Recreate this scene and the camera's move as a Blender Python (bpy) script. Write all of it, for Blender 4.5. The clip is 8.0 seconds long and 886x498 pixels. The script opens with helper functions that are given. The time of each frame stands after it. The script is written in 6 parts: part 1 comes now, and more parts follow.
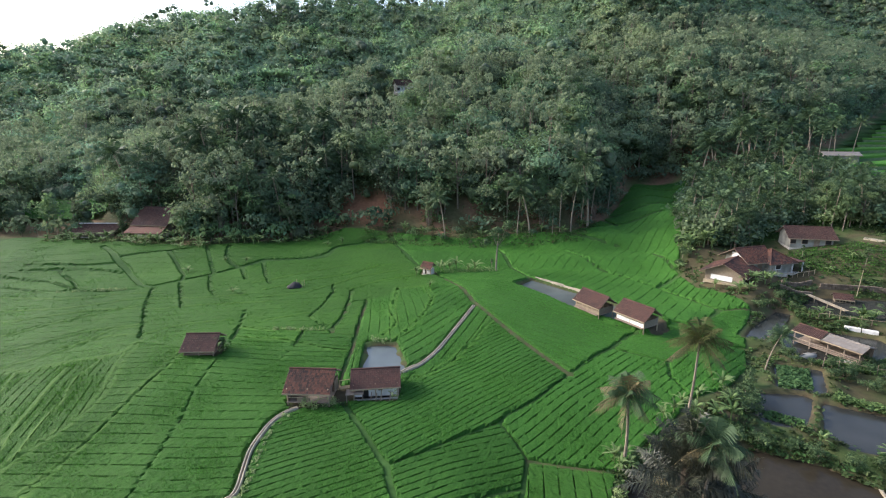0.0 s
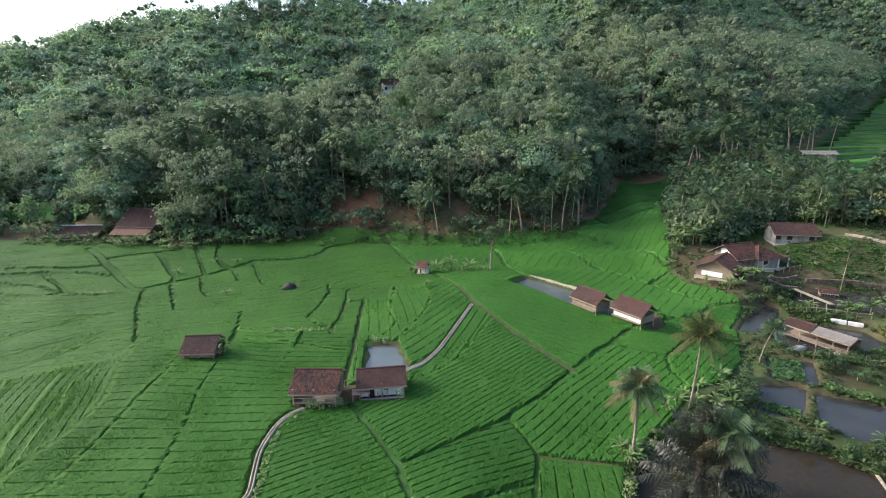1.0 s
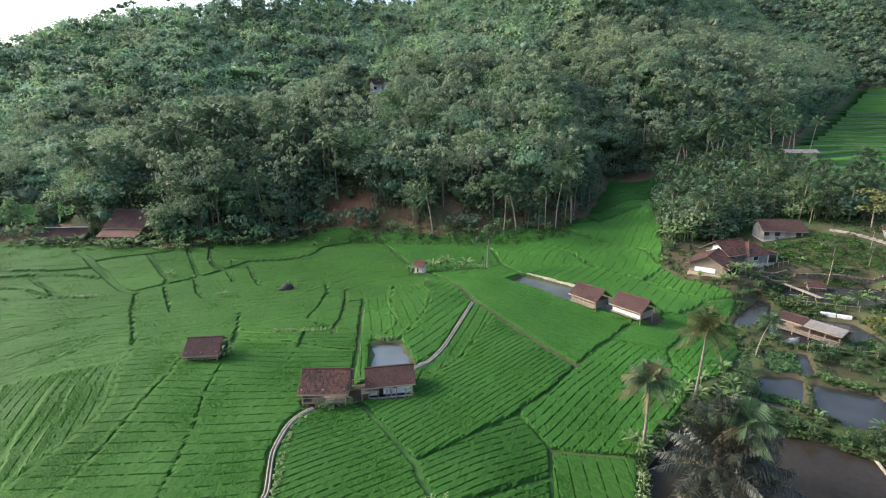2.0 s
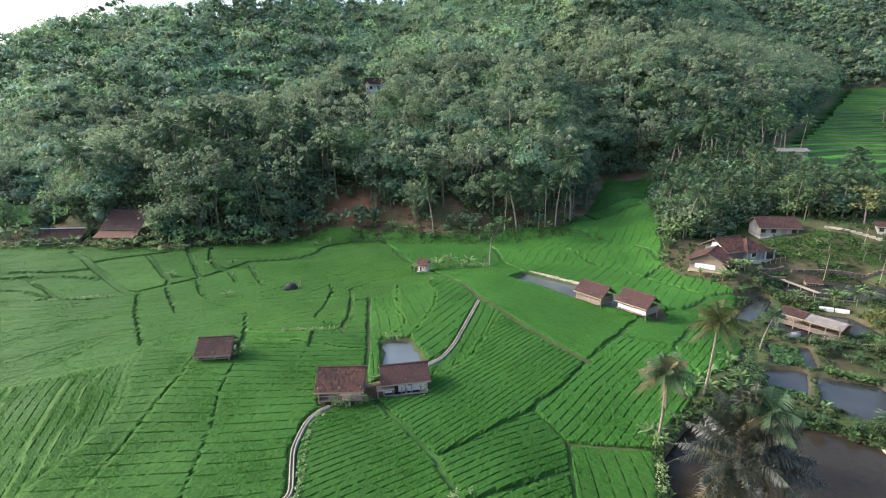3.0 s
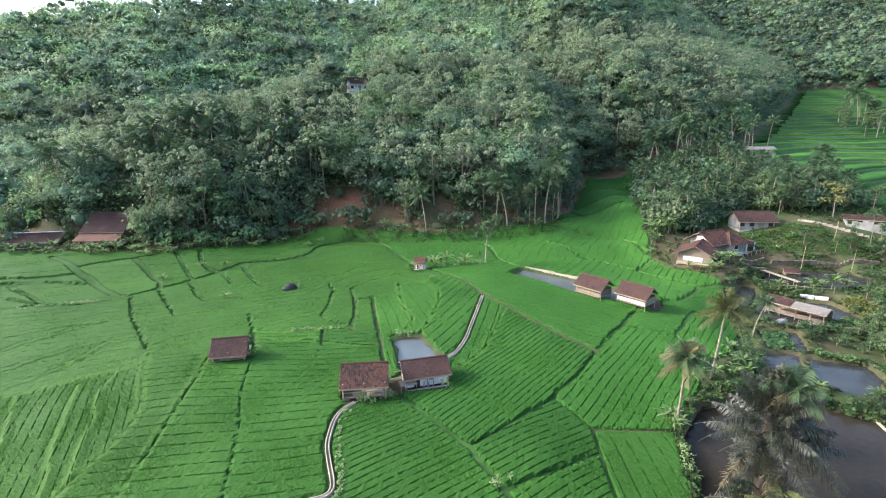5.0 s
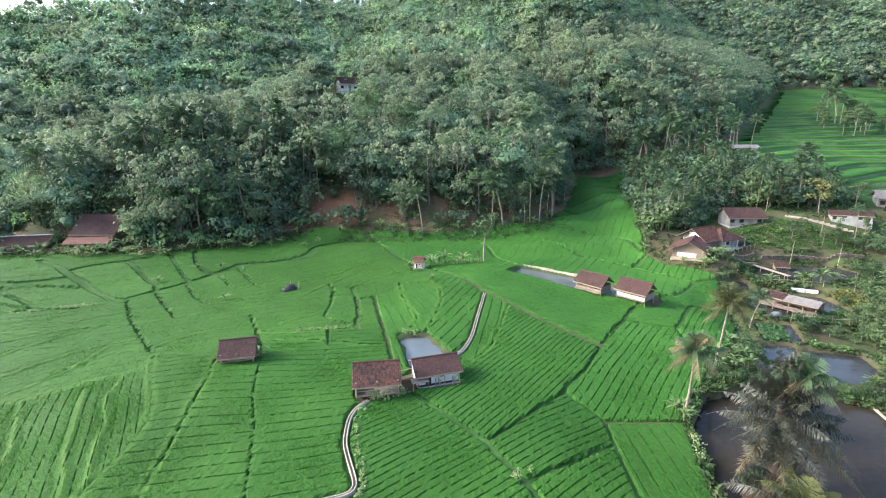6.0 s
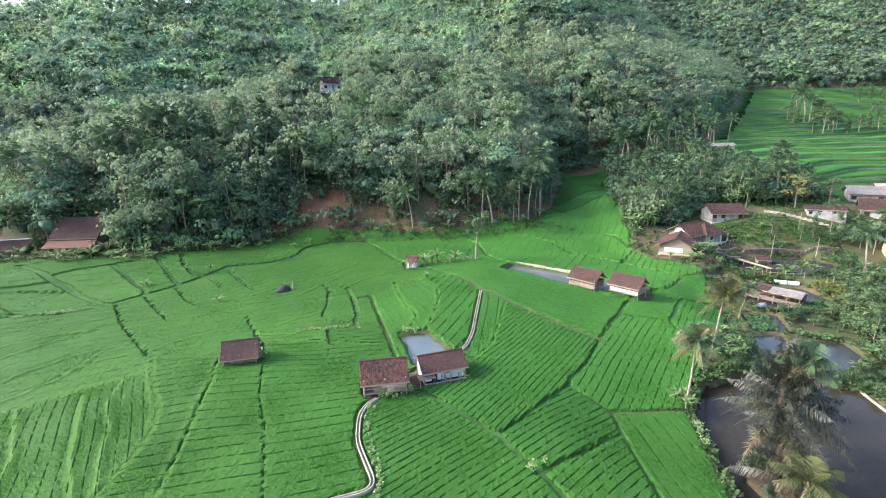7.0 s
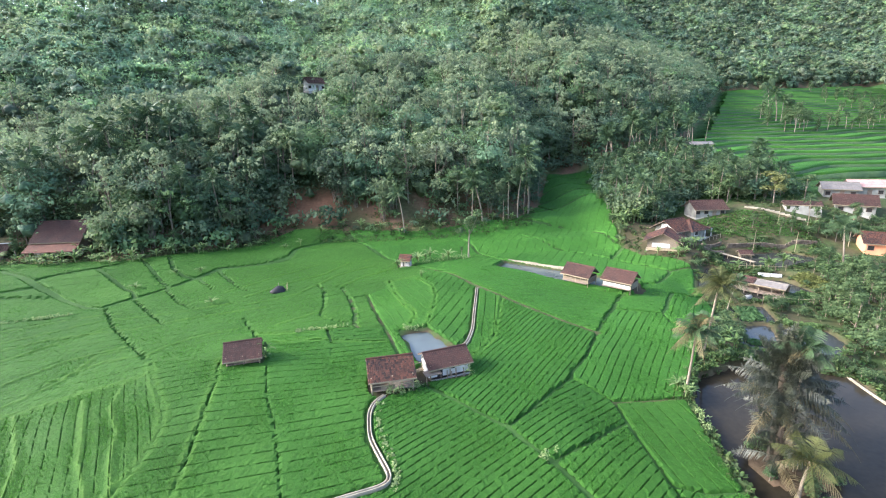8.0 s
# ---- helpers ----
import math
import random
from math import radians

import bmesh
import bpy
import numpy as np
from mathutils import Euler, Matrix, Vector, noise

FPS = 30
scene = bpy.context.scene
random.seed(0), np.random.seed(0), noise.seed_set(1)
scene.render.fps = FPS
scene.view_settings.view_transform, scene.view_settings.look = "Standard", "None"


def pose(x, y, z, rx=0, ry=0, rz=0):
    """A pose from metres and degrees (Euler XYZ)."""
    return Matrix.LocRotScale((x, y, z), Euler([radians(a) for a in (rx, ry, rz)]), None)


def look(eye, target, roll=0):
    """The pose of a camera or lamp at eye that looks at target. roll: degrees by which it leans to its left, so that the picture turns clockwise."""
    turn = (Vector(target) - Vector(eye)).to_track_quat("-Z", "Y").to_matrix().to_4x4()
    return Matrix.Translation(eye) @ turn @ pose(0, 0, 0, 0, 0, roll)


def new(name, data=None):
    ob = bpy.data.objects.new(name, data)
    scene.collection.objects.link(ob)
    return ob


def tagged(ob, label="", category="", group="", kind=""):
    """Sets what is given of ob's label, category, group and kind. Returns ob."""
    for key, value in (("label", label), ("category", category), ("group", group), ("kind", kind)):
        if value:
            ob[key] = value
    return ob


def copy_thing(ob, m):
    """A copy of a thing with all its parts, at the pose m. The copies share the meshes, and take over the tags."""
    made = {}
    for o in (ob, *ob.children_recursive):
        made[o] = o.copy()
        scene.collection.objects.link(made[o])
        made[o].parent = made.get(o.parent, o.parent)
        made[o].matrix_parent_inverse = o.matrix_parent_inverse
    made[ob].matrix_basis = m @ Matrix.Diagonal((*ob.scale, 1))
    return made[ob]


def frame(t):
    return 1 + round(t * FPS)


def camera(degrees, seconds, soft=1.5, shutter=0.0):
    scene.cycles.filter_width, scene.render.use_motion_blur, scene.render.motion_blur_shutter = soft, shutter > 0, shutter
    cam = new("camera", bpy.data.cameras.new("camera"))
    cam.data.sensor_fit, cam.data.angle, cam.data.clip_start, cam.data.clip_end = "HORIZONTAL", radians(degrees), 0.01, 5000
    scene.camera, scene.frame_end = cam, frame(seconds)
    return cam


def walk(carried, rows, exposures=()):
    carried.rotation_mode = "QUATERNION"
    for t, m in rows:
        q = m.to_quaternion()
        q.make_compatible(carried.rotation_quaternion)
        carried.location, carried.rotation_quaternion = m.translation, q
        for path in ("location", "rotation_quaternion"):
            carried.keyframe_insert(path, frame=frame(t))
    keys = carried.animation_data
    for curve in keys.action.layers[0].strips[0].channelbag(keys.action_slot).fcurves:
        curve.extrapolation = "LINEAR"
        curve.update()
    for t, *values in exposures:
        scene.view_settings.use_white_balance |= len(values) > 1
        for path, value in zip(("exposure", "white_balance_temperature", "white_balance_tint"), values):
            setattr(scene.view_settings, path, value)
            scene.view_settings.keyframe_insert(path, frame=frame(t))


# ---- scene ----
cam = camera(85.7, 8.0, soft=1.15)
PATH = [
    (0, (6.099, 1.202, 26.759), (5.871, 3.127, 26.265), -0.6),
    (0.5, (4.994, 0.987, 26.734), (4.797, 2.914, 26.24), -0.7),
    (1, (3.846, 0.778, 26.693), (3.69, 2.709, 26.198), -0.6),
    (1.5, (2.642, 0.577, 26.624), (2.524, 2.511, 26.129), -0.6),
    (3, (-1.042, -0.103, 26.451), (-1.089, 1.834, 25.955), -0.7),
    (3.5, (-2.331, -0.415, 26.402), (-2.356, 1.523, 25.906), -0.7),
    (4, (-3.6, -0.637, 26.379), (-3.598, 1.301, 25.882), -0.7),
    (4.5, (-4.908, -0.854, 26.295), (-4.865, 1.083, 25.799), -0.7),
    (6, (-8.878, -1.327, 26.192), (-8.735, 0.605, 25.695), -0.9),
    (6.5, (-10.301, -1.409, 26.078), (-10.117, 0.519, 25.582), -1.0),
    (7, (-11.608, -1.541, 26.01), (-11.377, 0.383, 25.513), -1.1),
    (7.5, (-13.031, -1.717, 25.932), (-12.754, 0.201, 25.437), -1.2),
    (8, (-14.208, -1.781, 25.811), (-13.894, 0.131, 25.315), -1.3),
]
walk(cam, [(t, look(eye, target, roll)) for t, eye, target, roll in PATH], exposures=[(0.0, 1.62, 5850, 15), (4.0, 2.06, 5700, 15), (8.0, 2.46, 5600, 15)])

# ---- light: a low hazy sun over the ridge ahead to the left ----
SUN_AZ, SUN_EL = -80.0, 31.0
world = bpy.data.worlds.new("sky")
scene.world = world
world.use_nodes = True
wn, wl = world.node_tree.nodes, world.node_tree.links
sky = wn.new("ShaderNodeTexSky")
sky.sky_type, sky.sun_disc = "NISHITA", False
sky.sun_elevation, sky.sun_rotation = radians(SUN_EL), radians(SUN_AZ)
sky.air_density, sky.dust_density, sky.ozone_density = 1.2, 4.5, 1.0
wn["Background"].inputs["Strength"].default_value = 0.15
wl.new(sky.outputs[0], wn["Background"].inputs["Color"])
sun = new("sun", bpy.data.lights.new("sun", "SUN"))
sun.data.energy, sun.data.angle, sun.data.color = 1.5, radians(8.0), (1.0, 0.95, 0.87)
SUN_WAY = Vector((math.sin(radians(SUN_AZ)) * math.cos(radians(SUN_EL)), math.cos(radians(SUN_AZ)) * math.cos(radians(SUN_EL)), math.sin(radians(SUN_EL))))
sun.matrix_world = look(SUN_WAY * 300, (0, 0, 0))


# ---- materials ----
def material(name, low, high, rough=0.7, grain=2.0, patch=0.15, bump=0.3, bump_scale=20.0, metal=0.0, through_leaf=0.0, island=0.0, tint="", spec=0.3, per_object=0.0, stretch=(1, 1, 1), bump_depth=0.08):
    """A surface between two colours, varied by noise at two scales; leaves let light through."""
    m = bpy.data.materials.new(name)
    m.use_nodes = True
    n, l = m.node_tree.nodes, m.node_tree.links
    b = n["Principled BSDF"]
    geo = n.new("ShaderNodeNewGeometry")
    mapping = n.new("ShaderNodeMapping")
    mapping.inputs["Scale"].default_value = stretch
    l.new(geo.outputs["Position"], mapping.inputs["Vector"])

    def noise_at(scale, detail):
        t = n.new("ShaderNodeTexNoise")
        t.inputs["Scale"].default_value, t.inputs["Detail"].default_value = scale, detail
        l.new(mapping.outputs[0], t.inputs["Vector"])
        return t.outputs["Fac"]

    def maths(op, a, c):
        k = n.new("ShaderNodeMath")
        k.operation = op
        for i, v in enumerate((a, c)):
            if isinstance(v, (int, float)):
                k.inputs[i].default_value = v
            else:
                l.new(v, k.inputs[i])
        return k.outputs[0]

    fac = maths("ADD", maths("MULTIPLY", noise_at(grain, 3), 0.55), maths("MULTIPLY", noise_at(patch, 2), 0.6))
    fac = maths("MULTIPLY", maths("SUBTRACT", fac, 0.35), 2.2)
    if island:
        fac = maths("ADD", fac, maths("MULTIPLY", maths("SUBTRACT", geo.outputs["Random Per Island"], 0.5), island))
    if per_object:
        info = n.new("ShaderNodeObjectInfo")
        fac = maths("ADD", fac, maths("MULTIPLY", maths("SUBTRACT", info.outputs["Random"], 0.5), per_object))
    mix = n.new("ShaderNodeMix")
    mix.data_type, mix.clamp_factor = "RGBA", True
    mix.inputs["A"].default_value, mix.inputs["B"].default_value = (*low, 1), (*high, 1)
    l.new(fac, mix.inputs["Factor"])
    colour = mix.outputs["Result"]
    if tint:
        at = n.new("ShaderNodeAttribute")
        at.attribute_name = tint
        tinted = n.new("ShaderNodeMix")
        tinted.data_type, tinted.blend_type = "RGBA", "MULTIPLY"
        tinted.inputs["Factor"].default_value = 1.0
        l.new(colour, tinted.inputs["A"])
        l.new(at.outputs["Color"], tinted.inputs["B"])
        colour = tinted.outputs["Result"]
    l.new(colour, b.inputs["Base Color"])
    b.inputs["Roughness"].default_value, b.inputs["Metallic"].default_value = rough, metal
    b.inputs["Specular IOR Level"].default_value = spec
    if bump:
        k = n.new("ShaderNodeBump")
        k.inputs["Strength"].default_value, k.inputs["Distance"].default_value = bump, bump_depth
        l.new(noise_at(bump_scale, 4), k.inputs["Height"])
        l.new(k.outputs[0], b.inputs["Normal"])
    if through_leaf:
        tr, ms = n.new("ShaderNodeBsdfTranslucent"), n.new("ShaderNodeMixShader")
        ms.inputs[0].default_value = through_leaf
        l.new(colour, tr.inputs["Color"])
        l.new(b.outputs[0], ms.inputs[1])
        l.new(tr.outputs[0], ms.inputs[2])
        l.new(ms.outputs[0], n["Material Output"].inputs["Surface"])
    return m


def water_material():
    m = material("pond_water", (0.016, 0.0132, 0.0085), (0.029, 0.0242, 0.0155), rough=0.05, spec=0.05, bump=0.12, bump_scale=2.0)
    return m


RICE = material("rice_leaves", (0.0275, 0.09, 0.012), (0.055, 0.158, 0.021), rough=0.7, spec=0.12, grain=5.0, patch=0.06, bump=1.0, bump_scale=18.0, through_leaf=0.3, island=0.6, tint="tint")
DRY_GRASS = material("pale_grass", (0.11, 0.17, 0.05), (0.26, 0.32, 0.13), grain=2.0, through_leaf=0.3, island=0.4, bump=0)
LEAF = material("forest_leaves", (0.078, 0.118, 0.068), (0.137, 0.19, 0.114), rough=0.75, spec=0.12, grain=0.9, patch=0.04, bump=0, through_leaf=0.42, island=0.5, tint="tint")
WOODS = material("woodland_masses", (0.07, 0.1, 0.06), (0.125, 0.16, 0.1), rough=0.7, spec=0.2, grain=0.6, patch=0.05, bump=1.0, bump_scale=0.9, bump_depth=0.9, through_leaf=0.15, tint="tint")
CROWN = material("tree_leaves", (0.034, 0.064, 0.025), (0.082, 0.122, 0.048), rough=0.7, spec=0.15, grain=0.7, bump=0, through_leaf=0.25, island=0.5, per_object=0.7)
YELLOW_LEAF = material("yellowing_leaves", (0.075, 0.09, 0.026), (0.13, 0.138, 0.042), rough=0.7, grain=0.7, bump=0, through_leaf=0.25, island=0.5)
PALM = material("palm_leaves", (0.026, 0.052, 0.021), (0.062, 0.098, 0.043), rough=0.6, grain=1.0, bump=0, through_leaf=0.2, island=0.4, per_object=0.4, spec=0.14)
PALM_OLIVE = material("olive_palm_leaves", (0.036, 0.044, 0.014), (0.085, 0.092, 0.03), rough=0.65, grain=1.0, bump=0, through_leaf=0.2, island=0.4, spec=0.1)
PALM_DRY = material("dry_palm_leaves", (0.075, 0.06, 0.026), (0.17, 0.14, 0.06), rough=0.6, grain=1.0, bump=0, through_leaf=0.2, island=0.5)
PALM_DARK = material("sugar_palm_leaves", (0.018, 0.023, 0.014), (0.062, 0.066, 0.042), rough=0.42, grain=1.0, bump=0, through_leaf=0.15, island=0.6, spec=0.3)
BANANA = material("banana_leaves", (0.07, 0.12, 0.034), (0.165, 0.225, 0.085), rough=0.7, grain=1.5, bump=0.2, through_leaf=0.3, per_object=0.6, spec=0.15)
BARK = material("bark", (0.11, 0.085, 0.06), (0.26, 0.22, 0.17), rough=0.9, grain=3.0, bump=0.6, bump_scale=15, per_object=0.5)
PALM_FIBRE = material("palm_fibre", (0.018, 0.014, 0.01), (0.06, 0.046, 0.03), rough=0.95, grain=6.0, bump=0.8, bump_scale=14, stretch=(1, 1, 0.3))
PALE_BARK = material("palm_bark", (0.13, 0.105, 0.075), (0.27, 0.225, 0.165), rough=0.9, grain=3.0, bump=0.6, bump_scale=12, stretch=(1, 1, 4))
TILE = material("clay_tiles", (0.016, 0.0105, 0.009), (0.09, 0.036, 0.02), rough=0.85, grain=4.0, patch=0.5, bump=0.5, bump_scale=12, island=1.1)
TILE_OLD = material("old_clay_tiles", (0.026, 0.0155, 0.0125), (0.07, 0.033, 0.024), rough=0.9, grain=3.0, patch=0.5, bump=0.5, bump_scale=12, island=0.5)
PINK_TIN = material("pink_roof_sheet", (0.22, 0.13, 0.11), (0.36, 0.24, 0.2), rough=0.7, grain=2.0, patch=0.6, bump=0.2)
STONE = material("field_stones", (0.07, 0.054, 0.037), (0.145, 0.115, 0.082), rough=0.9, grain=2.0, patch=0.4, bump=0.5, per_object=0.8)
TIN = material("grey_roof_sheet", (0.09, 0.08, 0.068), (0.17, 0.152, 0.128), rough=0.6, grain=2.0, patch=0.6, bump=0.2, per_object=0.3)
WHITE = material("whitewash", (0.4, 0.39, 0.36), (0.68, 0.67, 0.63), rough=0.85, grain=1.5, patch=0.5, bump=0.15)
STAINED = material("stained_plaster", (0.1, 0.102, 0.085), (0.33, 0.325, 0.285), rough=0.9, grain=0.9, patch=0.35, bump=0.2)
ORANGE = material("orange_plaster", (0.5, 0.2, 0.1), (0.66, 0.3, 0.16), rough=0.85, grain=1.2, patch=0.4, bump=0.15)
WOOD = material("weathered_wood", (0.1, 0.075, 0.055), (0.25, 0.2, 0.15), rough=0.85, grain=3.0, bump=0.4)
TERRACE_BANK = material("terrace_bank_grass", (0.026, 0.055, 0.018), (0.06, 0.1, 0.036), rough=0.9, grain=1.0, patch=0.1, bump=0.5, bump_scale=4.0)
BAMBOO = material("bamboo", (0.17, 0.135, 0.085), (0.32, 0.265, 0.17), rough=0.6, grain=3.0, bump=0.2)
WOVEN = material("woven_bamboo", (0.1, 0.078, 0.052), (0.22, 0.18, 0.13), rough=0.85, grain=5.0, bump=0.6, bump_scale=30)
CHANNEL = material("channel_concrete", (0.17, 0.15, 0.105), (0.32, 0.28, 0.2), rough=0.9, grain=2.0, patch=0.4, bump=0.3)
CONCRETE = material("concrete", (0.26, 0.24, 0.2), (0.46, 0.43, 0.37), rough=0.9, grain=2.0, patch=0.4, bump=0.3)
DARK = material("dark_opening", (0.012, 0.011, 0.01), (0.02, 0.018, 0.016), rough=0.8, bump=0)
PLASTIC = material("black_net", (0.01, 0.01, 0.011), (0.026, 0.025, 0.025), rough=0.8)
WATER = water_material()
GREY_WATER = material("grey_pond_water", (0.018, 0.019, 0.016), (0.036, 0.037, 0.032), rough=0.16, spec=0.1, grain=0.3, patch=0.1, bump=0.08, bump_scale=2.0)
MILKY = material("milky_pond_water", (0.05, 0.06, 0.056), (0.08, 0.094, 0.088), rough=0.16, spec=0.2, grain=0.3, bump=0.08, bump_scale=2.0)


# ---- helpers for meshes ----
rng = np.random.default_rng(7)


def mesh_from(name, verts, faces, tint=None, tris=None):
    """A mesh from arrays; faces all have the same count of corners, and tris may follow them."""
    verts, faces = np.asarray(verts, dtype=np.float32), np.asarray(faces, dtype=np.int32)
    tris = np.zeros((0, 3), np.int32) if tris is None else np.asarray(tris, np.int32)
    me = bpy.data.meshes.new(name)
    k = faces.shape[1]
    me.vertices.add(len(verts))
    me.vertices.foreach_set("co", verts.ravel())
    me.loops.add(faces.size + tris.size)
    me.loops.foreach_set("vertex_index", np.concatenate([faces.ravel(), tris.ravel()]))
    me.polygons.add(len(faces) + len(tris))
    me.polygons.foreach_set("loop_start", np.concatenate([np.arange(0, faces.size, k), faces.size + np.arange(0, tris.size, 3)]).astype(np.int32))
    me.update(calc_edges=True)
    if tint is not None:
        at = me.attributes.new("tint", "FLOAT_COLOR", "POINT")
        at.data.foreach_set("color", np.column_stack([tint, np.ones(len(verts))]).astype(np.float32).ravel())
    return me


def place(name, me, mat, parent=None, label=""):
    ob = new(name, me)
    if mat and not me.materials:
        me.materials.append(mat)
    if parent:
        ob.parent = parent
    return tagged(ob, label)


def part(name, bm, mat, parent, label="", soft=False):
    me = bpy.data.meshes.new(name)
    bm.to_mesh(me)
    bm.free()
    if soft:
        me.shade_smooth()
    return place(name, me, mat, parent, label)


def thing(name, x, y, z, turn, label, category, group="", kind=""):
    ob = new(name)
    ob.matrix_basis = pose(x, y, z, 0, 0, turn)
    return tagged(ob, label, category, group, kind)


def box(x0, x1, y0, y1, z0, z1, bm=None, bevel=0.0):
    bm = bm or bmesh.new()
    r = bmesh.ops.create_cube(bm, size=1.0, matrix=Matrix.Translation(((x0 + x1) / 2, (y0 + y1) / 2, (z0 + z1) / 2)) @ Matrix.Diagonal((abs(x1 - x0), abs(y1 - y0), abs(z1 - z0), 1)))
    if bevel:
        es = list({e for v in r["verts"] for e in v.link_edges})
        bmesh.ops.bevel(bm, geom=es, offset=bevel, segments=1, affect="EDGES")
    return bm


def pole(a, b, r0, r1=None, sides=7, bm=None):
    """A round bar from a to b, tapering from r0 to r1."""
    bm = bm or bmesh.new()
    a, b = Vector(a), Vector(b)
    turn = (b - a).to_track_quat("Z", "Y").to_matrix().to_4x4()
    bmesh.ops.create_cone(bm, cap_ends=True, segments=sides, radius1=r0, radius2=r0 if r1 is None else r1, depth=(b - a).length, matrix=Matrix.Translation((a + b) / 2) @ turn)
    return bm


def tube(points, radii, sides=7):
    """Rings along a bent line: vertices and quads."""
    pts = np.asarray(points, float)
    vs, fs = [], []
    ang = np.linspace(0, 2 * np.pi, sides, endpoint=False)
    for i, p in enumerate(pts):
        d = pts[min(i + 1, len(pts) - 1)] - pts[max(i - 1, 0)]
        d = d / np.linalg.norm(d)
        s = np.cross(d, (0.3, 1, 0.1))
        s /= np.linalg.norm(s)
        u = np.cross(d, s)
        vs.append(p + radii[i] * (np.cos(ang)[:, None] * s + np.sin(ang)[:, None] * u))
    for i in range(len(pts) - 1):
        for k in range(sides):
            fs.append((i * sides + k, i * sides + (k + 1) % sides, (i + 1) * sides + (k + 1) % sides, (i + 1) * sides + k))
    return np.concatenate(vs), np.array(fs)


def join(pieces):
    """Joins (verts, faces) pieces."""
    vs, fs, k = [], [], 0
    for v, f in pieces:
        vs.append(v)
        fs.append(np.asarray(f) + k)
        k += len(v)
    return np.concatenate(vs), np.concatenate(fs)


# ---- the lie of the land ----
def smooth(a, b, v):
    """Eased step from 0 at a to 1 at b."""
    s = np.clip((v - a) / (b - a), 0.0, 1.0)
    return s * s * (3 - 2 * s)


def bump(x, y, cx, cy, sx, sy):
    return np.exp(-((x - cx) / sx) ** 2 - ((y - cy) / sy) ** 2)


def foot(x):
    """How far ahead the wooded hill begins, by x."""
    return np.interp(x, [-400, -110, -60, -30, 0, 22, 32, 45, 70, 110, 160, 260, 420], [120, 104, 99, 110, 106, 109, 122, 148, 152, 172, 228, 345, 370])


def valley(x, y):
    """The open ground: almost level paddies, rising to the village and the far terraces."""
    z = 1.7 * bump(x, y, -31, 47, 13, 12) + 1.4 * bump(x, y, 6, 74, 15, 14) - 0.5
    z += 2.2 * smooth(84, 96, y - 0.35 * (x + 55)) * smooth(-20, -50, x)
    z += 3.0 * smooth(34, 47, x) * smooth(66, 84, y - 11 * smooth(48, 56, x))
    z += 4.0 * smooth(48, 76, x) * smooth(72, 96, y)
    z += 0.165 * np.maximum(0, y - 98) * smooth(20, 70, x)
    back = y + 0.06 * x
    z += (2.0 * smooth(92, 97, back) + 2.4 * smooth(101, 107, back)) * smooth(-44, -26, x) * smooth(58, 40, x) * smooth(34, 3, y - foot(x))
    z -= 1.6 * smooth(26, 34, x + 0.25 * (40 - y)) * smooth(74, 60, y + 0.35 * (x - 40))
    z -= 0.7 * smooth(2, 10, x) * smooth(48, 38, y)
    return z


def land(x, y):
    """Height of the ground."""
    u = np.maximum(0, y - foot(x))
    spur = np.interp(x, [-300, -120, -60, -20, 20, 60, 110, 200], [8, 12, 23, 36, 39, 33, 26, 20]) * (1 - np.exp(-(u / 34) ** 1.3))
    start = np.interp(x, [-120, -40, 60], [42, 85, 52])
    h = spur + np.interp(x, [-140, -60], [0.62, 0.4]) * (np.sqrt(np.maximum(0, u - start) ** 2 + 400) - 20)
    crest = np.interp(x, [-420, -260, -215, -195, -184, -168, -155, -140, -125, -100, -60, 60, 300], [42, 64, 73, 79, 83, 81, 89, 97, 103, 113, 127, 140, 168])
    h = np.where(h > crest - 12, crest - 12 * np.exp(-np.maximum(0, h - crest + 12) / 12), h)
    side = np.maximum(0, x - (1.08 * y + 42)) * smooth(105, 150, y)
    h = h + 34 * (1 - np.exp(-side / 42))
    rough = np.sin(x * 0.045 + 1.3) * np.sin(y * 0.037) * 3.0 + np.sin(x * 0.11 + y * 0.07) * 1.2
    h = h + 9.0 * bump(x, y, -28, 186, 26, 22)
    return valley(x, y) + h + rough * smooth(10, 60, np.maximum(u, side))


def line_distance(x, y, pts):
    """How far the places (x, y) lie from a bent line."""
    best = np.full(np.shape(x), 1e9)
    for (ax, ay), (bx, by) in zip(pts[:-1], pts[1:]):
        dx, dy = bx - ax, by - ay
        t = np.clip(((x - ax) * dx + (y - ay) * dy) / (dx * dx + dy * dy + 1e-9), 0, 1)
        best = np.minimum(best, np.hypot(x - ax - t * dx, y - ay - t * dy))
    return best


def inside(x, y, poly):
    """Whether the places (x, y) lie inside a closed outline."""
    hit = np.zeros(np.shape(x), bool)
    for (ax, ay), (bx, by) in zip(poly, poly[1:] + poly[:1]):
        if ay != by:
            hit ^= ((ay > y) != (by > y)) & (x < (bx - ax) * (y - ay) / (by - ay) + ax)
    return hit


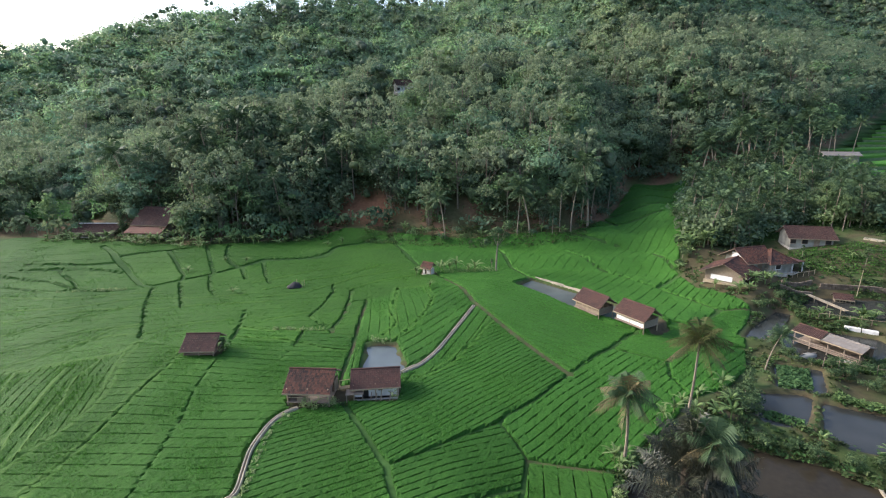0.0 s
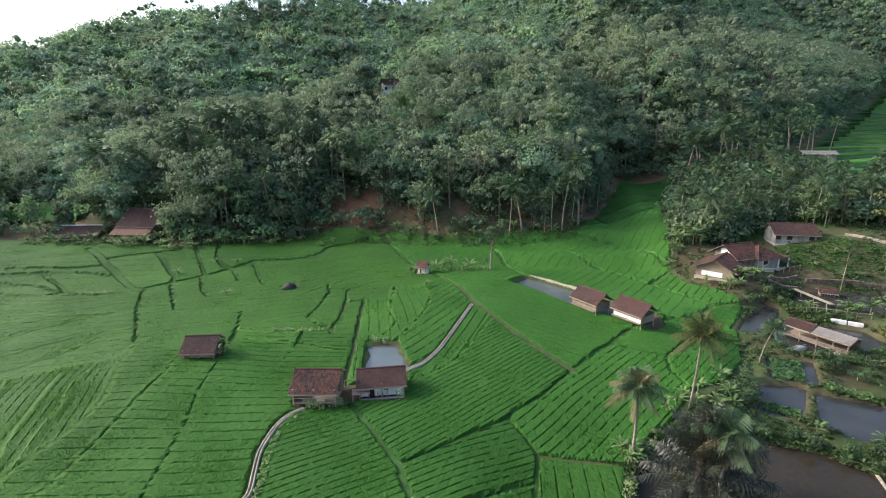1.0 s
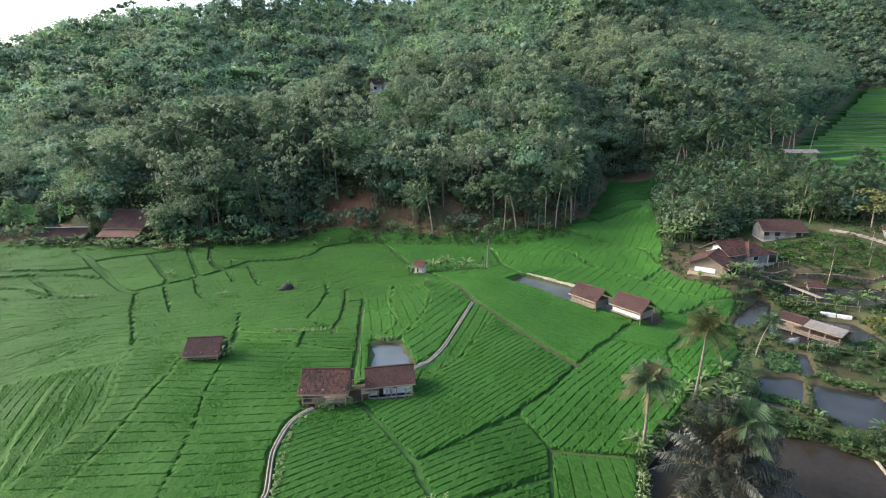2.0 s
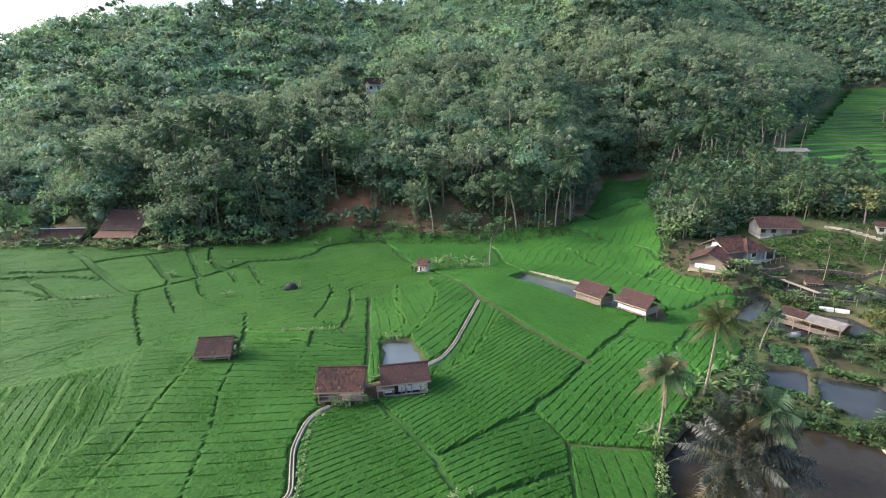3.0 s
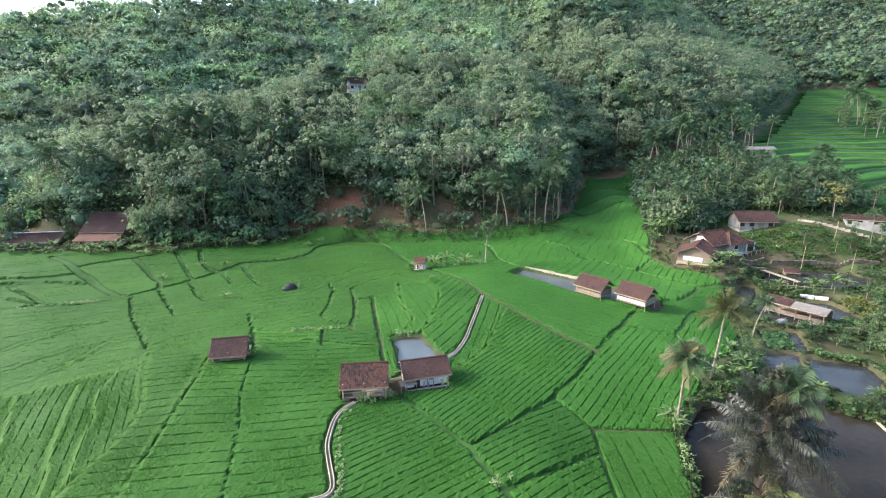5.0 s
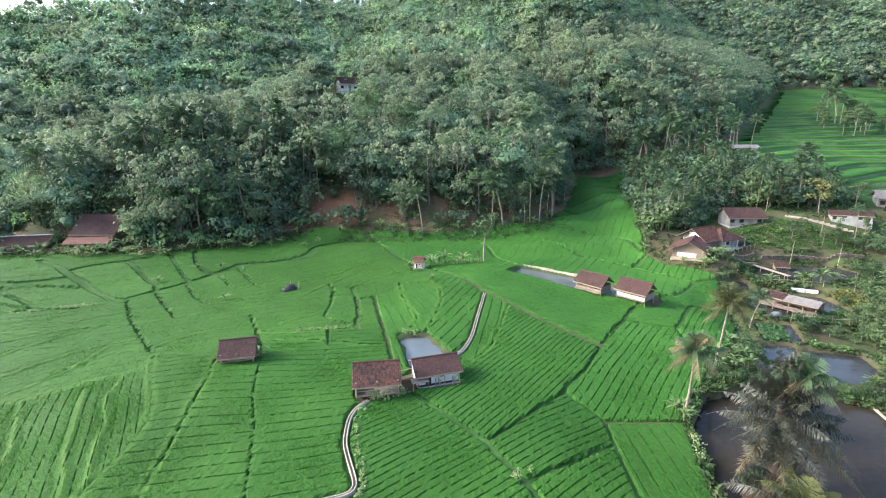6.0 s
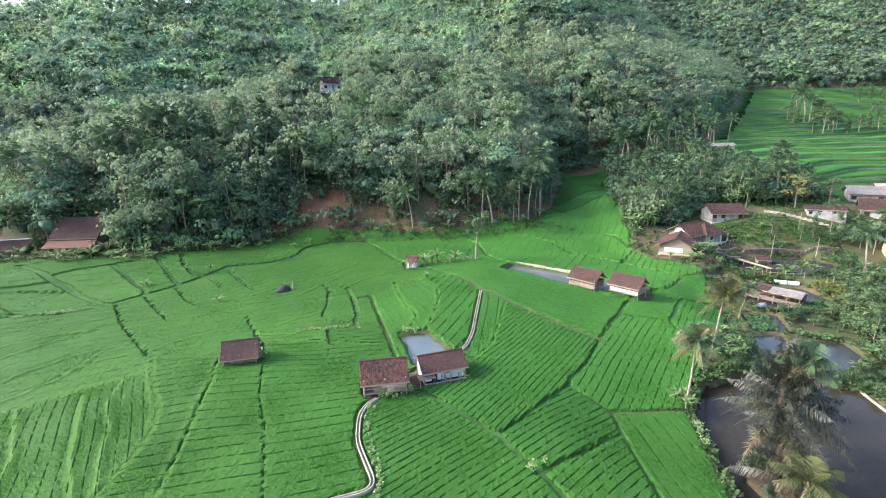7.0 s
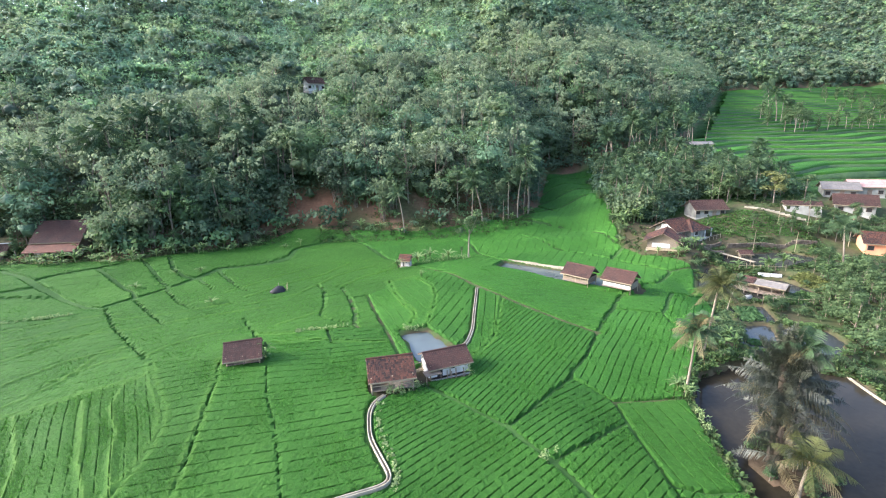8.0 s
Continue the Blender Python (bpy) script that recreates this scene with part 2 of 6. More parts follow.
# ponds: outline and water level
PONDS = [
    ([(9.5, 80.0), (12.4, 84.4), (20.9, 76.0), (28.6, 67.6), (25.5, 64.3), (18.8, 70.2)], -0.2),
    ([(-10.2, 56.6), (-7.1, 56.8), (-5.0, 51.6), (-5.3, 47.6), (-8.8, 48.4)], -0.75),
    ([(21.2, 40.3), (17.4, 36.1), (15.4, 30.3), (13.7, 25.0), (12.2, 16.0), (34.0, 16.0), (35.6, 32.3), (37.2, 37.0), (34.0, 39.8), (29.5, 41.3), (26.4, 41.9)], -2.0),
    ([(34.6, 51.5), (38.2, 51.8), (40.0, 51.2), (37.6, 48.0), (36.0, 45.7), (33.2, 46.2), (32.6, 48.5)], -2.0),
    ([(40.6, 50.2), (42.3, 49.2), (45.6, 48.0), (44.6, 45.0), (41.0, 42.2), (38.5, 42.8), (37.8, 45.0)], -2.0),
    ([(37.8, 53.4), (40.2, 58.6), (44.6, 57.6), (42.0, 52.4)], -1.95),
    ([(39.5, 65.0), (42.5, 68.6), (48.4, 74.9), (49.8, 73.4), (45.0, 68.3), (41.6, 64.6)], -1.15),
    ([(45.2, 66.0), (49.4, 70.5), (57.5, 67.0), (57.0, 60.4), (50.6, 56.8), (45.0, 59.5), (43.8, 62.0)], -1.85),
    ([(52.5, 76.0), (57.0, 80.6), (70.0, 80.0), (73.0, 73.0), (62.0, 71.0), (54.5, 72.6)], -0.75),
]


def widened(poly, by):
    cx, cy = sum(p[0] for p in poly) / len(poly), sum(p[1] for p in poly) / len(poly)
    return [(x + (x - cx) * by / math.hypot(x - cx, y - cy), y + (y - cy) * by / math.hypot(x - cx, y - cy)) for x, y in poly]


PONDS = [(widened(p, 0.4), level) for p, level in PONDS]

# bunds between the paddies
BUNDS = [
    [(-26.1, 50.2), (-25.4, 46.0), (-24.7, 42.0), (-23.4, 38.0), (-22.5, 34.0), (-21.5, 28.7), (-20.5, 22.0)],
    [(-55.6, 75.8), (-53.7, 78.2), (-51.0, 81.0), (-47.2, 86.1), (-45.4, 88.9), (-42.5, 92.6), (-36.8, 94.2), (-30.0, 96.2), (-28.4, 98.9), (-22.0, 104.0)],
    [(-81.1, 95.0), (-75.8, 90.9), (-71.0, 86.8), (-66.0, 83.4), (-58.2, 76.7), (-55.6, 75.8)],
    [(-71.3, 87.4), (-68.3, 90.3), (-63.5, 92.5), (-60.0, 95.0)],
    [(-86.0, 81.5), (-74.2, 83.8), (-69.8, 85.4)],
    [(-85.0, 79.5), (-73.5, 82.4), (-65.5, 82.4)],
    [(-63.5, 92.3), (-59.2, 88.3), (-53.9, 83.0), (-52.4, 80.0)],
    [(-58.0, 97.1), (-53.0, 90.3), (-49.1, 85.0)],
    [(-53.1, 98.1), (-50.6, 92.4), (-48.1, 89.9), (-45.1, 88.0)],
    [(-54.6, 75.4), (-49.8, 67.1), (-45.5, 61.3), (-41.7, 56.1), (-38.6, 51.7)],
    [(-52.0, 79.0), (-46.9, 71.7), (-43.0, 66.4)],
    [(-48.6, 83.0), (-44.4, 76.1), (-40.6, 71.9)],
    [(-45.1, 88.6), (-40.5, 81.3)],
    [(-42.3, 92.0), (-37.7, 83.7), (-34.7, 79.3)],
    [(-32.1, 65.8), (-31.0, 63.2), (-28.7, 57.6), (-26.6, 51.8)],
    [(-20.1, 58.9), (-19.3, 54.7), (-19.1, 50.4)],
    [(-23.0, 79.5), (-21.6, 76.1), (-21.1, 69.2), (-21.4, 64.5), (-18.3, 61.6), (-16.6, 60.0)],
    [(-2.7, 34.3), (0.1, 36.3), (3.3, 39.0), (6.6, 41.7), (7.4, 43.0), (10.4, 45.8), (14.5, 51.2), (17.8, 55.5), (20.4, 58.0), (23.3, 61.8), (25.0, 63.0)],
    [(-9.3, 43.0), (-6.1, 38.9), (-4.0, 35.9), (-2.7, 34.3), (-2.0, 32.3), (-0.6, 29.5), (1.0, 24.0)],
    [(6.6, 41.7), (8.1, 39.1), (9.0, 37.0), (8.2, 31.8), (7.6, 27.0), (7.0, 22.0)],
    [(9.0, 37.0), (12.1, 36.7), (16.6, 36.3)],
    [(-20.6, 27.6), (-23.0, 24.0), (-24.0, 10.0)],
    [(-1.0, 29.0), (4.7, 31.5), (6.4, 32.6), (8.4, 33.6)],
    [(20.4, 58.0), (23.0, 56.8), (26.3, 55.2), (28.2, 57.0), (29.8, 59.2), (32.9, 62.6), (39.7, 62.4)],
    [(26.3, 55.2), (25.4, 51.8), (26.0, 48.4)],
    [(7.6, 25.4), (9.8, 24.4), (13.0, 24.0)],
    [(20.0, 98.8), (25.5, 91.9), (29.1, 88.6), (33.3, 82.6), (36.5, 76.8), (38.4, 73.1), (39.2, 72.2)],
    [(33.3, 82.6), (38.4, 87.6)],
    [(28.4, 68.2), (32.9, 66.9), (36.2, 69.5), (39.2, 72.2), (44.0, 72.4)],
    [(22.0, 105.5), (32.8, 100.5), (36.5, 97.8), (39.1, 89.8)],
    [(6.0, 99.0), (12.2, 84.0)],
    [(-18.8, 106.4), (-13.6, 97.0), (-9.0, 92.0), (-4.0, 84.0)],
    [(-93.0, 77.4), (-86.8, 76.9), (-76.1, 76.5), (-67.6, 72.9)],
    [(-92.0, 74.0), (-82.4, 72.7), (-72.3, 71.0), (-67.6, 72.5), (-60.6, 72.5)],
    [(-79.6, 81.5), (-71.8, 76.9), (-67.0, 72.9)],
    [(14.0, 108.0), (26.0, 112.0), (44.0, 116.0)],
    [(24.0, 119.0), (36.0, 122.0), (48.0, 124.0)],
    [(28.0, 128.0), (40.0, 131.0), (52.0, 132.0)],
    [(36.0, 139.0), (46.0, 141.0), (56.0, 141.0)],
    [(33.0, 112.0), (31.0, 120.0), (36.0, 130.0)],
]
# narrow grassed ridges that part two crops
THIN = [
    [(-31.0, 50.2), (-30.1, 44.8), (-29.8, 39.0), (-29.6, 34.0), (-29.5, 28.0), (-29.5, 22.0)],
    [(-39.2, 52.5), (-36.6, 46.6), (-33.6, 41.0), (-32.9, 38.0), (-33.2, 34.5), (-33.9, 32.0), (-34.0, 24.0)],
    [(-28.9, 58.7), (-25.7, 58.1), (-21.5, 58.9), (-16.4, 59.6)],
    [(-26.8, 54.6), (-21.2, 55.4), (-15.6, 54.2), (-12.1, 54.1)],
    [(-10.7, 77.0), (-10.1, 70.9), (-9.2, 65.8), (-8.1, 63.2), (-8.1, 61.2), (-10.0, 56.4)],
    [(-10.7, 77.0), (-6.1, 78.3), (-4.0, 72.4), (-4.1, 67.4), (-5.4, 62.5), (-7.1, 57.0)],
    [(5.6, 64.6), (3.3, 58.3), (0.7, 52.0), (-1.6, 49.0), (-4.4, 47.6)],
    [(-59.8, 47.0), (-50.4, 44.9), (-48.1, 44.6), (-43.9, 47.2), (-40.4, 47.8), (-38.2, 48.8)],
]
# low ridges that follow the lie of the land inside a paddy
RIDGES = [
    [(-42.6, 45.5), (-40.2, 40.3), (-38.3, 35.9), (-36.1, 32.2), (-34.0, 27.0)],
    [(-48.1, 44.4), (-45.1, 39.6), (-43.2, 36.6), (-41.0, 30.0)],
    [(-66.0, 50.0), (-59.8, 55.0), (-58.2, 58.3), (-54.6, 62.8), (-49.2, 67.8)],
    [(-60.0, 46.0), (-54.3, 51.2), (-50.2, 56.7), (-44.4, 59.3)],
    [(-53.0, 44.0), (-49.8, 47.5), (-47.7, 50.6), (-47.1, 57.5), (-43.7, 58.0)],
    [(-48.9, 51.1), (-45.3, 54.9), (-41.5, 55.1)],
    [(-40.7, 54.6), (-39.5, 57.4), (-36.9, 59.6), (-32.0, 61.5)],
    [(-39.6, 47.4), (-39.0, 42.9), (-36.8, 39.1), (-35.7, 35.3), (-34.0, 31.5)],
    [(-72.0, 62.0), (-62.0, 64.0), (-52.0, 70.0), (-44.0, 70.5), (-36.0, 73.0)],
    [(-76.0, 56.0), (-64.0, 59.0), (-56.0, 64.5), (-46.0, 65.5), (-38.0, 68.5), (-30.0, 70.0)],
    [(-80.0, 68.0), (-66.0, 68.0), (-57.0, 71.5), (-51.0, 72.5)],
    [(-27.0, 62.0), (-22.0, 66.0)], [(-34.0, 76.0), (-28.0, 82.0), (-22.0, 86.0), (-18.0, 92.0)],
    [(-38.0, 79.0), (-30.0, 87.0), (-24.0, 92.0)], [(-33.0, 72.0), (-26.0, 75.0), (-20.0, 84.0), (-13.0, 89.0)],
    [(-19.0, 77.5), (-15.0, 82.0), (-9.0, 86.0)],
]
# bare earth bunds and ditches: line, half width
EARTH = [
    ([(-18.6, 76.7), (-17.3, 70.7), (-16.4, 64.4), (-16.6, 60.8), (-16.0, 59.1)], 0.3),
    ([(-16.6, 71.1), (-14.6, 71.8), (-14.2, 68.5), (-13.5, 63.7), (-12.0, 55.5), (-11.2, 49.0), (-10.2, 44.0)], 0.24),
    ([(-3.6, 83.4), (0.2, 76.9), (2.4, 70.6), (5.8, 64.6)], 0.4),
    ([(5.8, 64.6), (9.2, 59.1), (12.0, 54.8), (14.5, 50.9)], 0.42),
    ([(9.0, 37.0), (12.1, 36.6), (16.6, 36.2)], 0.26),
]
CHANNELS = [
    [(-13.4, 41.4), (-14.5, 40.3), (-15.0, 38.5), (-15.0, 35.0), (-14.2, 32.3), (-13.45, 29.9), (-13.7, 29.1), (-15.3, 28.8), (-18.0, 28.2), (-21.0, 27.4)],
    [(-4.5, 49.6), (-2.6, 51.7), (-1.1, 55.3), (0.2, 60.0), (1.4, 64.1), (2.7, 68.6)],
]
YARD = [(38.8, 87.5), (39.4, 80.5), (43.0, 75.6), (47.5, 74.8), (58.0, 71.5), (62.0, 84.0), (56.0, 92.0), (44.0, 97.0)]
HUT_PLOTS = [[(-15.0, 42.2), (-13.7, 41.1), (-12.9, 41.4), (-10.2, 42.0), (-9.4, 43.2), (-3.9, 43.8), (-3.9, 46.6), (-9.0, 47.4), (-10.2, 45.6), (-15.0, 45.4)],
             [(-30.2, 48.6), (-26.2, 48.6), (-26.2, 51.2), (-30.2, 51.2)],
             [(-8.5, 85.8), (-5.3, 85.8), (-5.3, 88.8), (-8.5, 88.8)],
             [(26.0, 62.8), (27.6, 62.4), (29.8, 64.6), (29.6, 67.0), (28.6, 68.2), (26.2, 65.4)]]
# where one way of planting meets another
CUTS = [[(-6.1, 78.3), (-4.8, 81.0), (-3.6, 83.4)], [(-14.6, 71.8), (-12.0, 73.6), (-10.7, 77.0)], [(-16.4, 59.6), (-16.0, 59.1), (-12.6, 57.4)], [(-31.0, 50.2), (-29.0, 50.2)], [(-29.5, 22.0), (-29.5, 15.0)], [(-20.5, 22.0), (-20.0, 15.0)], [(-39.2, 52.5), (-38.4, 51.5)], [(-34.0, 24.0), (-34.0, 15.0)],
        [(-31.0, 50.2), (-39.2, 52.5)], [(-38.2, 48.8), (-37.2, 48.4)], [(-59.8, 47.0), (-80.0, 44.0), (-112.0, 42.0)],
        [(-26.8, 54.6), (-28.2, 56.4)], [(-12.1, 54.1), (-11.4, 51.0)], [(-26.6, 51.8), (-26.3, 49.8)], [(-15.0, 42.8), (-14.4, 40.2)], [(6.0, 99.0), (4.0, 110.0)], [(-3.6, 83.4), (9.5, 80.0)], [(12.2, 84.0), (12.4, 86.0)],
        [(24.0, 98.8), (34.7, 85.4)], [(30.0, 121.0), (36.0, 123.4), (41.3, 117.8), (46.0, 112.0)], [(34.2, 131.3), (41.0, 128.0), (46.4, 124.0), (51.0, 125.0)], [(37.7, 141.2), (45.0, 137.0), (50.5, 130.6), (55.0, 133.0)]]
# where the paddies end beside the ponds and the village
PADDY = [(-110, 10), (12.6, 10), (13.0, 25.0), (14.6, 30.3), (16.4, 36.2), (18.0, 38.6), (22.0, 42.4), (26.0, 47.5), (30.5, 50.0), (36.0, 57.0), (38.4, 62.4), (40.5, 67.6), (43.8, 72.6),
         (43.0, 75.4), (39.0, 80.5), (38.6, 88.0), (42.0, 98.0), (47.0, 112.0), (54.0, 132.0), (60.0, 146.0), (40.0, 152.0), (20.0, 120.0), (-110, 120)]


def ground_z(x, y):
    """The ground with the ponds dug into it."""
    z = land(x, y)
    for poly, level in PONDS:
        d = line_distance(x, y, poly + poly[:1])
        if poly[0][0] > 30:
            bank = level + 0.12 + 0.3 * smooth(0, 0.6, d)
            z = np.where(d > 2.6, z, bank + (z - bank) * smooth(0.3, 2.6, d))
        else:
            z = np.where(d < 1.4, np.maximum(z, level + 0.12 + 0.3 * smooth(0, 0.6, d)), z)
    for poly, level in PONDS:
        d = line_distance(x, y, poly + poly[:1])
        z = np.where(inside(x, y, poly), np.minimum(z, level + 0.1 - 0.8 * smooth(0, 0.5, d)), z)
    return np.maximum(z, np.where(bump(x, y, 18.4, 26.4, 3.2, 3.6) > 0.5, -1.8, -99))


def gz(x, y):
    return float(ground_z(np.array([float(x)]), np.array([float(y)]))[0])


# ---- ground: one sheet to the horizon ----
def steps(*spans):
    return np.unique(np.concatenate([np.arange(a, b, s) for a, b, s in spans]))


def build_ground():
    xs = steps((-3000, -400, 200), (-400, -100, 6), (-100, 10, 1.0), (10, 90, 0.55), (90, 400, 4), (400, 800, 20), (800, 3001, 200))
    ys = steps((-2500, 18, 90), (18, 100, 0.6), (100, 110, 1.0), (110, 200, 2.5), (200, 460, 5), (460, 800, 20), (800, 3001, 200))
    X, Y = np.meshgrid(xs, ys)
    Z = ground_z(X, Y)
    u = Y - foot(X)
    grass, soil = np.array([0.03, 0.07, 0.018]), np.array([0.06, 0.045, 0.03])
    red, floor = np.array([0.2, 0.1, 0.06]), np.array([0.036, 0.055, 0.024])
    s = 0.85 * inside(X, Y, YARD)
    rough_land = smooth(34, 44, X) * smooth(36, 44, Y) * smooth(104, 96, Y)
    s = np.maximum(s, rough_land * np.clip(0.35 + 0.5 * np.sin(X * 0.7 + 2 * np.sin(Y * 0.35)) * np.sin(Y * 0.6), 0, 0.8))
    s = np.maximum(s, np.where(~inside(X, Y, PADDY) & (X > 10) & (Y < 100) & (X < 110), 0.55 + 0.3 * np.sin(X * 0.9 + Y * 0.5) * np.sin(Y * 0.8), 0))
    for poly in HUT_PLOTS:
        s = np.maximum(s, 0.9 * inside(X, Y, poly))
    for line, half in EARTH:
        s = np.maximum(s, 0.8 * smooth(half + 0.3, half * 0.4, line_distance(X, Y, line)))
    for poly, level in PONDS:
        s = np.maximum(s, 0.7 * smooth(0.8, 0.2, line_distance(X, Y, poly + poly[:1])) * (0.4 if poly[0][0] < 20 and poly[0][1] > 45 else 1.0))
        s = np.maximum(s, 1.0 * inside(X, Y, poly))
    col = grass + (soil - grass) * s[..., None]
    col = col + (floor - col) * smooth(-3, 4, u)[..., None]
    litter = smooth(-4, -1, u) * smooth(16, 7, u) * (0.6 + 0.4 * np.sin(X * 0.5 + 1.3 * np.sin(Y * 0.4)))
    col = col + (np.array([0.13, 0.082, 0.055]) - col) * litter[..., None]
    bank = bump(X, Y, -27, 116, 8, 5)
    col = col + (red - col) * np.clip(bank * 1.3, 0, 1)[..., None]
    n, m = len(ys), len(xs)
    idx = np.arange(n * m).reshape(n, m)
    faces = np.stack([idx[:-1, :-1], idx[:-1, 1:], idx[1:, 1:], idx[1:, :-1]], -1).reshape(-1, 4)
    me = mesh_from("ground", np.stack([X, Y, Z], -1).reshape(-1, 3), faces, col.reshape(-1, 3))
    me.shade_smooth()
    mat = material("ground_cover", (0.55, 0.6, 0.5), (1.4, 1.3, 1.2), rough=0.95, grain=1.3, patch=0.2, bump=0.8, bump_scale=5.0, tint="tint", spec=0.1)
    tagged(place("ground", me, mat), "grassy and earthen valley floor rising into wooded hills", "ground", kind="structure")


build_ground()


def build_ponds():
    for poly, level in PONDS:
        bm = bmesh.new()
        cx, cy = np.mean([p[0] for p in poly]), np.mean([p[1] for p in poly])
        bm.faces.new([bm.verts.new((cx + (x - cx) * 1.04, cy + (y - cy) * 1.04, level)) for x, y in poly])
        bmesh.ops.triangulate(bm, faces=bm.faces[:])
        ob = part("pond_water", bm, MILKY if cx < 20 and cy > 45 else GREY_WATER if cy > 42 else WATER, None)
        tagged(ob, "still grey-brown water of an earth-banked fish pond", "water", kind="structure")


build_ponds()


# ---- paddies: crop standing between the bunds ----
# a place in the paddy, the rows' heading, their spacing
ROWS = [(-27, 40, 5, 1.25), (-18, 42, 10, 1.25), (-31.4, 38, 7, 1.25), (-40, 44, -68, 0.95), (12, 46, 48, 0.78), (3, 46, 46, 0.68), (-9, 36, 28, 0.85), (2, 34, 32.5, 0.72), (4, 29, 33, 0.72), (11, 33, 87, 1.2),
        (-2, 62, 60, 1.45), (2.5, 60, 74, 1.5), (-7, 68, -74, 1.4), (-11.5, 66, -78, 1.4), (24, 90, 55, 1.7), (37, 82, 50, 1.3), (26, 60, 48, 0.85), (34, 58, 50, 0.9), (13, 63, -31, 1.1),
        (-19, 57, 6, 1.2), (-14.6, 63, -80, 1.1), (-30, 70, 14, 1.9), (-40, 84, 15, 2.0)]


def field_tint(cx, cy):
    left = float(smooth(10, -45, np.array(cx)))
    v = 1.0 + rng.uniform(-0.06, 0.06)
    v *= 0.85 if cy > 104 else (0.8 if cx > 5 else 0.88) if cx > -12 and cy < 42 else 1.0
    return np.array([v * (1.0 + 0.1 * left), v * (1 - 0.03 * left), v * (1 - 0.05 * left)])


def build_paddies():
    step = 0.3
    xs, ys = np.arange(-100, 62, step), np.arange(18, 150, step)
    X, Y = np.meshgrid(xs, ys)
    open_land = inside(X, Y, PADDY) & (Y < foot(X) - 2.0)
    for poly in HUT_PLOTS + [YARD]:
        open_land &= ~inside(X, Y, poly)
    for poly, _ in PONDS:
        open_land &= ~(inside(X, Y, poly) | (line_distance(X, Y, poly + poly[:1]) < (0.8 if poly[0][0] > 12 else 0.45)))
    for line in BUNDS:
        open_land &= line_distance(X, Y, line) > np.where(Y > 106, 0.85, np.where(Y > 84, 0.5, 0.34))
    for line in THIN + CUTS:
        open_land &= line_distance(X, Y, line) > np.where(Y > 106, 0.7, 0.22)
    for line, half in EARTH:
        open_land &= line_distance(X, Y, line) > max(half, 0.3)
    for line in CHANNELS:
        open_land &= line_distance(X, Y, line) > 0.42
    n, m = open_land.shape
    label = np.full((n, m), -1, np.int32)
    count = 0
    flat = open_land.ravel()
    lab = label.ravel()
    for start in np.flatnonzero(flat):
        if lab[start] >= 0:
            continue
        lab[start] = count
        stack = [int(start)]
        while stack:
            k = stack.pop()
            c = k % m
            for q in (k - m, k + m, k - 1 if c else -1, k + 1 if c < m - 1 else -1):
                if 0 <= q < flat.size and flat[q] and lab[q] < 0:
                    lab[q] = count
                    stack.append(q)
        count += 1
    label = lab.reshape(n, m)
    grown = [label]
    wider = []
    for dr in (-2, -1, 0, 1, 2):
        for dc in (-2, -1, 0, 1, 2):
            (wider if max(abs(dr), abs(dc)) > 1 else grown).append(np.roll(label, (dr, dc), (0, 1)))

    def openness(x, y):
        """How far inside the crop a place lies, below 0 on bunds, plots and water."""
        lo, hi = (x.min() - 1.5, y.min() - 1.5), (x.max() + 1.5, y.max() + 1.5)

        def close_by(line):
            return max(p[0] for p in line) > lo[0] and min(p[0] for p in line) < hi[0] and max(p[1] for p in line) > lo[1] and min(p[1] for p in line) < hi[1]

        d = np.full(x.shape, 2.0)
        ragged = 0.022 * np.sin(x * 5.1 + 1.7 * np.sin(y * 3.3)) + 0.016 * np.sin(y * 7.7 + x * 2.1)
        for line in BUNDS:
            if close_by(line):
                d = np.minimum(d, line_distance(x, y, line) - np.where(y > 84, np.where(y > 103, 0.6, 0.36), np.where(x > -12, np.where((x > 18) & (y > 56), 0.3, 0.17), np.where(y > 72, 0.27, np.where(y > 54, 0.2, 0.03)))) - (0.2 if line in BUNDS[1:3] else 0.12 if line[0] == (-9.3, 43.0) else 0.0))
        for line in THIN:
            if close_by(line):
                d = np.minimum(d, line_distance(x, y, line) - np.where((x < -28.6) & (y < 53), np.where(x > -32, 0.03, -0.03), 0.05))
        for line, half in EARTH:
            if close_by(line):
                d = np.minimum(d, line_distance(x, y, line) - half)
        for line in CHANNELS:
            if close_by(line):
                d = np.minimum(d, line_distance(x, y, line) - 0.42)
        for poly, extra in [(p, 0.0) for p in HUT_PLOTS + [YARD]] + [(p, 0.8 if p[0][0] > 12 else 0.45) for p, _ in PONDS]:
            if close_by(poly):
                e = line_distance(x, y, poly + poly[:1])
                d = np.minimum(d, np.where(inside(x, y, poly), -e, e) - extra)
        e = line_distance(x, y, PADDY + PADDY[:1])
        d = np.minimum(d, np.where(inside(x, y, PADDY), e, -e))
        return np.minimum(d, foot(x) - 2.0 - y) + ragged

    for i in range(count):
        cell = np.argwhere(label == i)
        if len(cell) * step * step < 5.0:
            continue
        px, py = xs[cell[:, 1]], ys[cell[:, 0]]
        cx, cy = px.mean(), py.mean()
        best = None
        for sx, sy, turn, gap in ROWS:
            r, c = int(round((sy - 18) / step)), int(round((sx + 100) / step))
            if label[r, c] == i:
                best = (turn, gap)
        if best is None:
            k = min(ROWS, key=lambda s: (s[0] - cx) ** 2 + (s[1] - cy) ** 2)
            best = (k[2], k[3])
        turn, gap = best
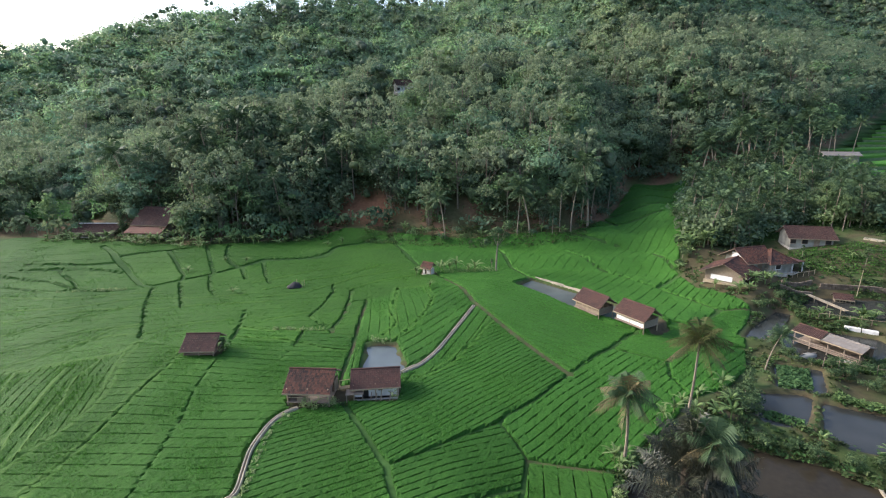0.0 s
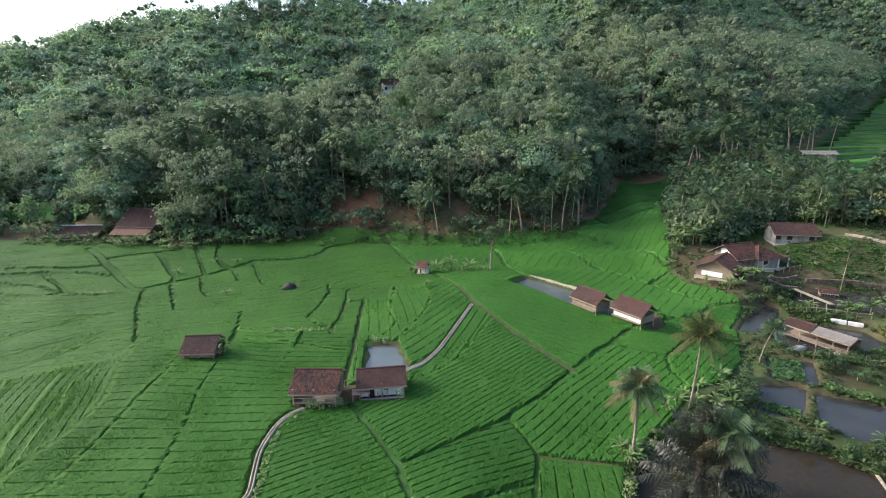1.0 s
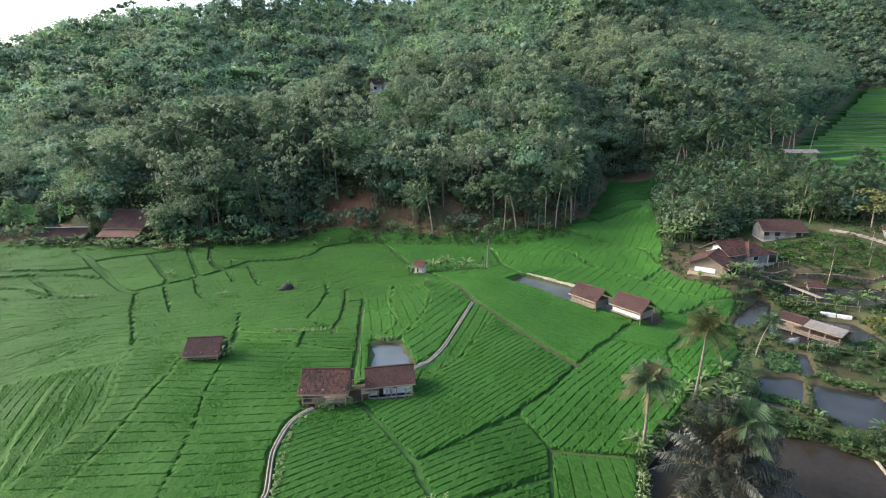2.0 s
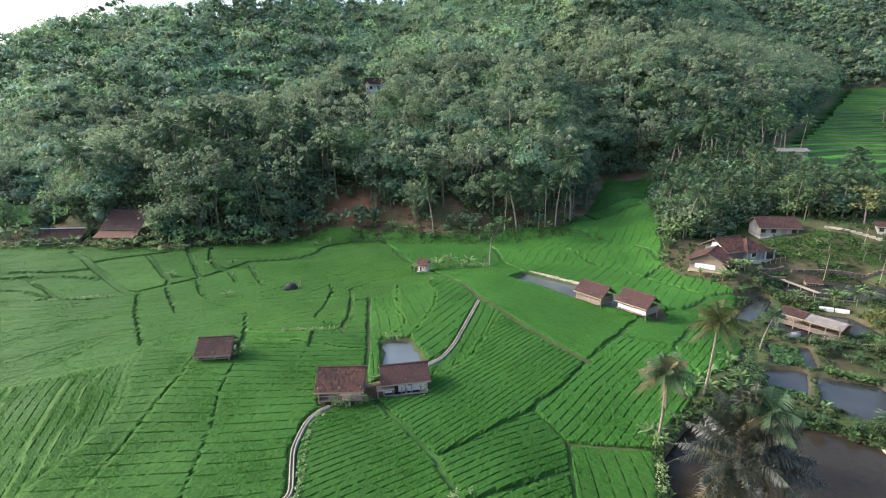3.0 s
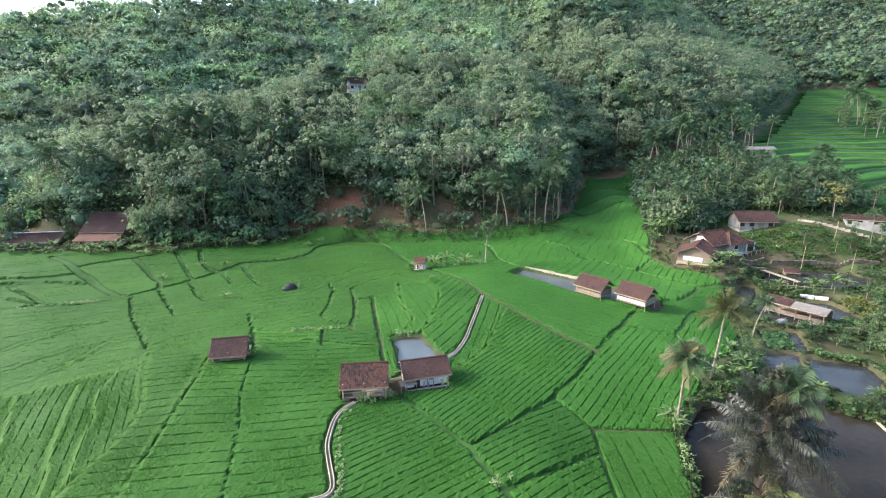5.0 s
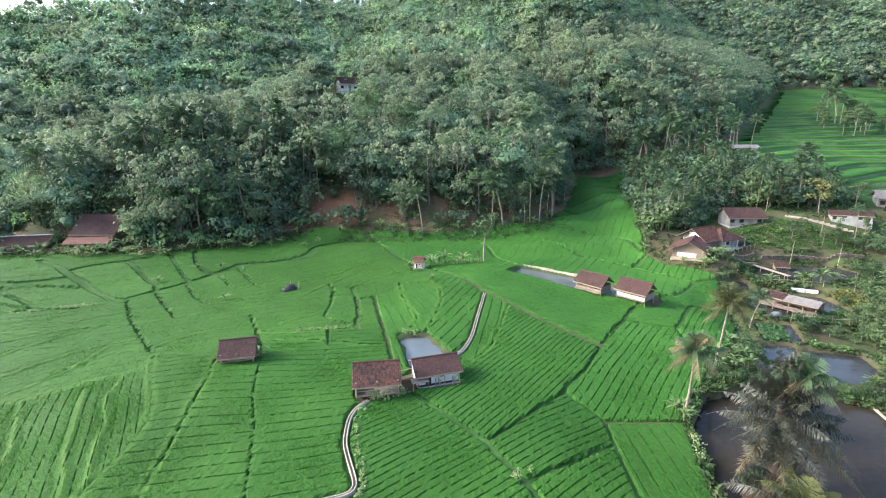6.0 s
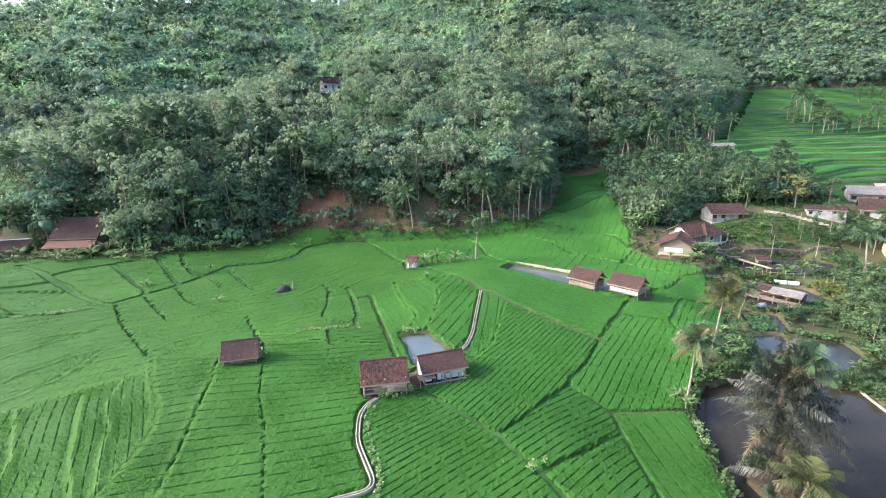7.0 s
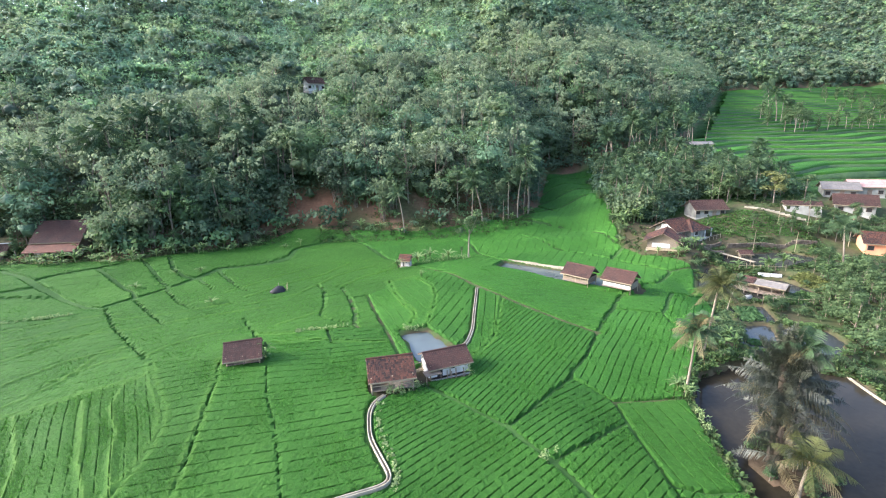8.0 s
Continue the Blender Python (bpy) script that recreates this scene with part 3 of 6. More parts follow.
        if cx > -12:
            strong = (0.68 if cy < 60 or cx < 3 else 0.6) if cy < 84 else 0.45 if cx > 18 else 0.25
        else:
            strong = (0.55 if cx > -34 else 0.48) if cy < 58 else 0.9 if cx > -17 and cy < 76 else 0.25
        if gap > 1.15 and cx > 5 and cy < 40:
            strong = 1.0
        tall = 0.28
        fine = float(np.interp(cy, [30, 60, 100], [0.24, 0.28, 0.5]))
        ca, sa = math.cos(radians(turn)), math.sin(radians(turn))
        a, b = px * ca + py * sa, -px * sa + py * ca
        rows = np.arange(math.floor(b.min() / gap) - 1, math.ceil(b.max() / gap) + 1)
        edge = min(0.085, 0.105 * gap) / gap
        parts = np.concatenate([[0.0], np.linspace(edge, 1 - edge, max(2, int(round(gap * (1 - 2 * edge) / fine)) + 1))])
        bs = (rows[:, None] + parts[None, :]).ravel()
        A, Bn = np.meshgrid(np.arange(a.min() - 1, a.max() + 1, fine), bs)
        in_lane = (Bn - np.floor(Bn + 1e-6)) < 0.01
        B = Bn * gap
        bend = 0.5 * np.sin(A * 0.11 + i) + 0.1 * np.sin(A * 0.6 + i * 2.0)
        A2 = A + rng.uniform(-0.08, 0.08, A.shape)
        B2 = B + bend * 0.4 + rng.uniform(-0.02, 0.02, A.shape)
        GX, GY = A2 * ca - B2 * sa, A2 * sa + B2 * ca
        r = np.clip(np.round((GY - 18) / step).astype(int), 0, n - 1)
        c = np.clip(np.round((GX + 100) / step).astype(int), 0, m - 1)
        mine = np.zeros(A.shape, bool)
        others = np.zeros(A.shape, bool)
        for g in grown:
            mine |= g[r, c] == i
            others |= (g[r, c] >= 0) & (g[r, c] != i)
        for g in wider:
            mine |= (g[r, c] == i) & ~others
        room = np.full(A.shape, -1.0)
        room[mine] = openness(GX[mine], GY[mine])
        ok = room > 0.0
        # draw the outermost corners in to where the crop ends
        hx, hy, near = np.zeros(A.shape), np.zeros(A.shape), np.zeros(A.shape, bool)
        for dr, dc in ((0, 1), (0, -1), (1, 0), (-1, 0), (1, 1), (1, -1), (-1, 1), (-1, -1)):
            take = ~near & ~ok & np.roll(ok, (dr, dc), (0, 1))
            hx[take], hy[take] = np.roll(GX, (dr, dc), (0, 1))[take], np.roll(GY, (dr, dc), (0, 1))[take]
            near |= take
        if near.any():
            ix, iy, ox, oy = hx[near], hy[near], GX[near], GY[near]
            cut = np.ones(len(ix))
            for f in (0.85, 0.7, 0.55, 0.4, 0.25, 0.1):
                cut = np.where(openness(ix + (ox - ix) * f, iy + (oy - iy) * f) < -0.01, f, cut)
            GX[near], GY[near], room[near] = ix + (ox - ix) * cut, iy + (oy - iy) * cut, np.where(cut < 1, -0.06, 0.02)
            mine = mine | near
        base = ground_z(GX, GY)
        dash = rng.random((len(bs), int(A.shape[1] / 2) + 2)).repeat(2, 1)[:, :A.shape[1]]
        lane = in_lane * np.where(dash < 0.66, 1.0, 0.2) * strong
        h = tall * (1 - 0.72 * lane) + rng.normal(0, 0.016, A.shape)
        h += 0.06 * np.sin(GX * 0.5 + 1.0) * np.sin(GY * 0.43)
        # crests tinted lighter: paler ridge grass, with sunlight on it painted in
        pale = np.zeros(A.shape)
        for line in RIDGES + THIN:
            lx, ly = [p[0] for p in line], [p[1] for p in line]
            if max(lx) < px.min() - 1 or min(lx) > px.max() + 1 or max(ly) < py.min() - 1 or min(ly) > py.max() + 1:
                continue
            d = line_distance(GX, GY, line)
            crest = np.exp(-((d - (0.35 if line in THIN else 0.0)) / (0.24 if line in THIN else 0.18)) ** 2)
            h += (0.05 if line in THIN else 0.11) * crest - (0.0 if line in THIN else 0.06) * np.exp(-((d - 0.65) / 0.22) ** 2)
            pale = np.maximum(pale, crest * (0.6 if line in THIN else 0.95))
        Z = base - 0.05 + (np.maximum(h, 0.08) + 0.05) * smooth(-0.08, 0.07, room)
        N, M = A.shape
        idx = np.arange(N * M).reshape(N, M)
        quad = np.stack([idx[:-1, :-1], idx[:-1, 1:], idx[1:, 1:], idx[1:, :-1]], -1).reshape(-1, 4)
        quad = quad[mine.ravel()[quad].all(1) & (ok.ravel()[quad].sum(1) >= 1)]
        verts = np.stack([GX, GY, Z], -1).reshape(-1, 3)
        # blades
        k = int(len(cell) * step * step * float(np.interp(cy, [30, 46, 62, 82, 110], [112, 84, 38, 8, 3])))
        who = cell[rng.integers(len(cell), size=k)]
        bx, by = xs[who[:, 1]] + rng.uniform(-0.2, 0.2, k), ys[who[:, 0]] + rng.uniform(-0.2, 0.2, k)
        ba, bb = bx * ca + by * sa, -bx * sa + by * ca
        fr = ((bb - 0.4 * (0.5 * np.sin(ba * 0.11 + i) + 0.1 * np.sin(ba * 0.6 + i * 2.0))) / gap) % 1.0
        keep = (np.abs(fr - 0.5) < 0.5 - 0.07 / gap) | (rng.random(k) < 1 - 0.85 * strong)
        keep &= openness(bx, by) > 0.12
        bx, by = bx[keep], by[keep]
        k = len(bx)
        p = np.column_stack([bx, by, ground_z(bx, by) + tall - 0.2])
        ang = rng.uniform(0, 2 * np.pi, k)
        big = float(np.interp(cy, [40, 90], [1.0, 1.9]))
        side = np.column_stack([np.cos(ang), np.sin(ang), np.zeros(k)]) * (rng.uniform(0.025, 0.05, k) * big)[:, None]
        tip = np.column_stack([rng.normal(0, 0.1, k), rng.normal(0, 0.1, k), rng.uniform(0.24, 0.36, k)])
        bv = np.stack([p - side, p + side, p + tip], 1).reshape(-1, 3)
        used = np.unique(quad)
        remap = np.full(len(verts), -1)
        remap[used] = np.arange(len(used))
        pale = pale.ravel()[used]
        # lanes darkened in the tint: shade between the rows, and mud
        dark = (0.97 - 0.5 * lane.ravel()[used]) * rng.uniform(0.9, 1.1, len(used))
        tone = field_tint(cx, cy)
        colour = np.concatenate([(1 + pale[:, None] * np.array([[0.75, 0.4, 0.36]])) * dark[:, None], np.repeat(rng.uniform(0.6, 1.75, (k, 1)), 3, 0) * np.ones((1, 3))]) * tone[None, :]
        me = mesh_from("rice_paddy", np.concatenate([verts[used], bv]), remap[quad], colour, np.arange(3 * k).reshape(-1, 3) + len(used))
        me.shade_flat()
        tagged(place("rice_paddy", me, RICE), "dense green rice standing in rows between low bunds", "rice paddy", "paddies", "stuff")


build_paddies()


# ---- concrete channels through the paddies ----
def build_channels():
    for line in CHANNELS:
        t = thing("irrigation_channel", line[0][0], line[0][1], 0, 0, "narrow pale concrete irrigation channel winding between paddies", "channel", kind="structure")
        pts = []
        for (ax, ay), (bx, by) in zip(line[:-1], line[1:]):
            k = max(2, int(math.hypot(bx - ax, by - ay) / 0.5))
            pts += [(ax + (bx - ax) * i / k, ay + (by - ay) * i / k) for i in range(k)]
        pts.append(line[-1])
        pts = np.array(pts)
        for _ in range(4):
            pts[1:-1] = (pts[:-2] + 2 * pts[1:-1] + pts[2:]) / 4
        d = np.gradient(pts, axis=0)
        d /= np.linalg.norm(d, axis=1)[:, None]
        nrm = np.column_stack([-d[:, 1], d[:, 0]])
        z = np.array([gz(x, y) for x, y in pts])
        for name, off, half, top, mat in (("channel_wall", 0.14, 0.045, 0.3, CHANNEL), ("channel_wall", -0.14, 0.045, 0.26, CHANNEL), ("channel_bed", 0.0, 0.095, 0.12, STONE)):
            ring = []
            for o, h in ((off - half, -0.2), (off - half, top), (off + half, top), (off + half, -0.2)):
                q = pts + nrm * o
                ring.append(np.column_stack([q - np.array(line[0]), z + h]))
            V = np.stack(ring, 1).reshape(-1, 3)
            F = [(4 * i + a, 4 * i + b, 4 * i + 4 + b, 4 * i + 4 + a) for i in range(len(pts) - 1) for a, b in ((0, 1), (1, 2), (2, 3))]
            place(name, mesh_from(name, V, F), mat, t)


build_channels()


# ---- roofs, huts and houses ----
def tile_slope(length, run, rise, y_dir, ridge_z, width=0.2, course=0.25):
    """Curved tiles laid in courses from the ridge (y = 0) down to y = y_dir * run."""
    slope = math.hypot(run, rise)
    nc, nr = max(2, int(length / width)), max(2, int(slope / course))
    w, c = length / nc, slope / nr
    vs, fs = [], []
    for r in range(nr):
        for k in range(nc):
            x0 = -length / 2 + k * w
            lift = rng.uniform(0, 0.02)
            s0, s1 = r * c - 0.03, (r + 1) * c + 0.03
            b = len(vs)
            for s, h in ((s0, 0.0), (s1, 0.05 + lift)):
                for fx, fh in ((0, 0.0), (0.5, 0.05), (1.0, 0.0)):
                    vs.append((x0 + fx * w, y_dir * s * run / slope, ridge_z - s * rise / slope + h + fh))
            fs += [(b, b + 1, b + 4, b + 3), (b + 1, b + 2, b + 5, b + 4)]
    return vs, fs


def gable_roof(parent, length, run, rise, eave_z, mat, y0=0.0, names=("roof_slope", "roof_slope"), sheet=False, x0=0.0, batten=True, runs=None):
    """Two tiled slopes, their boards beneath, and a ridge cap."""
    for name, side, rn in zip(names, (-1, 1), runs or (run, run)):
        rs = rise * rn / run
        V, F = tile_slope(length, rn, rs, side, eave_z + rise, 0.2 if not sheet else 0.5, 0.25 if not sheet else 1.2)
        V = [(a + x0, b + y0, c) for a, b, c in V]
        place(name, mesh_from(name, V, F), mat, parent)
        bm = bmesh.new()
        q = [bm.verts.new((x0 + sx * length / 2, y0 + side * yy, eave_z + rise - rs * yy / rn - dz)) for dz in (0.03, 0.09) for sx, yy in ((-1, 0), (1, 0), (1, rn - 0.04), (-1, rn - 0.04))]
        for f in ((0, 1, 2, 3), (7, 6, 5, 4), (0, 4, 5, 1), (1, 5, 6, 2), (2, 6, 7, 3), (3, 7, 4, 0)):
            bm.faces.new([q[i] for i in f])
        bmesh.ops.recalc_face_normals(bm, faces=bm.faces[:])
        part("roof_deck", bm, WOOD, parent)
        if batten:
            part("eave_board", box(x0 - length / 2, x0 + length / 2, y0 + side * rn - 0.04, y0 + side * rn + 0.02, eave_z + rise - rs - 0.1, eave_z + rise - rs + 0.02), BAMBOO, parent)
    bm = pole((x0 - length / 2, y0, eave_z + rise + 0.03), (x0 + length / 2, y0, eave_z + rise + 0.03), 0.12, 0.12)
    part("ridge_cap", bm, mat, parent)


def field_hut(x, y, turn, length, run, run_back, eave, rise, label, floor=0.5, walls="low", mat=TILE, legs=0.0, z=None):
    z = gz(x, y) if z is None else z
    t = thing("field_hut", x, y, z, turn, label, "hut", "field huts")
    gable_roof(t, length, run, rise, eave, mat, runs=(run, run_back))
    L, W0, W1 = length / 2 - 0.35, -run + 0.45, run_back - 0.45
    for px in (-L, 0, L):
        for py in (W0, W1):
            part("post", pole((px, py, -legs - 0.3), (px, py, eave + rise * 0.25), 0.07, 0.06), BAMBOO, t)
    part("floor_deck", box(-L - 0.1, L + 0.1, W0 - 0.1, W1 + 0.1, floor - 0.08, floor), WOOD, t)
    part("beam", box(-L - 0.2, L + 0.2, W0 - 0.05, W0 + 0.05, eave - 0.12, eave), BAMBOO, t)
    if walls == "low":
        part("back_wall", box(-L, L, W1 - 0.03, W1 + 0.03, floor, eave), WOVEN, t)
        part("side_wall", box(-L - 0.03, -L + 0.03, W0, W1, floor, eave), WOVEN, t)
        part("side_wall", box(L - 0.03, L + 0.03, 0, W1, floor, eave), WOVEN, t)
        part("rail", pole((-L, W0, floor + 0.45), (L * 0.9, W0, floor + 0.45), 0.04), BAMBOO, t)
        part("front_panel", box(-L * 0.55, L * 0.1, W0 - 0.03, W0 + 0.02, floor, floor + 0.4), WOVEN, t)
    elif walls == "white":
        part("front_wall", box(-L + 0.1, L, W0 + 0.3, W0 + 0.38, 0, eave - 0.05), WHITE, t, "whitewashed front wall")
        part("back_wall", box(-L, L, W1 - 0.04, W1 + 0.04, 0, eave), WHITE, t)
        for s in (-L, L):
            part("side_wall", box(s - 0.04, s + 0.04, W0 + 0.38, W1 - 0.04, 0, eave), WHITE, t)
        part("door", box(-L * 0.62, -L * 0.34, W0 + 0.26, W0 + 0.297, 0.05, eave - 0.3), DARK, t)
        part("window", box(L * 0.1, L * 0.3, W0 + 0.26, W0 + 0.297, 0.75, 1.3), DARK, t)
        part("front_step", box(-L, L, W0 - 0.25, W0 + 0.25, -0.2, 0.1), CONCRETE, t)
    elif walls == "stilt":
        h = floor + 0.5
        part("front_wall", box(-L, L, W0 - 0.03, W0 + 0.03, floor, h), WHITE if "white" in label else WOVEN, t)
        part("back_wall", box(-L, L, W1 - 0.03, W1 + 0.03, floor, eave), WOVEN, t)
        for s in (-L, L):
            part("side_wall", box(s - 0.03, s + 0.03, W0 + 0.03, W1 - 0.03, floor, eave - 0.1), WOVEN, t)
        for i in range(5):
            px = -L + (i + 0.5) * 2 * L / 5
            part("slat", box(px - 0.04, px + 0.04, W0 - 0.05, W0 + 0.05, h, eave), BAMBOO, t)
        part("walkway", box(-L, L, W0 - 0.5, W0 - 0.03, floor - 0.06, floor), WOOD, t)
    return t


field_hut(-12.6, 44.0, 3, 4.9, 2.5, 1.7, 1.6, 1.45, "open bamboo field hut with speckled red-brown clay tile roof")
field_hut(-6.5, 45.9, 12, 5.2, 2.1, 1.5, 1.4, 1.15, "field hut with white front wall and dark red tile roof", walls="white", floor=0.1, mat=TILE_OLD)
field_hut(-28.4, 50.0, 8, 4.0, 2.2, 1.5, 1.0, 1.3, "low field hut under a brown tile roof among rice", mat=TILE_OLD)
field_hut(20.4, 69.1, -54, 5.1, 2.0, 1.7, 1.5, 1.45, "stilted bamboo hut with red-brown roof over the fish pond", walls="stilt", floor=0.55, mat=TILE_OLD, legs=1.2, z=0.3)
field_hut(25.3, 64.9, -53, 5.1, 2.0, 1.7, 1.5, 1.45, "stilted hut with white low wall and red-brown roof beside pond", walls="stilt", floor=0.55, mat=TILE_OLD, legs=1.2, z=0.3)
field_hut(-6.9, 87.2, -25, 2.5, 1.2, 1.0, 1.3, 0.95, "tiny white field shelter with an orange-red tile roof", walls="white", floor=0.1)


def pond_shed():
    x, y = 48.9, 62.9
    t = thing("pond_shed", x, y, -2.0, -58, "long open shed on posts over water, half tiled, half grey sheeting", "shed")
    gable_roof(t, 3.4, 1.7, 0.6, 2.0, TILE_OLD, x0=-2.3)
    gable_roof(t, 4.4, 1.6, 0.5, 1.95, TIN, x0=1.7, sheet=True)
    for px in (-3.7, -1.8, 0.2, 2.0, 3.6):
        for py in (-1.3, 1.3):
            part("post", pole((px, py, -0.8), (px, py, 2.1), 0.08, 0.07), WOOD, t)
    part("deck", box(-3.8, 3.8, -1.35, 1.35, 0.5, 0.6), WOOD, t)
    part("rail", box(-3.8, 3.8, -1.38, -1.3, 1.0, 1.07), WOOD, t)
    part("rail", box(-3.8, 3.8, -1.38, -1.3, 0.75, 0.81), WOOD, t)
    part("back_wall", box(-3.8, 3.8, 1.28, 1.34, 0.6, 1.9), WOVEN, t)


pond_shed()


def house(x, y, z, turn, length, run, wall, rise, label, walls=WHITE, roof=TILE, openings=(), over=0.6, sheet=False, gable=None):
    """A gabled house: walls, gables, roof, doors and windows on its front (towards -y)."""
    t = thing("house", x, y, z, turn, label, "house", "village houses")
    gable_roof(t, length, run, rise, wall, roof, sheet=sheet)
    L, W = length / 2 - over, run - over
    hw = wall + rise * over / run - 0.12
    part("front_wall", box(-L, L, -W, -W + 0.15, -0.6, hw), walls, t)
    part("back_wall", box(-L, L, W - 0.15, W, -0.6, hw), walls, t)
    for s in (-1, 1):
        xa, xb = sorted((s * L, s * (L - 0.15)))
        part("side_wall", box(xa, xb, -W + 0.15, W - 0.15, -0.6, hw), walls, t)
        bm = bmesh.new()
        tri = [(-W, hw), (W, hw), (0, wall + rise - 0.12)]
        a = [bm.verts.new((xa, q, h)) for q, h in tri]
        b = [bm.verts.new((xb, q, h)) for q, h in tri]
        bm.faces.new(a)
        bm.faces.new(b[::-1])
        for i in range(3):
            bm.faces.new((a[i], b[i], b[(i + 1) % 3], a[(i + 1) % 3]))
        bmesh.ops.recalc_face_normals(bm, faces=bm.faces[:])
        part("gable", bm, gable or walls, t)
    for kind, px, w, z0, z1 in openings:
        f = part(kind, box(px - w / 2, px + w / 2, -W - 0.05, -W - 0.003, z0, z1), WOOD, t)
        part("pane" if kind == "window" else "door_leaf", box(px - w / 2 + 0.08, px + w / 2 - 0.08, -W - 0.07, -W - 0.052, z0 + 0.08, z1 - 0.08), DARK if kind == "window" else WOOD, f)
    part("plinth", box(-L - 0.15, L + 0.15, -W - 0.15, W + 0.15, -1.2, 0.02), CONCRETE, t)
    return t


WINDOWS = [("window", -2.6, 1.1, 0.9, 1.9), ("door", 0.2, 0.95, 0.05, 2.05), ("window", 2.4, 1.1, 0.9, 1.9)]
def hip_roof(parent, x0, x1, y0, y1, eave, rise, mat, courses=12):
    """Four tiled slopes in stepped courses that meet along a short ridge, with ridge tiles."""
    cy, inset = (y0 + y1) / 2, (y1 - y0) / 2
    ra, rb = x0 + inset, x1 - inset
    corners = [((x0, y0), (x1, y0), (ra, cy), (rb, cy)), ((x1, y0), (x1, y1), (rb, cy), (rb, cy)), ((x1, y1), (x0, y1), (rb, cy), (ra, cy)), ((x0, y1), (x0, y0), (ra, cy), (ra, cy))]
    for a, b, c, d in corners:
        bm = bmesh.new()
        for k in range(courses):
            s, e = k / courses, (k + 1) / courses
            lo = [(a[0] + (c[0] - a[0]) * s, a[1] + (c[1] - a[1]) * s), (b[0] + (d[0] - b[0]) * s, b[1] + (d[1] - b[1]) * s)]
            hi = [(a[0] + (c[0] - a[0]) * e, a[1] + (c[1] - a[1]) * e), (b[0] + (d[0] - b[0]) * e, b[1] + (d[1] - b[1]) * e)]
            zl, zh = eave + rise * s + 0.05, eave + rise * e + 0.01
            n = max(2, int(math.hypot(lo[1][0] - lo[0][0], lo[1][1] - lo[0][1]) / 0.3))
            for q in range(n):
                f, g = q / n, (q + 1) / n
                lift = 0.015 * (q % 2)
                v = [bm.verts.new((p[0][0] + (p[1][0] - p[0][0]) * w, p[0][1] + (p[1][1] - p[0][1]) * w, z + lift)) for p, w, z in ((lo, f, zl), (lo, g, zl), (hi, g, zh), (hi, f, zh))]
                if (v[2].co - v[3].co).length < 1e-5:
                    bm.faces.new(v[:3])
                else:
                    bm.faces.new(v)
                e2 = [bm.verts.new((p.co.x, p.co.y, p.co.z - 0.07)) for p in v[:2]]
                bm.faces.new((v[1], v[0], e2[0], e2[1]))
        part("roof_slope", bm, mat, parent)
    for p, q in (((x0, y0), (ra, cy)), ((x1, y0), (rb, cy)), ((x0, y1), (ra, cy)), ((x1, y1), (rb, cy))):
        part("hip_cap", pole((p[0], p[1], eave + 0.06), (q[0], q[1], eave + rise + 0.06), 0.09), mat, parent)
    if rb - ra > 0.05:
        part("ridge_cap", pole((ra, cy, eave + rise + 0.06), (rb, cy, eave + rise + 0.06), 0.1), mat, parent)
    part("eave_board", box(x0, x1, y0, y0 + 0.05, eave - 0.12, eave + 0.03), WOOD, parent)


house(63.8, 96.4, gz(64.0, 94.5) - 0.5, -8, 8.0, 3.2, 1.85, 1.75, "long stained white house with a faded red tile roof", STAINED, TILE_OLD, [("window", -3.0, 1.0, 0.8, 1.7), ("window", -1.1, 1.0, 0.8, 1.7), ("door", 0.8, 0.9, 0.05, 1.9), ("window", 2.6, 1.0, 0.8, 1.7)])
main_house = house(49.6, 87.4, 2.1, 20, 6.4, 3.3, 1.9, 2.0, "village house with red-brown tile roof and white gable patch", STAINED, TILE, WINDOWS[:2], over=0.9, gable=WOVEN)
part("gable_panel", box(-2.42, -2.31, -1.3, 1.0, 2.2, 3.1), WHITE, main_house, "bright whitewashed gable panel")
wing = thing("house", 53.3, 87.4, 2.0, 20, "house wing with a hipped red-brown tile roof and porch", "house", "village houses")
hip_roof(wing, -3.0, 2.8, -2.9, 2.9, 1.85, 1.9, TILE)
for px0, px1, py0, py1, nm in ((-2.3, 2.3, -2.2, -2.05, "front_wall"), (-2.3, 2.3, 2.05, 2.2, "back_wall"), (-2.3, -2.15, -2.05, 2.05, "side_wall"), (2.15, 2.3, -2.05, 2.05, "side_wall")):
    part(nm, box(px0, px1, py0, py1, -0.6, 1.95), STAINED, wing)
w = part("window", box(-1.2, 0.0, -2.26, -2.203, 0.7, 1.6), WHITE, wing)
part("pane", box(-1.1, -0.1, -2.28, -2.262, 0.8, 1.5), DARK, w)
part("plinth", box(-2.5, 2.5, -2.4, 2.4, -1.2, 0.02), CONCRETE, wing)
annex = house(44.8, 82.9, 1.5, 50, 7.4, 3.6, 1.55, 1.8, "low house annex with broad brown roof and white front panel", WOVEN, TILE, [], over=0.8)
part("front_panel", box(-2.98, -2.905, -1.3, 1.9, 0.4, 1.2), WHITE, annex, "bright whitewashed panel")
part("bench", box(-3.6, -3.1, -2.8, 2.8, -0.2, 0.25), BAMBOO, annex)
porch = thing("porch", 56.6, 88.0, gz(56.6, 87.0), 20, "open porch with white posts and grey-brown lean-to roof", "porch")
part("porch_roof", box(-1.2, 1.4, -1.9, 1.5, 1.9, 2.0), TILE_OLD, porch)
for px in (-1.0, 1.2):
    part("post", box(px - 0.08, px + 0.08, -1.8, -1.64, -0.4, 1.9), WHITE, porch)
part("porch_floor", box(-1.2, 1.4, -1.9, 1.5, -0.8, 0.05), CONCRETE, porch)
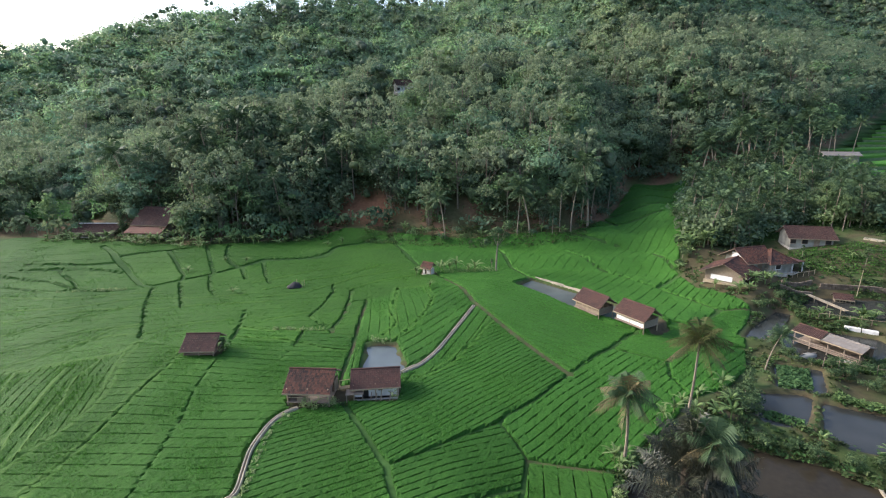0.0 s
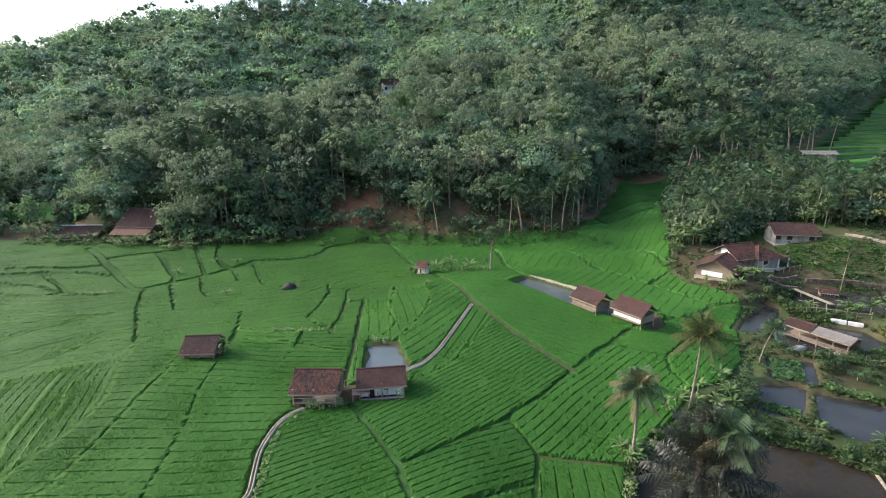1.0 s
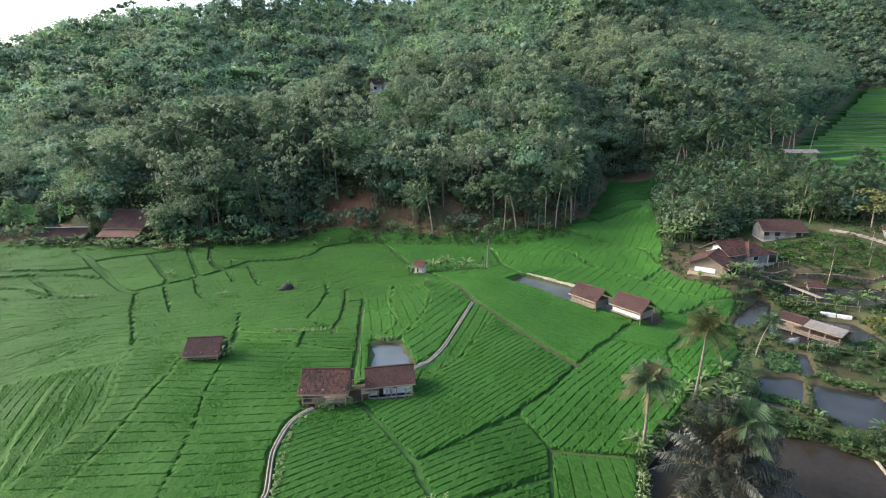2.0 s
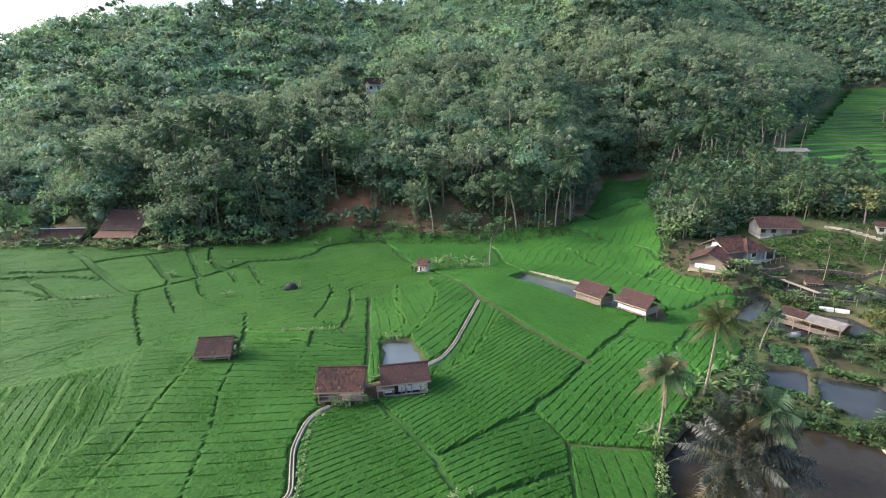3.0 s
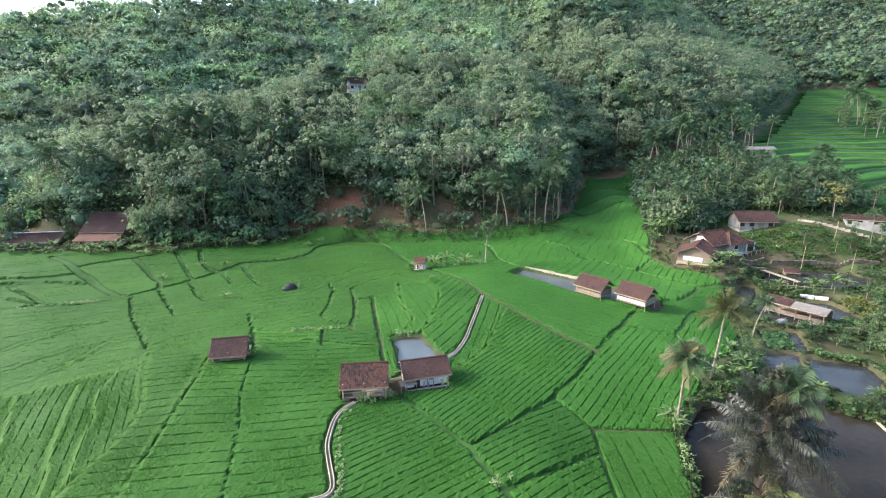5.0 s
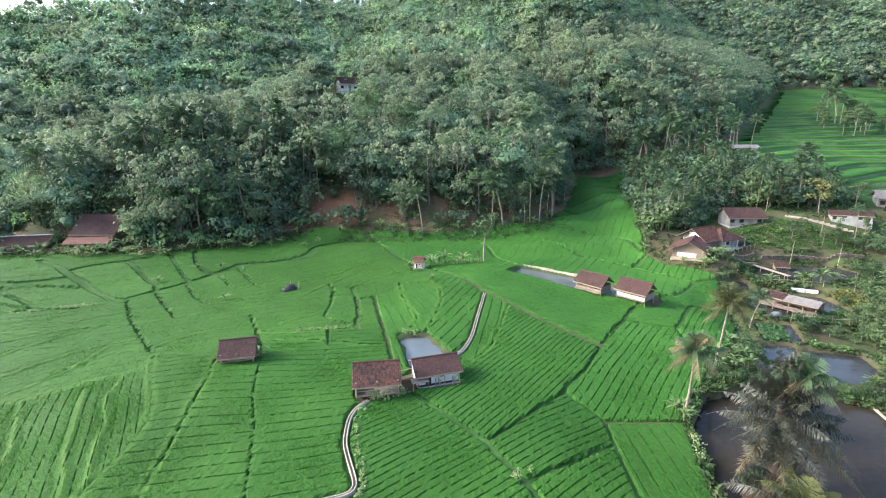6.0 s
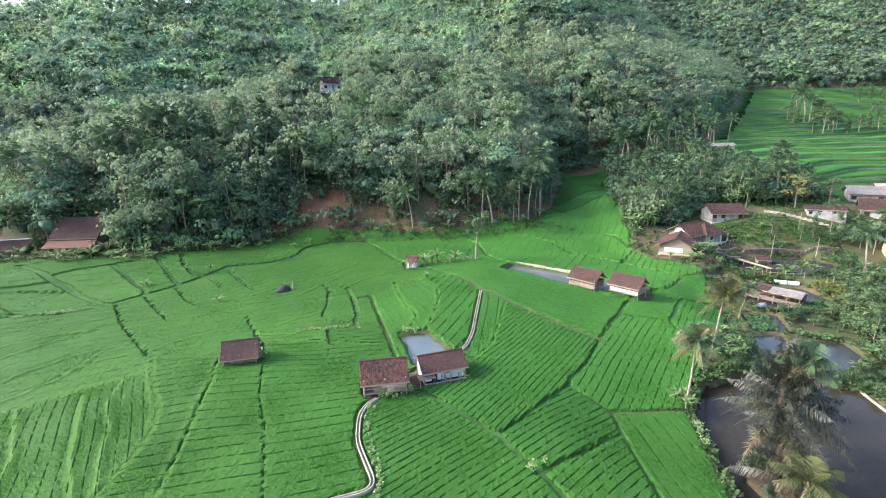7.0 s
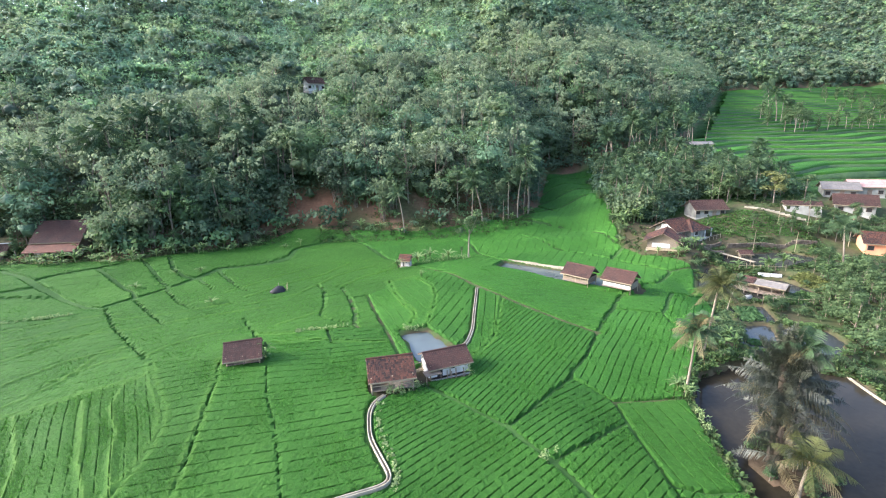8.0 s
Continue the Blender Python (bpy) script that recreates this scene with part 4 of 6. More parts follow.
house(103.5, 100.0, gz(101, 97) - 0.2, -35, 8.0, 3.4, 2.4, 1.5, "white-gabled house with a grey roof among trees", STAINED, TIN, WINDOWS, sheet=True, gable=WHITE)
house(110.0, 99.0, gz(108, 96), -30, 8.0, 3.4, 2.6, 1.5, "house with a pinkish sheet roof behind the trees", STAINED, PINK_TIN, WINDOWS, sheet=True)
house(97.5, 90.5, gz(95.5, 88) - 0.2, -42, 8.4, 3.8, 2.3, 2.0, "house with a red-brown tile roof and cream gable", STAINED, TILE_OLD, WINDOWS, gable=BAMBOO)
house(87.0, 74.6, gz(84.5, 72.0), -35, 8.0, 3.4, 2.3, 1.8, "orange-painted house with a rust-red roof", ORANGE, TILE, WINDOWS)
house(102.4, 152.0, gz(102.4, 150.0), -14, 9.0, 3.0, 2.8, 0.9, "long grey-roofed barn between palms and terraces", STAINED, TIN, sheet=True)


def ruin():
    """An old low house: a dark sagging roof on a pale broken wall."""
    t = thing("ruined_house", 83.6, 90.4, gz(83.6, 89.6), -30, "pale crumbling house wall under a dark sagging roof", "house")
    for i, h in enumerate([0.9, 1.5, 1.35, 1.7, 1.6, 1.1, 1.4, 0.8]):
        part("wall_block", box(-3.4 + i * 0.85, -2.55 + i * 0.85, -1.5, -1.3, -0.8, h), STAINED, t)
    part("side_wall", box(-3.4, -3.2, -1.3, 1.6, -0.8, 1.4), STAINED, t)
    part("side_wall", box(3.2, 3.4, -1.3, 1.6, -0.8, 1.4), STAINED, t)
    gable_roof(t, 7.6, 1.5, 0.7, 1.75, TILE_OLD, y0=0.6)


ruin()


def garden_path():
    t = thing("garden_path", 74.2, 93.2, 0, 0, "pale concrete footpath slanting down past the garden", "path", kind="structure")
    a, b = Vector((72.4, 94.4)), Vector((81.6, 87.0))
    n = 12
    for i in range(n):
        p, q = a + (b - a) * (i / n), a + (b - a) * ((i + 0.96) / n)
        mid = (p + q) / 2
        bm = box(-(q - p).length / 2, (q - p).length / 2, -0.55, 0.55, -0.3, 0.1, bevel=0.02)
        ob = part("slab", bm, CHANNEL, t)
        ob.matrix_basis = Matrix.Translation((mid.x - 74.2, mid.y - 93.2, gz(mid.x, mid.y) + 0.1)) @ Matrix.Rotation(math.atan2(b.y - a.y, b.x - a.x), 4, "Z")


garden_path()


def stone_wall(name, pts, high, label, size=0.55):
    """A dry wall of rough blocks in two courses along a bent line."""
    t = thing(name, pts[0][0], pts[0][1], 0, 0, label, "wall", kind="structure")
    for (ax, ay), (bx, by) in zip(pts[:-1], pts[1:]):
        n = max(1, int(math.hypot(bx - ax, by - ay) / size))
        for i in range(n):
            for c in range(2):
                f = (i + 0.5 + 0.25 * c) / n
                x, y = ax + (bx - ax) * f, ay + (by - ay) * f
                bm = box(-size * 0.48, size * 0.48, -0.16, 0.16, 0, high / 2, bevel=0.03)
                for v in bm.verts:
                    v.co += Vector(rng.uniform(-0.03, 0.03, 3))
                ob = part("block", bm, STONE, t)
                ob.matrix_basis = Matrix.Translation((x - pts[0][0], y - pts[0][1], gz(x, y) - 0.15 + c * high / 2)) @ Matrix.Rotation(math.atan2(by - ay, bx - ax), 4, "Z")


stone_wall("garden_wall", [(58.8, 82.6), (67.0, 81.8), (77.0, 79.6)], 0.9, "low brown block wall holding the garden above the pond")
stone_wall("yard_wall", [(52.6, 82.2), (58.0, 83.4)], 0.8, "rough grey stone wall stepping down from the yard")
stone_wall("yard_wall", [(51.0, 79.6), (57.0, 81.2)], 0.8, "rough grey stone wall stepping down from the yard")


def stake_fence(pts, gap, high, label):
    t = thing("stake_fence", pts[0][0], pts[0][1], 0, 0, label, "fence")
    rail = []
    for (ax, ay), (bx, by) in zip(pts[:-1], pts[1:]):
        n = max(2, int(math.hypot(bx - ax, by - ay) / gap))
        for i in range(n):
            x, y = ax + (bx - ax) * i / n - pts[0][0], ay + (by - ay) * i / n - pts[0][1]
            z = gz(x + pts[0][0], y + pts[0][1])
            rail.append((x, y, z + high * 0.75))
            part("stake", pole((x, y, z - 0.3), (x + rng.uniform(-0.1, 0.1), y + rng.uniform(-0.1, 0.1), z + high * rng.uniform(0.8, 1.2)), 0.05, 0.04), BAMBOO if i % 3 else WOOD, t)
    for p, q in zip(rail[:-1], rail[1:]):
        part("rail", pole(p, q, 0.03, 0.03), BAMBOO, t)


stake_fence([(50.6, 84.2), (56.0, 85.2), (60.5, 85.6)], 0.9, 1.1, "grey bamboo stake fence round the sloping yard")
stake_fence([(52.5, 71.6), (58.0, 69.4), (61.0, 68.2)], 1.1, 1.0, "crooked bamboo stakes along the pond dike")
stake_fence([(45.0, 58.0), (48.0, 57.2), (52.0, 56.0), (56.5, 57.4)], 1.4, 1.2, "crooked poles standing in the weedy pond edge")
field_hut(60.6, 79.6, -20, 2.6, 1.1, 1.0, 1.3, 0.6, "tiny stilted hut over the upper fish pond", walls="stilt", floor=0.3, mat=TILE_OLD, legs=1.2)


def pond_bits():
    t = thing("plank_bridge", 56.6, 77.6, -0.1, 100, "weathered plank footbridge across the upper pond", "footbridge")
    for s in (-0.28, 0.0, 0.28):
        part("plank", box(-4.2, 4.2, s - 0.12, s + 0.12, 0.0, 0.07), BAMBOO, t)
    for s in (-3.6, -1.2, 1.2, 3.6):
        part("post", pole((s, 0.35, -1.4), (s, 0.35, 0.4), 0.06, 0.05), BAMBOO, t)
    t = thing("low_wall", 56.4, 68.8, gz(56.4, 68.8), -26, "whitewashed low wall block on the pond dike", "wall")
    part("wall_block", box(-1.9, -0.1, -0.25, 0.25, -0.4, 0.45, bevel=0.04), WHITE, t)
    part("wall_block", box(0.05, 1.8, -0.22, 0.28, -0.4, 0.38, bevel=0.04), WHITE, t)
    # two low pale arches, given the form of upturned hulls
    for x, y, turn in ((45.4, 61.4, 20), (49.6, 60.0, -30)):
        t = thing("boat", x, y, -1.85, turn, "small pale arch among weeds in the pond, shaped like a hull", "boat")
        bm = bmesh.new()
        rings = []
        for k in range(9):
            s = k / 8 * 2 - 1
            w, h = 0.5 * (1 - s * s) ** 0.6 + 0.02, 0.45 * (1 - 0.7 * s * s)
            rings.append([bm.verts.new((s * 1.4, w * math.cos(a), h * math.sin(a))) for a in np.linspace(0, math.pi, 7)])
        for p, q in zip(rings[:-1], rings[1:]):
            for k in range(6):
                bm.faces.new((p[k], p[k + 1], q[k + 1], q[k]))
        bmesh.ops.recalc_face_normals(bm, faces=bm.faces[:])
        part("hull", bm, STAINED, t, soft=True)
        part("keel", box(-1.2, 1.2, -0.03, 0.03, 0.3, 0.46), WOOD, t)
    for i, (x, y, h) in enumerate(((63.6, 81.0, 4.5), (71.5, 79.0, 4.0), (83.0, 78.0, 6.5), (74.0, 86.5, 4.0), (52.6, 100.5, 9.0))):
        t = thing("bamboo_pole", x, y, gz(x, y), 0, "tall leaning bamboo pole beside the pond", "pole", "bamboo poles")
        part("culm", pole((0, 0, -0.5), (0.3, 0.1, h), 0.06, 0.035), BAMBOO, t)


pond_bits()
foot_house = house(-75.2, 107.0, 3.4, -4, 9.8, 4.6, 1.7, 3.6, "brown-roofed house at the foot of the wood", WOVEN, TILE_OLD, WINDOWS)
lean_to = box(-4.9, 4.7, -6.9, -4.2, 1.5, 1.6)
for v in lean_to.verts:
    v.co.z += 0.46 * (v.co.y + 4.2)
part("verandah_roof", lean_to, TILE, foot_house, "lower tiled roof over the verandah")
for x in (-4.5, -1.5, 1.5, 4.3):
    part("verandah_post", pole((x, -6.6, -1.8), (x, -6.6, 0.4), 0.06, 0.06), WOOD, foot_house)
low_shed = house(-91.0, 106.0, 1.9, 4, 11.0, 3.4, 1.3, 1.4, "low brown-roofed shed at the edge of the wood", WOVEN, TILE_OLD)

part("ridge_board", box(-5.5, 5.5, -0.1, 0.1, 2.82, 2.95), WHITE, low_shed, "pale board along the ridge")


# ---- small fixed things in the paddies ----
def pond_edge():
    t = thing("pond_wall", 12.9, 84.9, -0.1, 0, "low pale weathered concrete wall along the fish pond", "wall", kind="structure")
    d = Vector((21.8 - 12.9, 76.2 - 84.9, 0))
    turn = math.degrees(math.atan2(d.y, d.x))
    t.rotation_euler = (0, 0, radians(turn))
    for i in range(6):
        ln = d.length / 6
        part("wall_block", box(i * ln + 0.02, (i + 1) * ln - 0.02, -0.12, 0.14, -0.7, 0.55 + 0.05 * (i % 3), bevel=0.03), CHANNEL, t)


pond_edge()


def pond_kerb():
    """A pale concrete kerb along the far bank of the near pond."""
    line = [(37.4, 38.4), (36.8, 36.4), (36.2, 34.2), (35.8, 32.3), (35.2, 29.0), (34.8, 25.0)]
    t = thing("pond_kerb", line[0][0], line[0][1], -1.95, 0, "pale weathered concrete kerb along the pond bank", "kerb", kind="structure")
    for (ax, ay), (bx, by) in zip(line[:-1], line[1:]):
        ln = math.hypot(bx - ax, by - ay)
        ob = part("kerb_block", box(0.01, ln - 0.01, -0.1, 0.1, -0.5, 0.16, bevel=0.03), CHANNEL, t)
        ob.matrix_basis = Matrix.Translation((ax - line[0][0], ay - line[0][1], 0)) @ Matrix.Rotation(math.atan2(by - ay, bx - ax), 4, "Z")


pond_kerb()


def covered_heap():
    t = thing("covered_heap", -29.2, 77.4, gz(-29.2, 77.4) + 0.2, 20, "dark heap under black plastic sheeting in the paddy", "heap")
    bm = bmesh.new()
    bmesh.ops.create_icosphere(bm, subdivisions=3, radius=1.0)
    for v in bm.verts:
        k = 1 + 0.22 * noise.noise(v.co * 1.7) + 0.1 * noise.noise(v.co * 5.0)
        v.co = Vector((v.co.x * 1.3 * k, v.co.y * 0.9 * k, max(-0.1, v.co.z) * (1.1 - 0.4 * math.hypot(v.co.x, v.co.y)) * k))
    part("sheeting", bm, PLASTIC, t, soft=True)
    for px, py in ((1.5, 0.4), (0.2, 1.0), (1.2, -0.7)):
        part("stake", pole((px, py, -0.5), (px + 0.1, py, 1.2), 0.05, 0.04), BAMBOO, t)


covered_heap()


def between_huts():
    """The little bamboo walk and clutter by the two huts in the paddies."""
    t = thing("bamboo_footbridge", -9.6, 45.6, gz(-9.6, 45.6), 20, "small bamboo footbridge with a bent rail between two huts", "footbridge")
    for s in (-0.2, 0.0, 0.2):
        part("pole", pole((-0.9, s, 0.3), (0.9, s, 0.34), 0.06, 0.05), BAMBOO, t)
    for s in (-0.8, 0.8):
        part("post", pole((s, 0.35, -0.4), (s, 0.35, 1.0), 0.05, 0.04), BAMBOO, t)
    part("rail", pole((-0.85, 0.35, 0.95), (0.85, 0.35, 1.0), 0.045, 0.04), BAMBOO, t)
    t = thing("lean_to", -8.2, 43.7, gz(-8.2, 43.7), 12, "dark lean-to of old boards against the hut wall", "lean-to")
    part("board_roof", box(-0.9, 0.9, -0.6, 0.5, 0.95, 1.02), WOOD, t)
    for s in (-0.8, 0.8):
        part("post", pole((s, -0.5, -0.3), (s, -0.5, 1.0), 0.05, 0.05), WOOD, t)
    for k, (px, py, h) in enumerate(((-6.6, 43.7, 0.9), (-6.1, 43.8, 0.7), (-5.6, 43.9, 1.0), (-4.7, 44.1, 0.8))):
        t = thing("leaning_board", px, py, gz(px, py), 12, "weathered board leaning on the white hut wall", "board", "leaning boards")
        part("board", pole((0, -0.1, -0.1), (0.15, 0.35, h), 0.07, 0.06), WOOD, t)


between_huts()


# ---- plants ----
def leaf_quads(points, outward, size, r, droop=0.0, loose=0.55):
    """Small pointed leaf sprays at points, roughly facing outward."""
    k = len(points)
    nrm = outward + r.normal(0, loose, (k, 3))
    nrm /= np.linalg.norm(nrm, axis=1)[:, None] + 1e-9
    a = np.cross(nrm, r.normal(0, 1, (k, 3)))
    a /= np.linalg.norm(a, axis=1)[:, None] + 1e-9
    b = np.cross(nrm, a)
    s = (size * r.uniform(0.6, 1.35, k))[:, None]
    a, b = a * s, b * s * 0.62
    down = np.array([[0, 0, -droop]]) * s
    v = np.stack([points - a + down, points - b * 1.0, points + a + down, points + b * 1.0], 1).reshape(-1, 3)
    return v, np.arange(4 * k).reshape(-1, 4)


def crown_points(blobs, n, r):
    """Places on the shells of several lumps, denser on top."""
    w = np.array([b[3] * b[4] for b in blobs])
    pick = r.choice(len(blobs), n, p=w / w.sum())
    d = r.normal(0, 1, (n, 3))
    d[:, 2] = np.abs(d[:, 2]) * r.choice([1, 1, 1, -0.6], n)
    d /= np.linalg.norm(d, axis=1)[:, None]
    c = np.array([b[:3] for b in blobs])[pick]
    rad = np.array([(b[3], b[3], b[4]) for b in blobs])[pick]
    return c + d * rad * r.uniform(0.8, 1.12, n)[:, None], d


def unit_lump():
    bm = bmesh.new()
    bmesh.ops.create_icosphere(bm, subdivisions=1, radius=1.0)
    v = np.array([q.co[:] for q in bm.verts])
    f = np.array([[q.index for q in g.verts] for g in bm.faces])
    bm.free()
    return v, np.column_stack([f, f[:, 2]])


LUMP = unit_lump()


def lumps(blobs, count, r, fill=0.8):
    """Uneven leafy masses inside a crown: triangles, given as three-cornered faces."""
    pieces = []
    for bx, by, bz, br, bh in sorted(blobs, key=lambda b: -b[3] * b[4])[:count]:
        v = LUMP[0] * r.uniform(0.75, 1.2, (len(LUMP[0]), 1)) * np.array([br, br, bh]) * fill
        pieces.append((v + np.array([bx, by, bz]), LUMP[1][:, :3]))
    return join(pieces)


def broadleaf(kind, n, size, r):
    """Crown lumps of a tree of about unit radius 3 m: returns (leaf verts, faces), trunk line pieces and height."""
    blobs, h = [], 0.0
    if kind == "round":
        h = r.uniform(6, 9)
        for _ in range(9):
            a, q = r.uniform(0, 6.28), r.uniform(0, 2.0)
            blobs.append((q * math.cos(a), q * math.sin(a), h + r.uniform(-4.0, 1.6), r.uniform(0.9, 1.8), r.uniform(0.7, 1.3)))
    elif kind == "umbrella":
        h = r.uniform(8, 12)
        for _ in range(10):
            a, q = r.uniform(0, 6.28), r.uniform(0.4, 3.4)
            blobs.append((q * math.cos(a), q * math.sin(a), h + r.uniform(-1.2, 0.9) - 0.12 * q * q, r.uniform(0.9, 1.7), r.uniform(0.35, 0.6)))
    elif kind == "tall":
        h = r.uniform(9, 14)
        for i in range(9):
            a, q = r.uniform(0, 6.28), r.uniform(0, 1.3)
            blobs.append((q * math.cos(a), q * math.sin(a), h * (0.28 + 0.75 * i / 8), r.uniform(0.7, 1.35) * (1.2 - 0.5 * i / 8), r.uniform(0.6, 1.1)))
    elif kind == "bush":
        h = r.uniform(1.6, 3.0)
        for _ in range(6):
            a, q = r.uniform(0, 6.28), r.uniform(0, 1.5)
            blobs.append((q * math.cos(a), q * math.sin(a), h * r.uniform(0.35, 0.8), r.uniform(0.6, 1.1), r.uniform(0.5, 0.9)))
    else:
        h = r.uniform(7, 10)
        for _ in range(11):
            a, q = r.uniform(0, 6.28), r.uniform(0.3, 2.6)
            blobs.append((q * math.cos(a), q * math.sin(a), h + r.uniform(-3.0, 1.4), r.uniform(0.5, 0.9), r.uniform(0.4, 0.8)))
    pts, out = crown_points(blobs, n, r)
    leaves = leaf_quads(pts, out, size, r, 0.15)
    top = (r.uniform(-0.4, 0.4), r.uniform(-0.4, 0.4), h * 0.92)
    girth = 0.05 + 0.014 * h
    pieces = [tube([(0, 0, -0.6), (top[0] * 0.4, top[1] * 0.3, h * 0.45), top], [girth, girth * 0.75, girth * 0.3], 5)]
    for bx, by, bz, _, _ in blobs[:4]:
        z0 = min(bz - 0.6, h * r.uniform(0.4, 0.65))
        f = z0 / h
        pieces.append(tube([(top[0] * f, top[1] * f, z0), ((top[0] * f + bx) * 0.5, (top[1] * f + by) * 0.5, (z0 + bz) / 2 - 0.1), (bx, by, bz)], [girth * 0.45, girth * 0.3, girth * 0.12], 3))
    return leaves, join(pieces), h, blobs


def bamboo_plume(n, r):
    """Arching culms in a clump with drooping leaf sprays."""
    culms, pts, out = [], [], []
    for _ in range(16):
        a, reach, h = r.uniform(0, 6.28), r.uniform(1.2, 4.2), r.uniform(8, 13)
        b = np.array([math.cos(a) * 0.5, math.sin(a) * 0.5, -0.3])
        line = [b + np.array([math.cos(a) * reach * s ** 2.2, math.sin(a) * reach * s ** 2.2, h * (s - 0.32 * s ** 4)]) for s in np.linspace(0, 1, 7)]
        culms.append(tube(line, np.linspace(0.06, 0.015, 7), 4))
        line = np.array(line)
        k = n // 16
        s = r.uniform(2.0, 6.0, k)
        i = np.minimum(s.astype(int), 5)
        q = line[i] + (line[i + 1] - line[i]) * (s - i)[:, None] + r.normal(0, 0.45, (k, 3))
        pts.append(q)
        out.append(np.tile([math.cos(a) * 0.6, math.sin(a) * 0.6, 0.7], (k, 1)))
    return leaf_quads(np.concatenate(pts), np.concatenate(out), 0.36, r, 0.5), join(culms), 12.0, [(1.2, 0, 7.5, 1.6, 1.8), (-1.2, 0.6, 7.2, 1.6, 1.9), (0, -1.4, 7.8, 1.5, 1.8), (0, 0.3, 5.0, 1.3, 2.6)]


def frond_mesh(length, rise, droop, leaflets, wide, hang, r, leaf=0.9, plume=0.0):
    """One feather leaf along +x: a bent midrib and two rows of leaflets."""
    s = np.linspace(0, 1, 11)
    x = length * (s * math.cos(rise) * (1 - 0.12 * droop * s))
    z = length * (s * math.sin(rise) - droop * s ** 2.1 * 0.62)
    mid = np.column_stack([x, 0.05 * np.sin(s * 5 + r.uniform(0, 6)) * s, z])
    pieces = [tube(mid, np.linspace(0.045, 0.01, 11), 4) if leaflets > 20 else tube(mid[::2], np.linspace(0.045, 0.01, 6), 3)]
    q = np.linspace(0.14, 0.99, leaflets)
    i = np.minimum((q * 10).astype(int), 9)
    base = mid[i] + (mid[i + 1] - mid[i]) * (q * 10 - i)[:, None]
    along = mid[i + 1] - mid[i]
    along /= np.linalg.norm(along, axis=1)[:, None]
    ln = leaf * np.sin(np.clip(q * 1.05 + 0.12, 0, 1) * math.pi) ** 0.6 * r.uniform(0.85, 1.1, leaflets)
    for side in (-1, 1):
        way = along * 0.55 + np.array([[0, side * 0.8, 0]]) + np.array([[0, 0, -hang]]) * (r.uniform(0.5, 1.3, leaflets) + r.normal(0, plume, leaflets))[:, None]
        way /= np.linalg.norm(way, axis=1)[:, None]
        tip = base + way * ln[:, None] + np.array([[0, 0, -0.25 * hang]]) * ln[:, None]
        knee = base + way * (ln * 0.5)[:, None]
        w = along * wide
        v = np.stack([base - w * 0.4, base + w * 0.4, knee + w * 0.6, tip, knee - w * 0.6], 1)
        pieces.append((v[:, [0, 1, 2, 4]].reshape(-1, 3), np.arange(4 * leaflets).reshape(-1, 4)))
        pieces.append((np.stack([v[:, 4], v[:, 2], tip + w * 0.08, tip - w * 0.08], 1).reshape(-1, 3), np.arange(4 * leaflets).reshape(-1, 4)))
    return join(pieces)


def turned(vf, m):
    v, f = vf
    return v @ np.array(m.to_3x3()).T + np.array(m.translation), f


def coconut(height, bend, r, near=False, fronds=19, length=3.4, leaf_mat=None, green=None, name="coconut_palm", label="slender coconut palm with a feathery green crown"):
    """A coconut palm at the origin; near ones carry each frond as a part."""
    t = tagged(new(name), label, "palm tree", "palms")
    line = [(bend * s ** 1.6, 0.12 * math.sin(s * 4), -0.4 + (height + 0.4) * s) for s in np.linspace(0, 1, 9)]
    V, F = tube(line, np.linspace(0.15, 0.09, 9), 6)
    me = mesh_from("trunk", V, F)
    me.shade_smooth()
    place("trunk", me, PALE_BARK, t)
    top = Vector(line[-1])
    all_fronds = []
    for i in range(fronds):
        s = i / (fronds - 1)
        rise = radians(78 - 105 * s + r.uniform(-8, 8))
        f = frond_mesh(length * r.uniform(0.85, 1.1), rise, 0.35 + 0.5 * (1 - abs(s - 0.4)), 26 if near else 13, 0.055 if near else 0.13, 0.45 + 0.5 * s, r)
        m = Matrix.Translation(top) @ Matrix.Rotation(i * 2.4 + r.uniform(-0.2, 0.2), 4, "Z")
        if near:
            mat = PALM_DRY if s > 0.85 or leaf_mat is PALM_DRY and i % 3 == 0 else green or PALM
            place("frond", mesh_from("frond", *turned(f, m)), mat, t, "withered brown hanging frond" if mat is PALM_DRY else "")
        else:
            all_fronds.append(turned(f, m))
    if not near:
        place("crown", mesh_from("crown", *join(all_fronds)), leaf_mat or PALM, t)
    for i in range(7 if near else 0):
        a = i * 0.9
        bm = bmesh.new()
        bmesh.ops.create_icosphere(bm, subdivisions=2, radius=0.14, matrix=Matrix.Translation(top + Vector((math.cos(a) * 0.25, math.sin(a) * 0.25, -0.2 - 0.1 * (i % 2)))))
        part("coconut", bm, PALM_DRY, t)
    return t


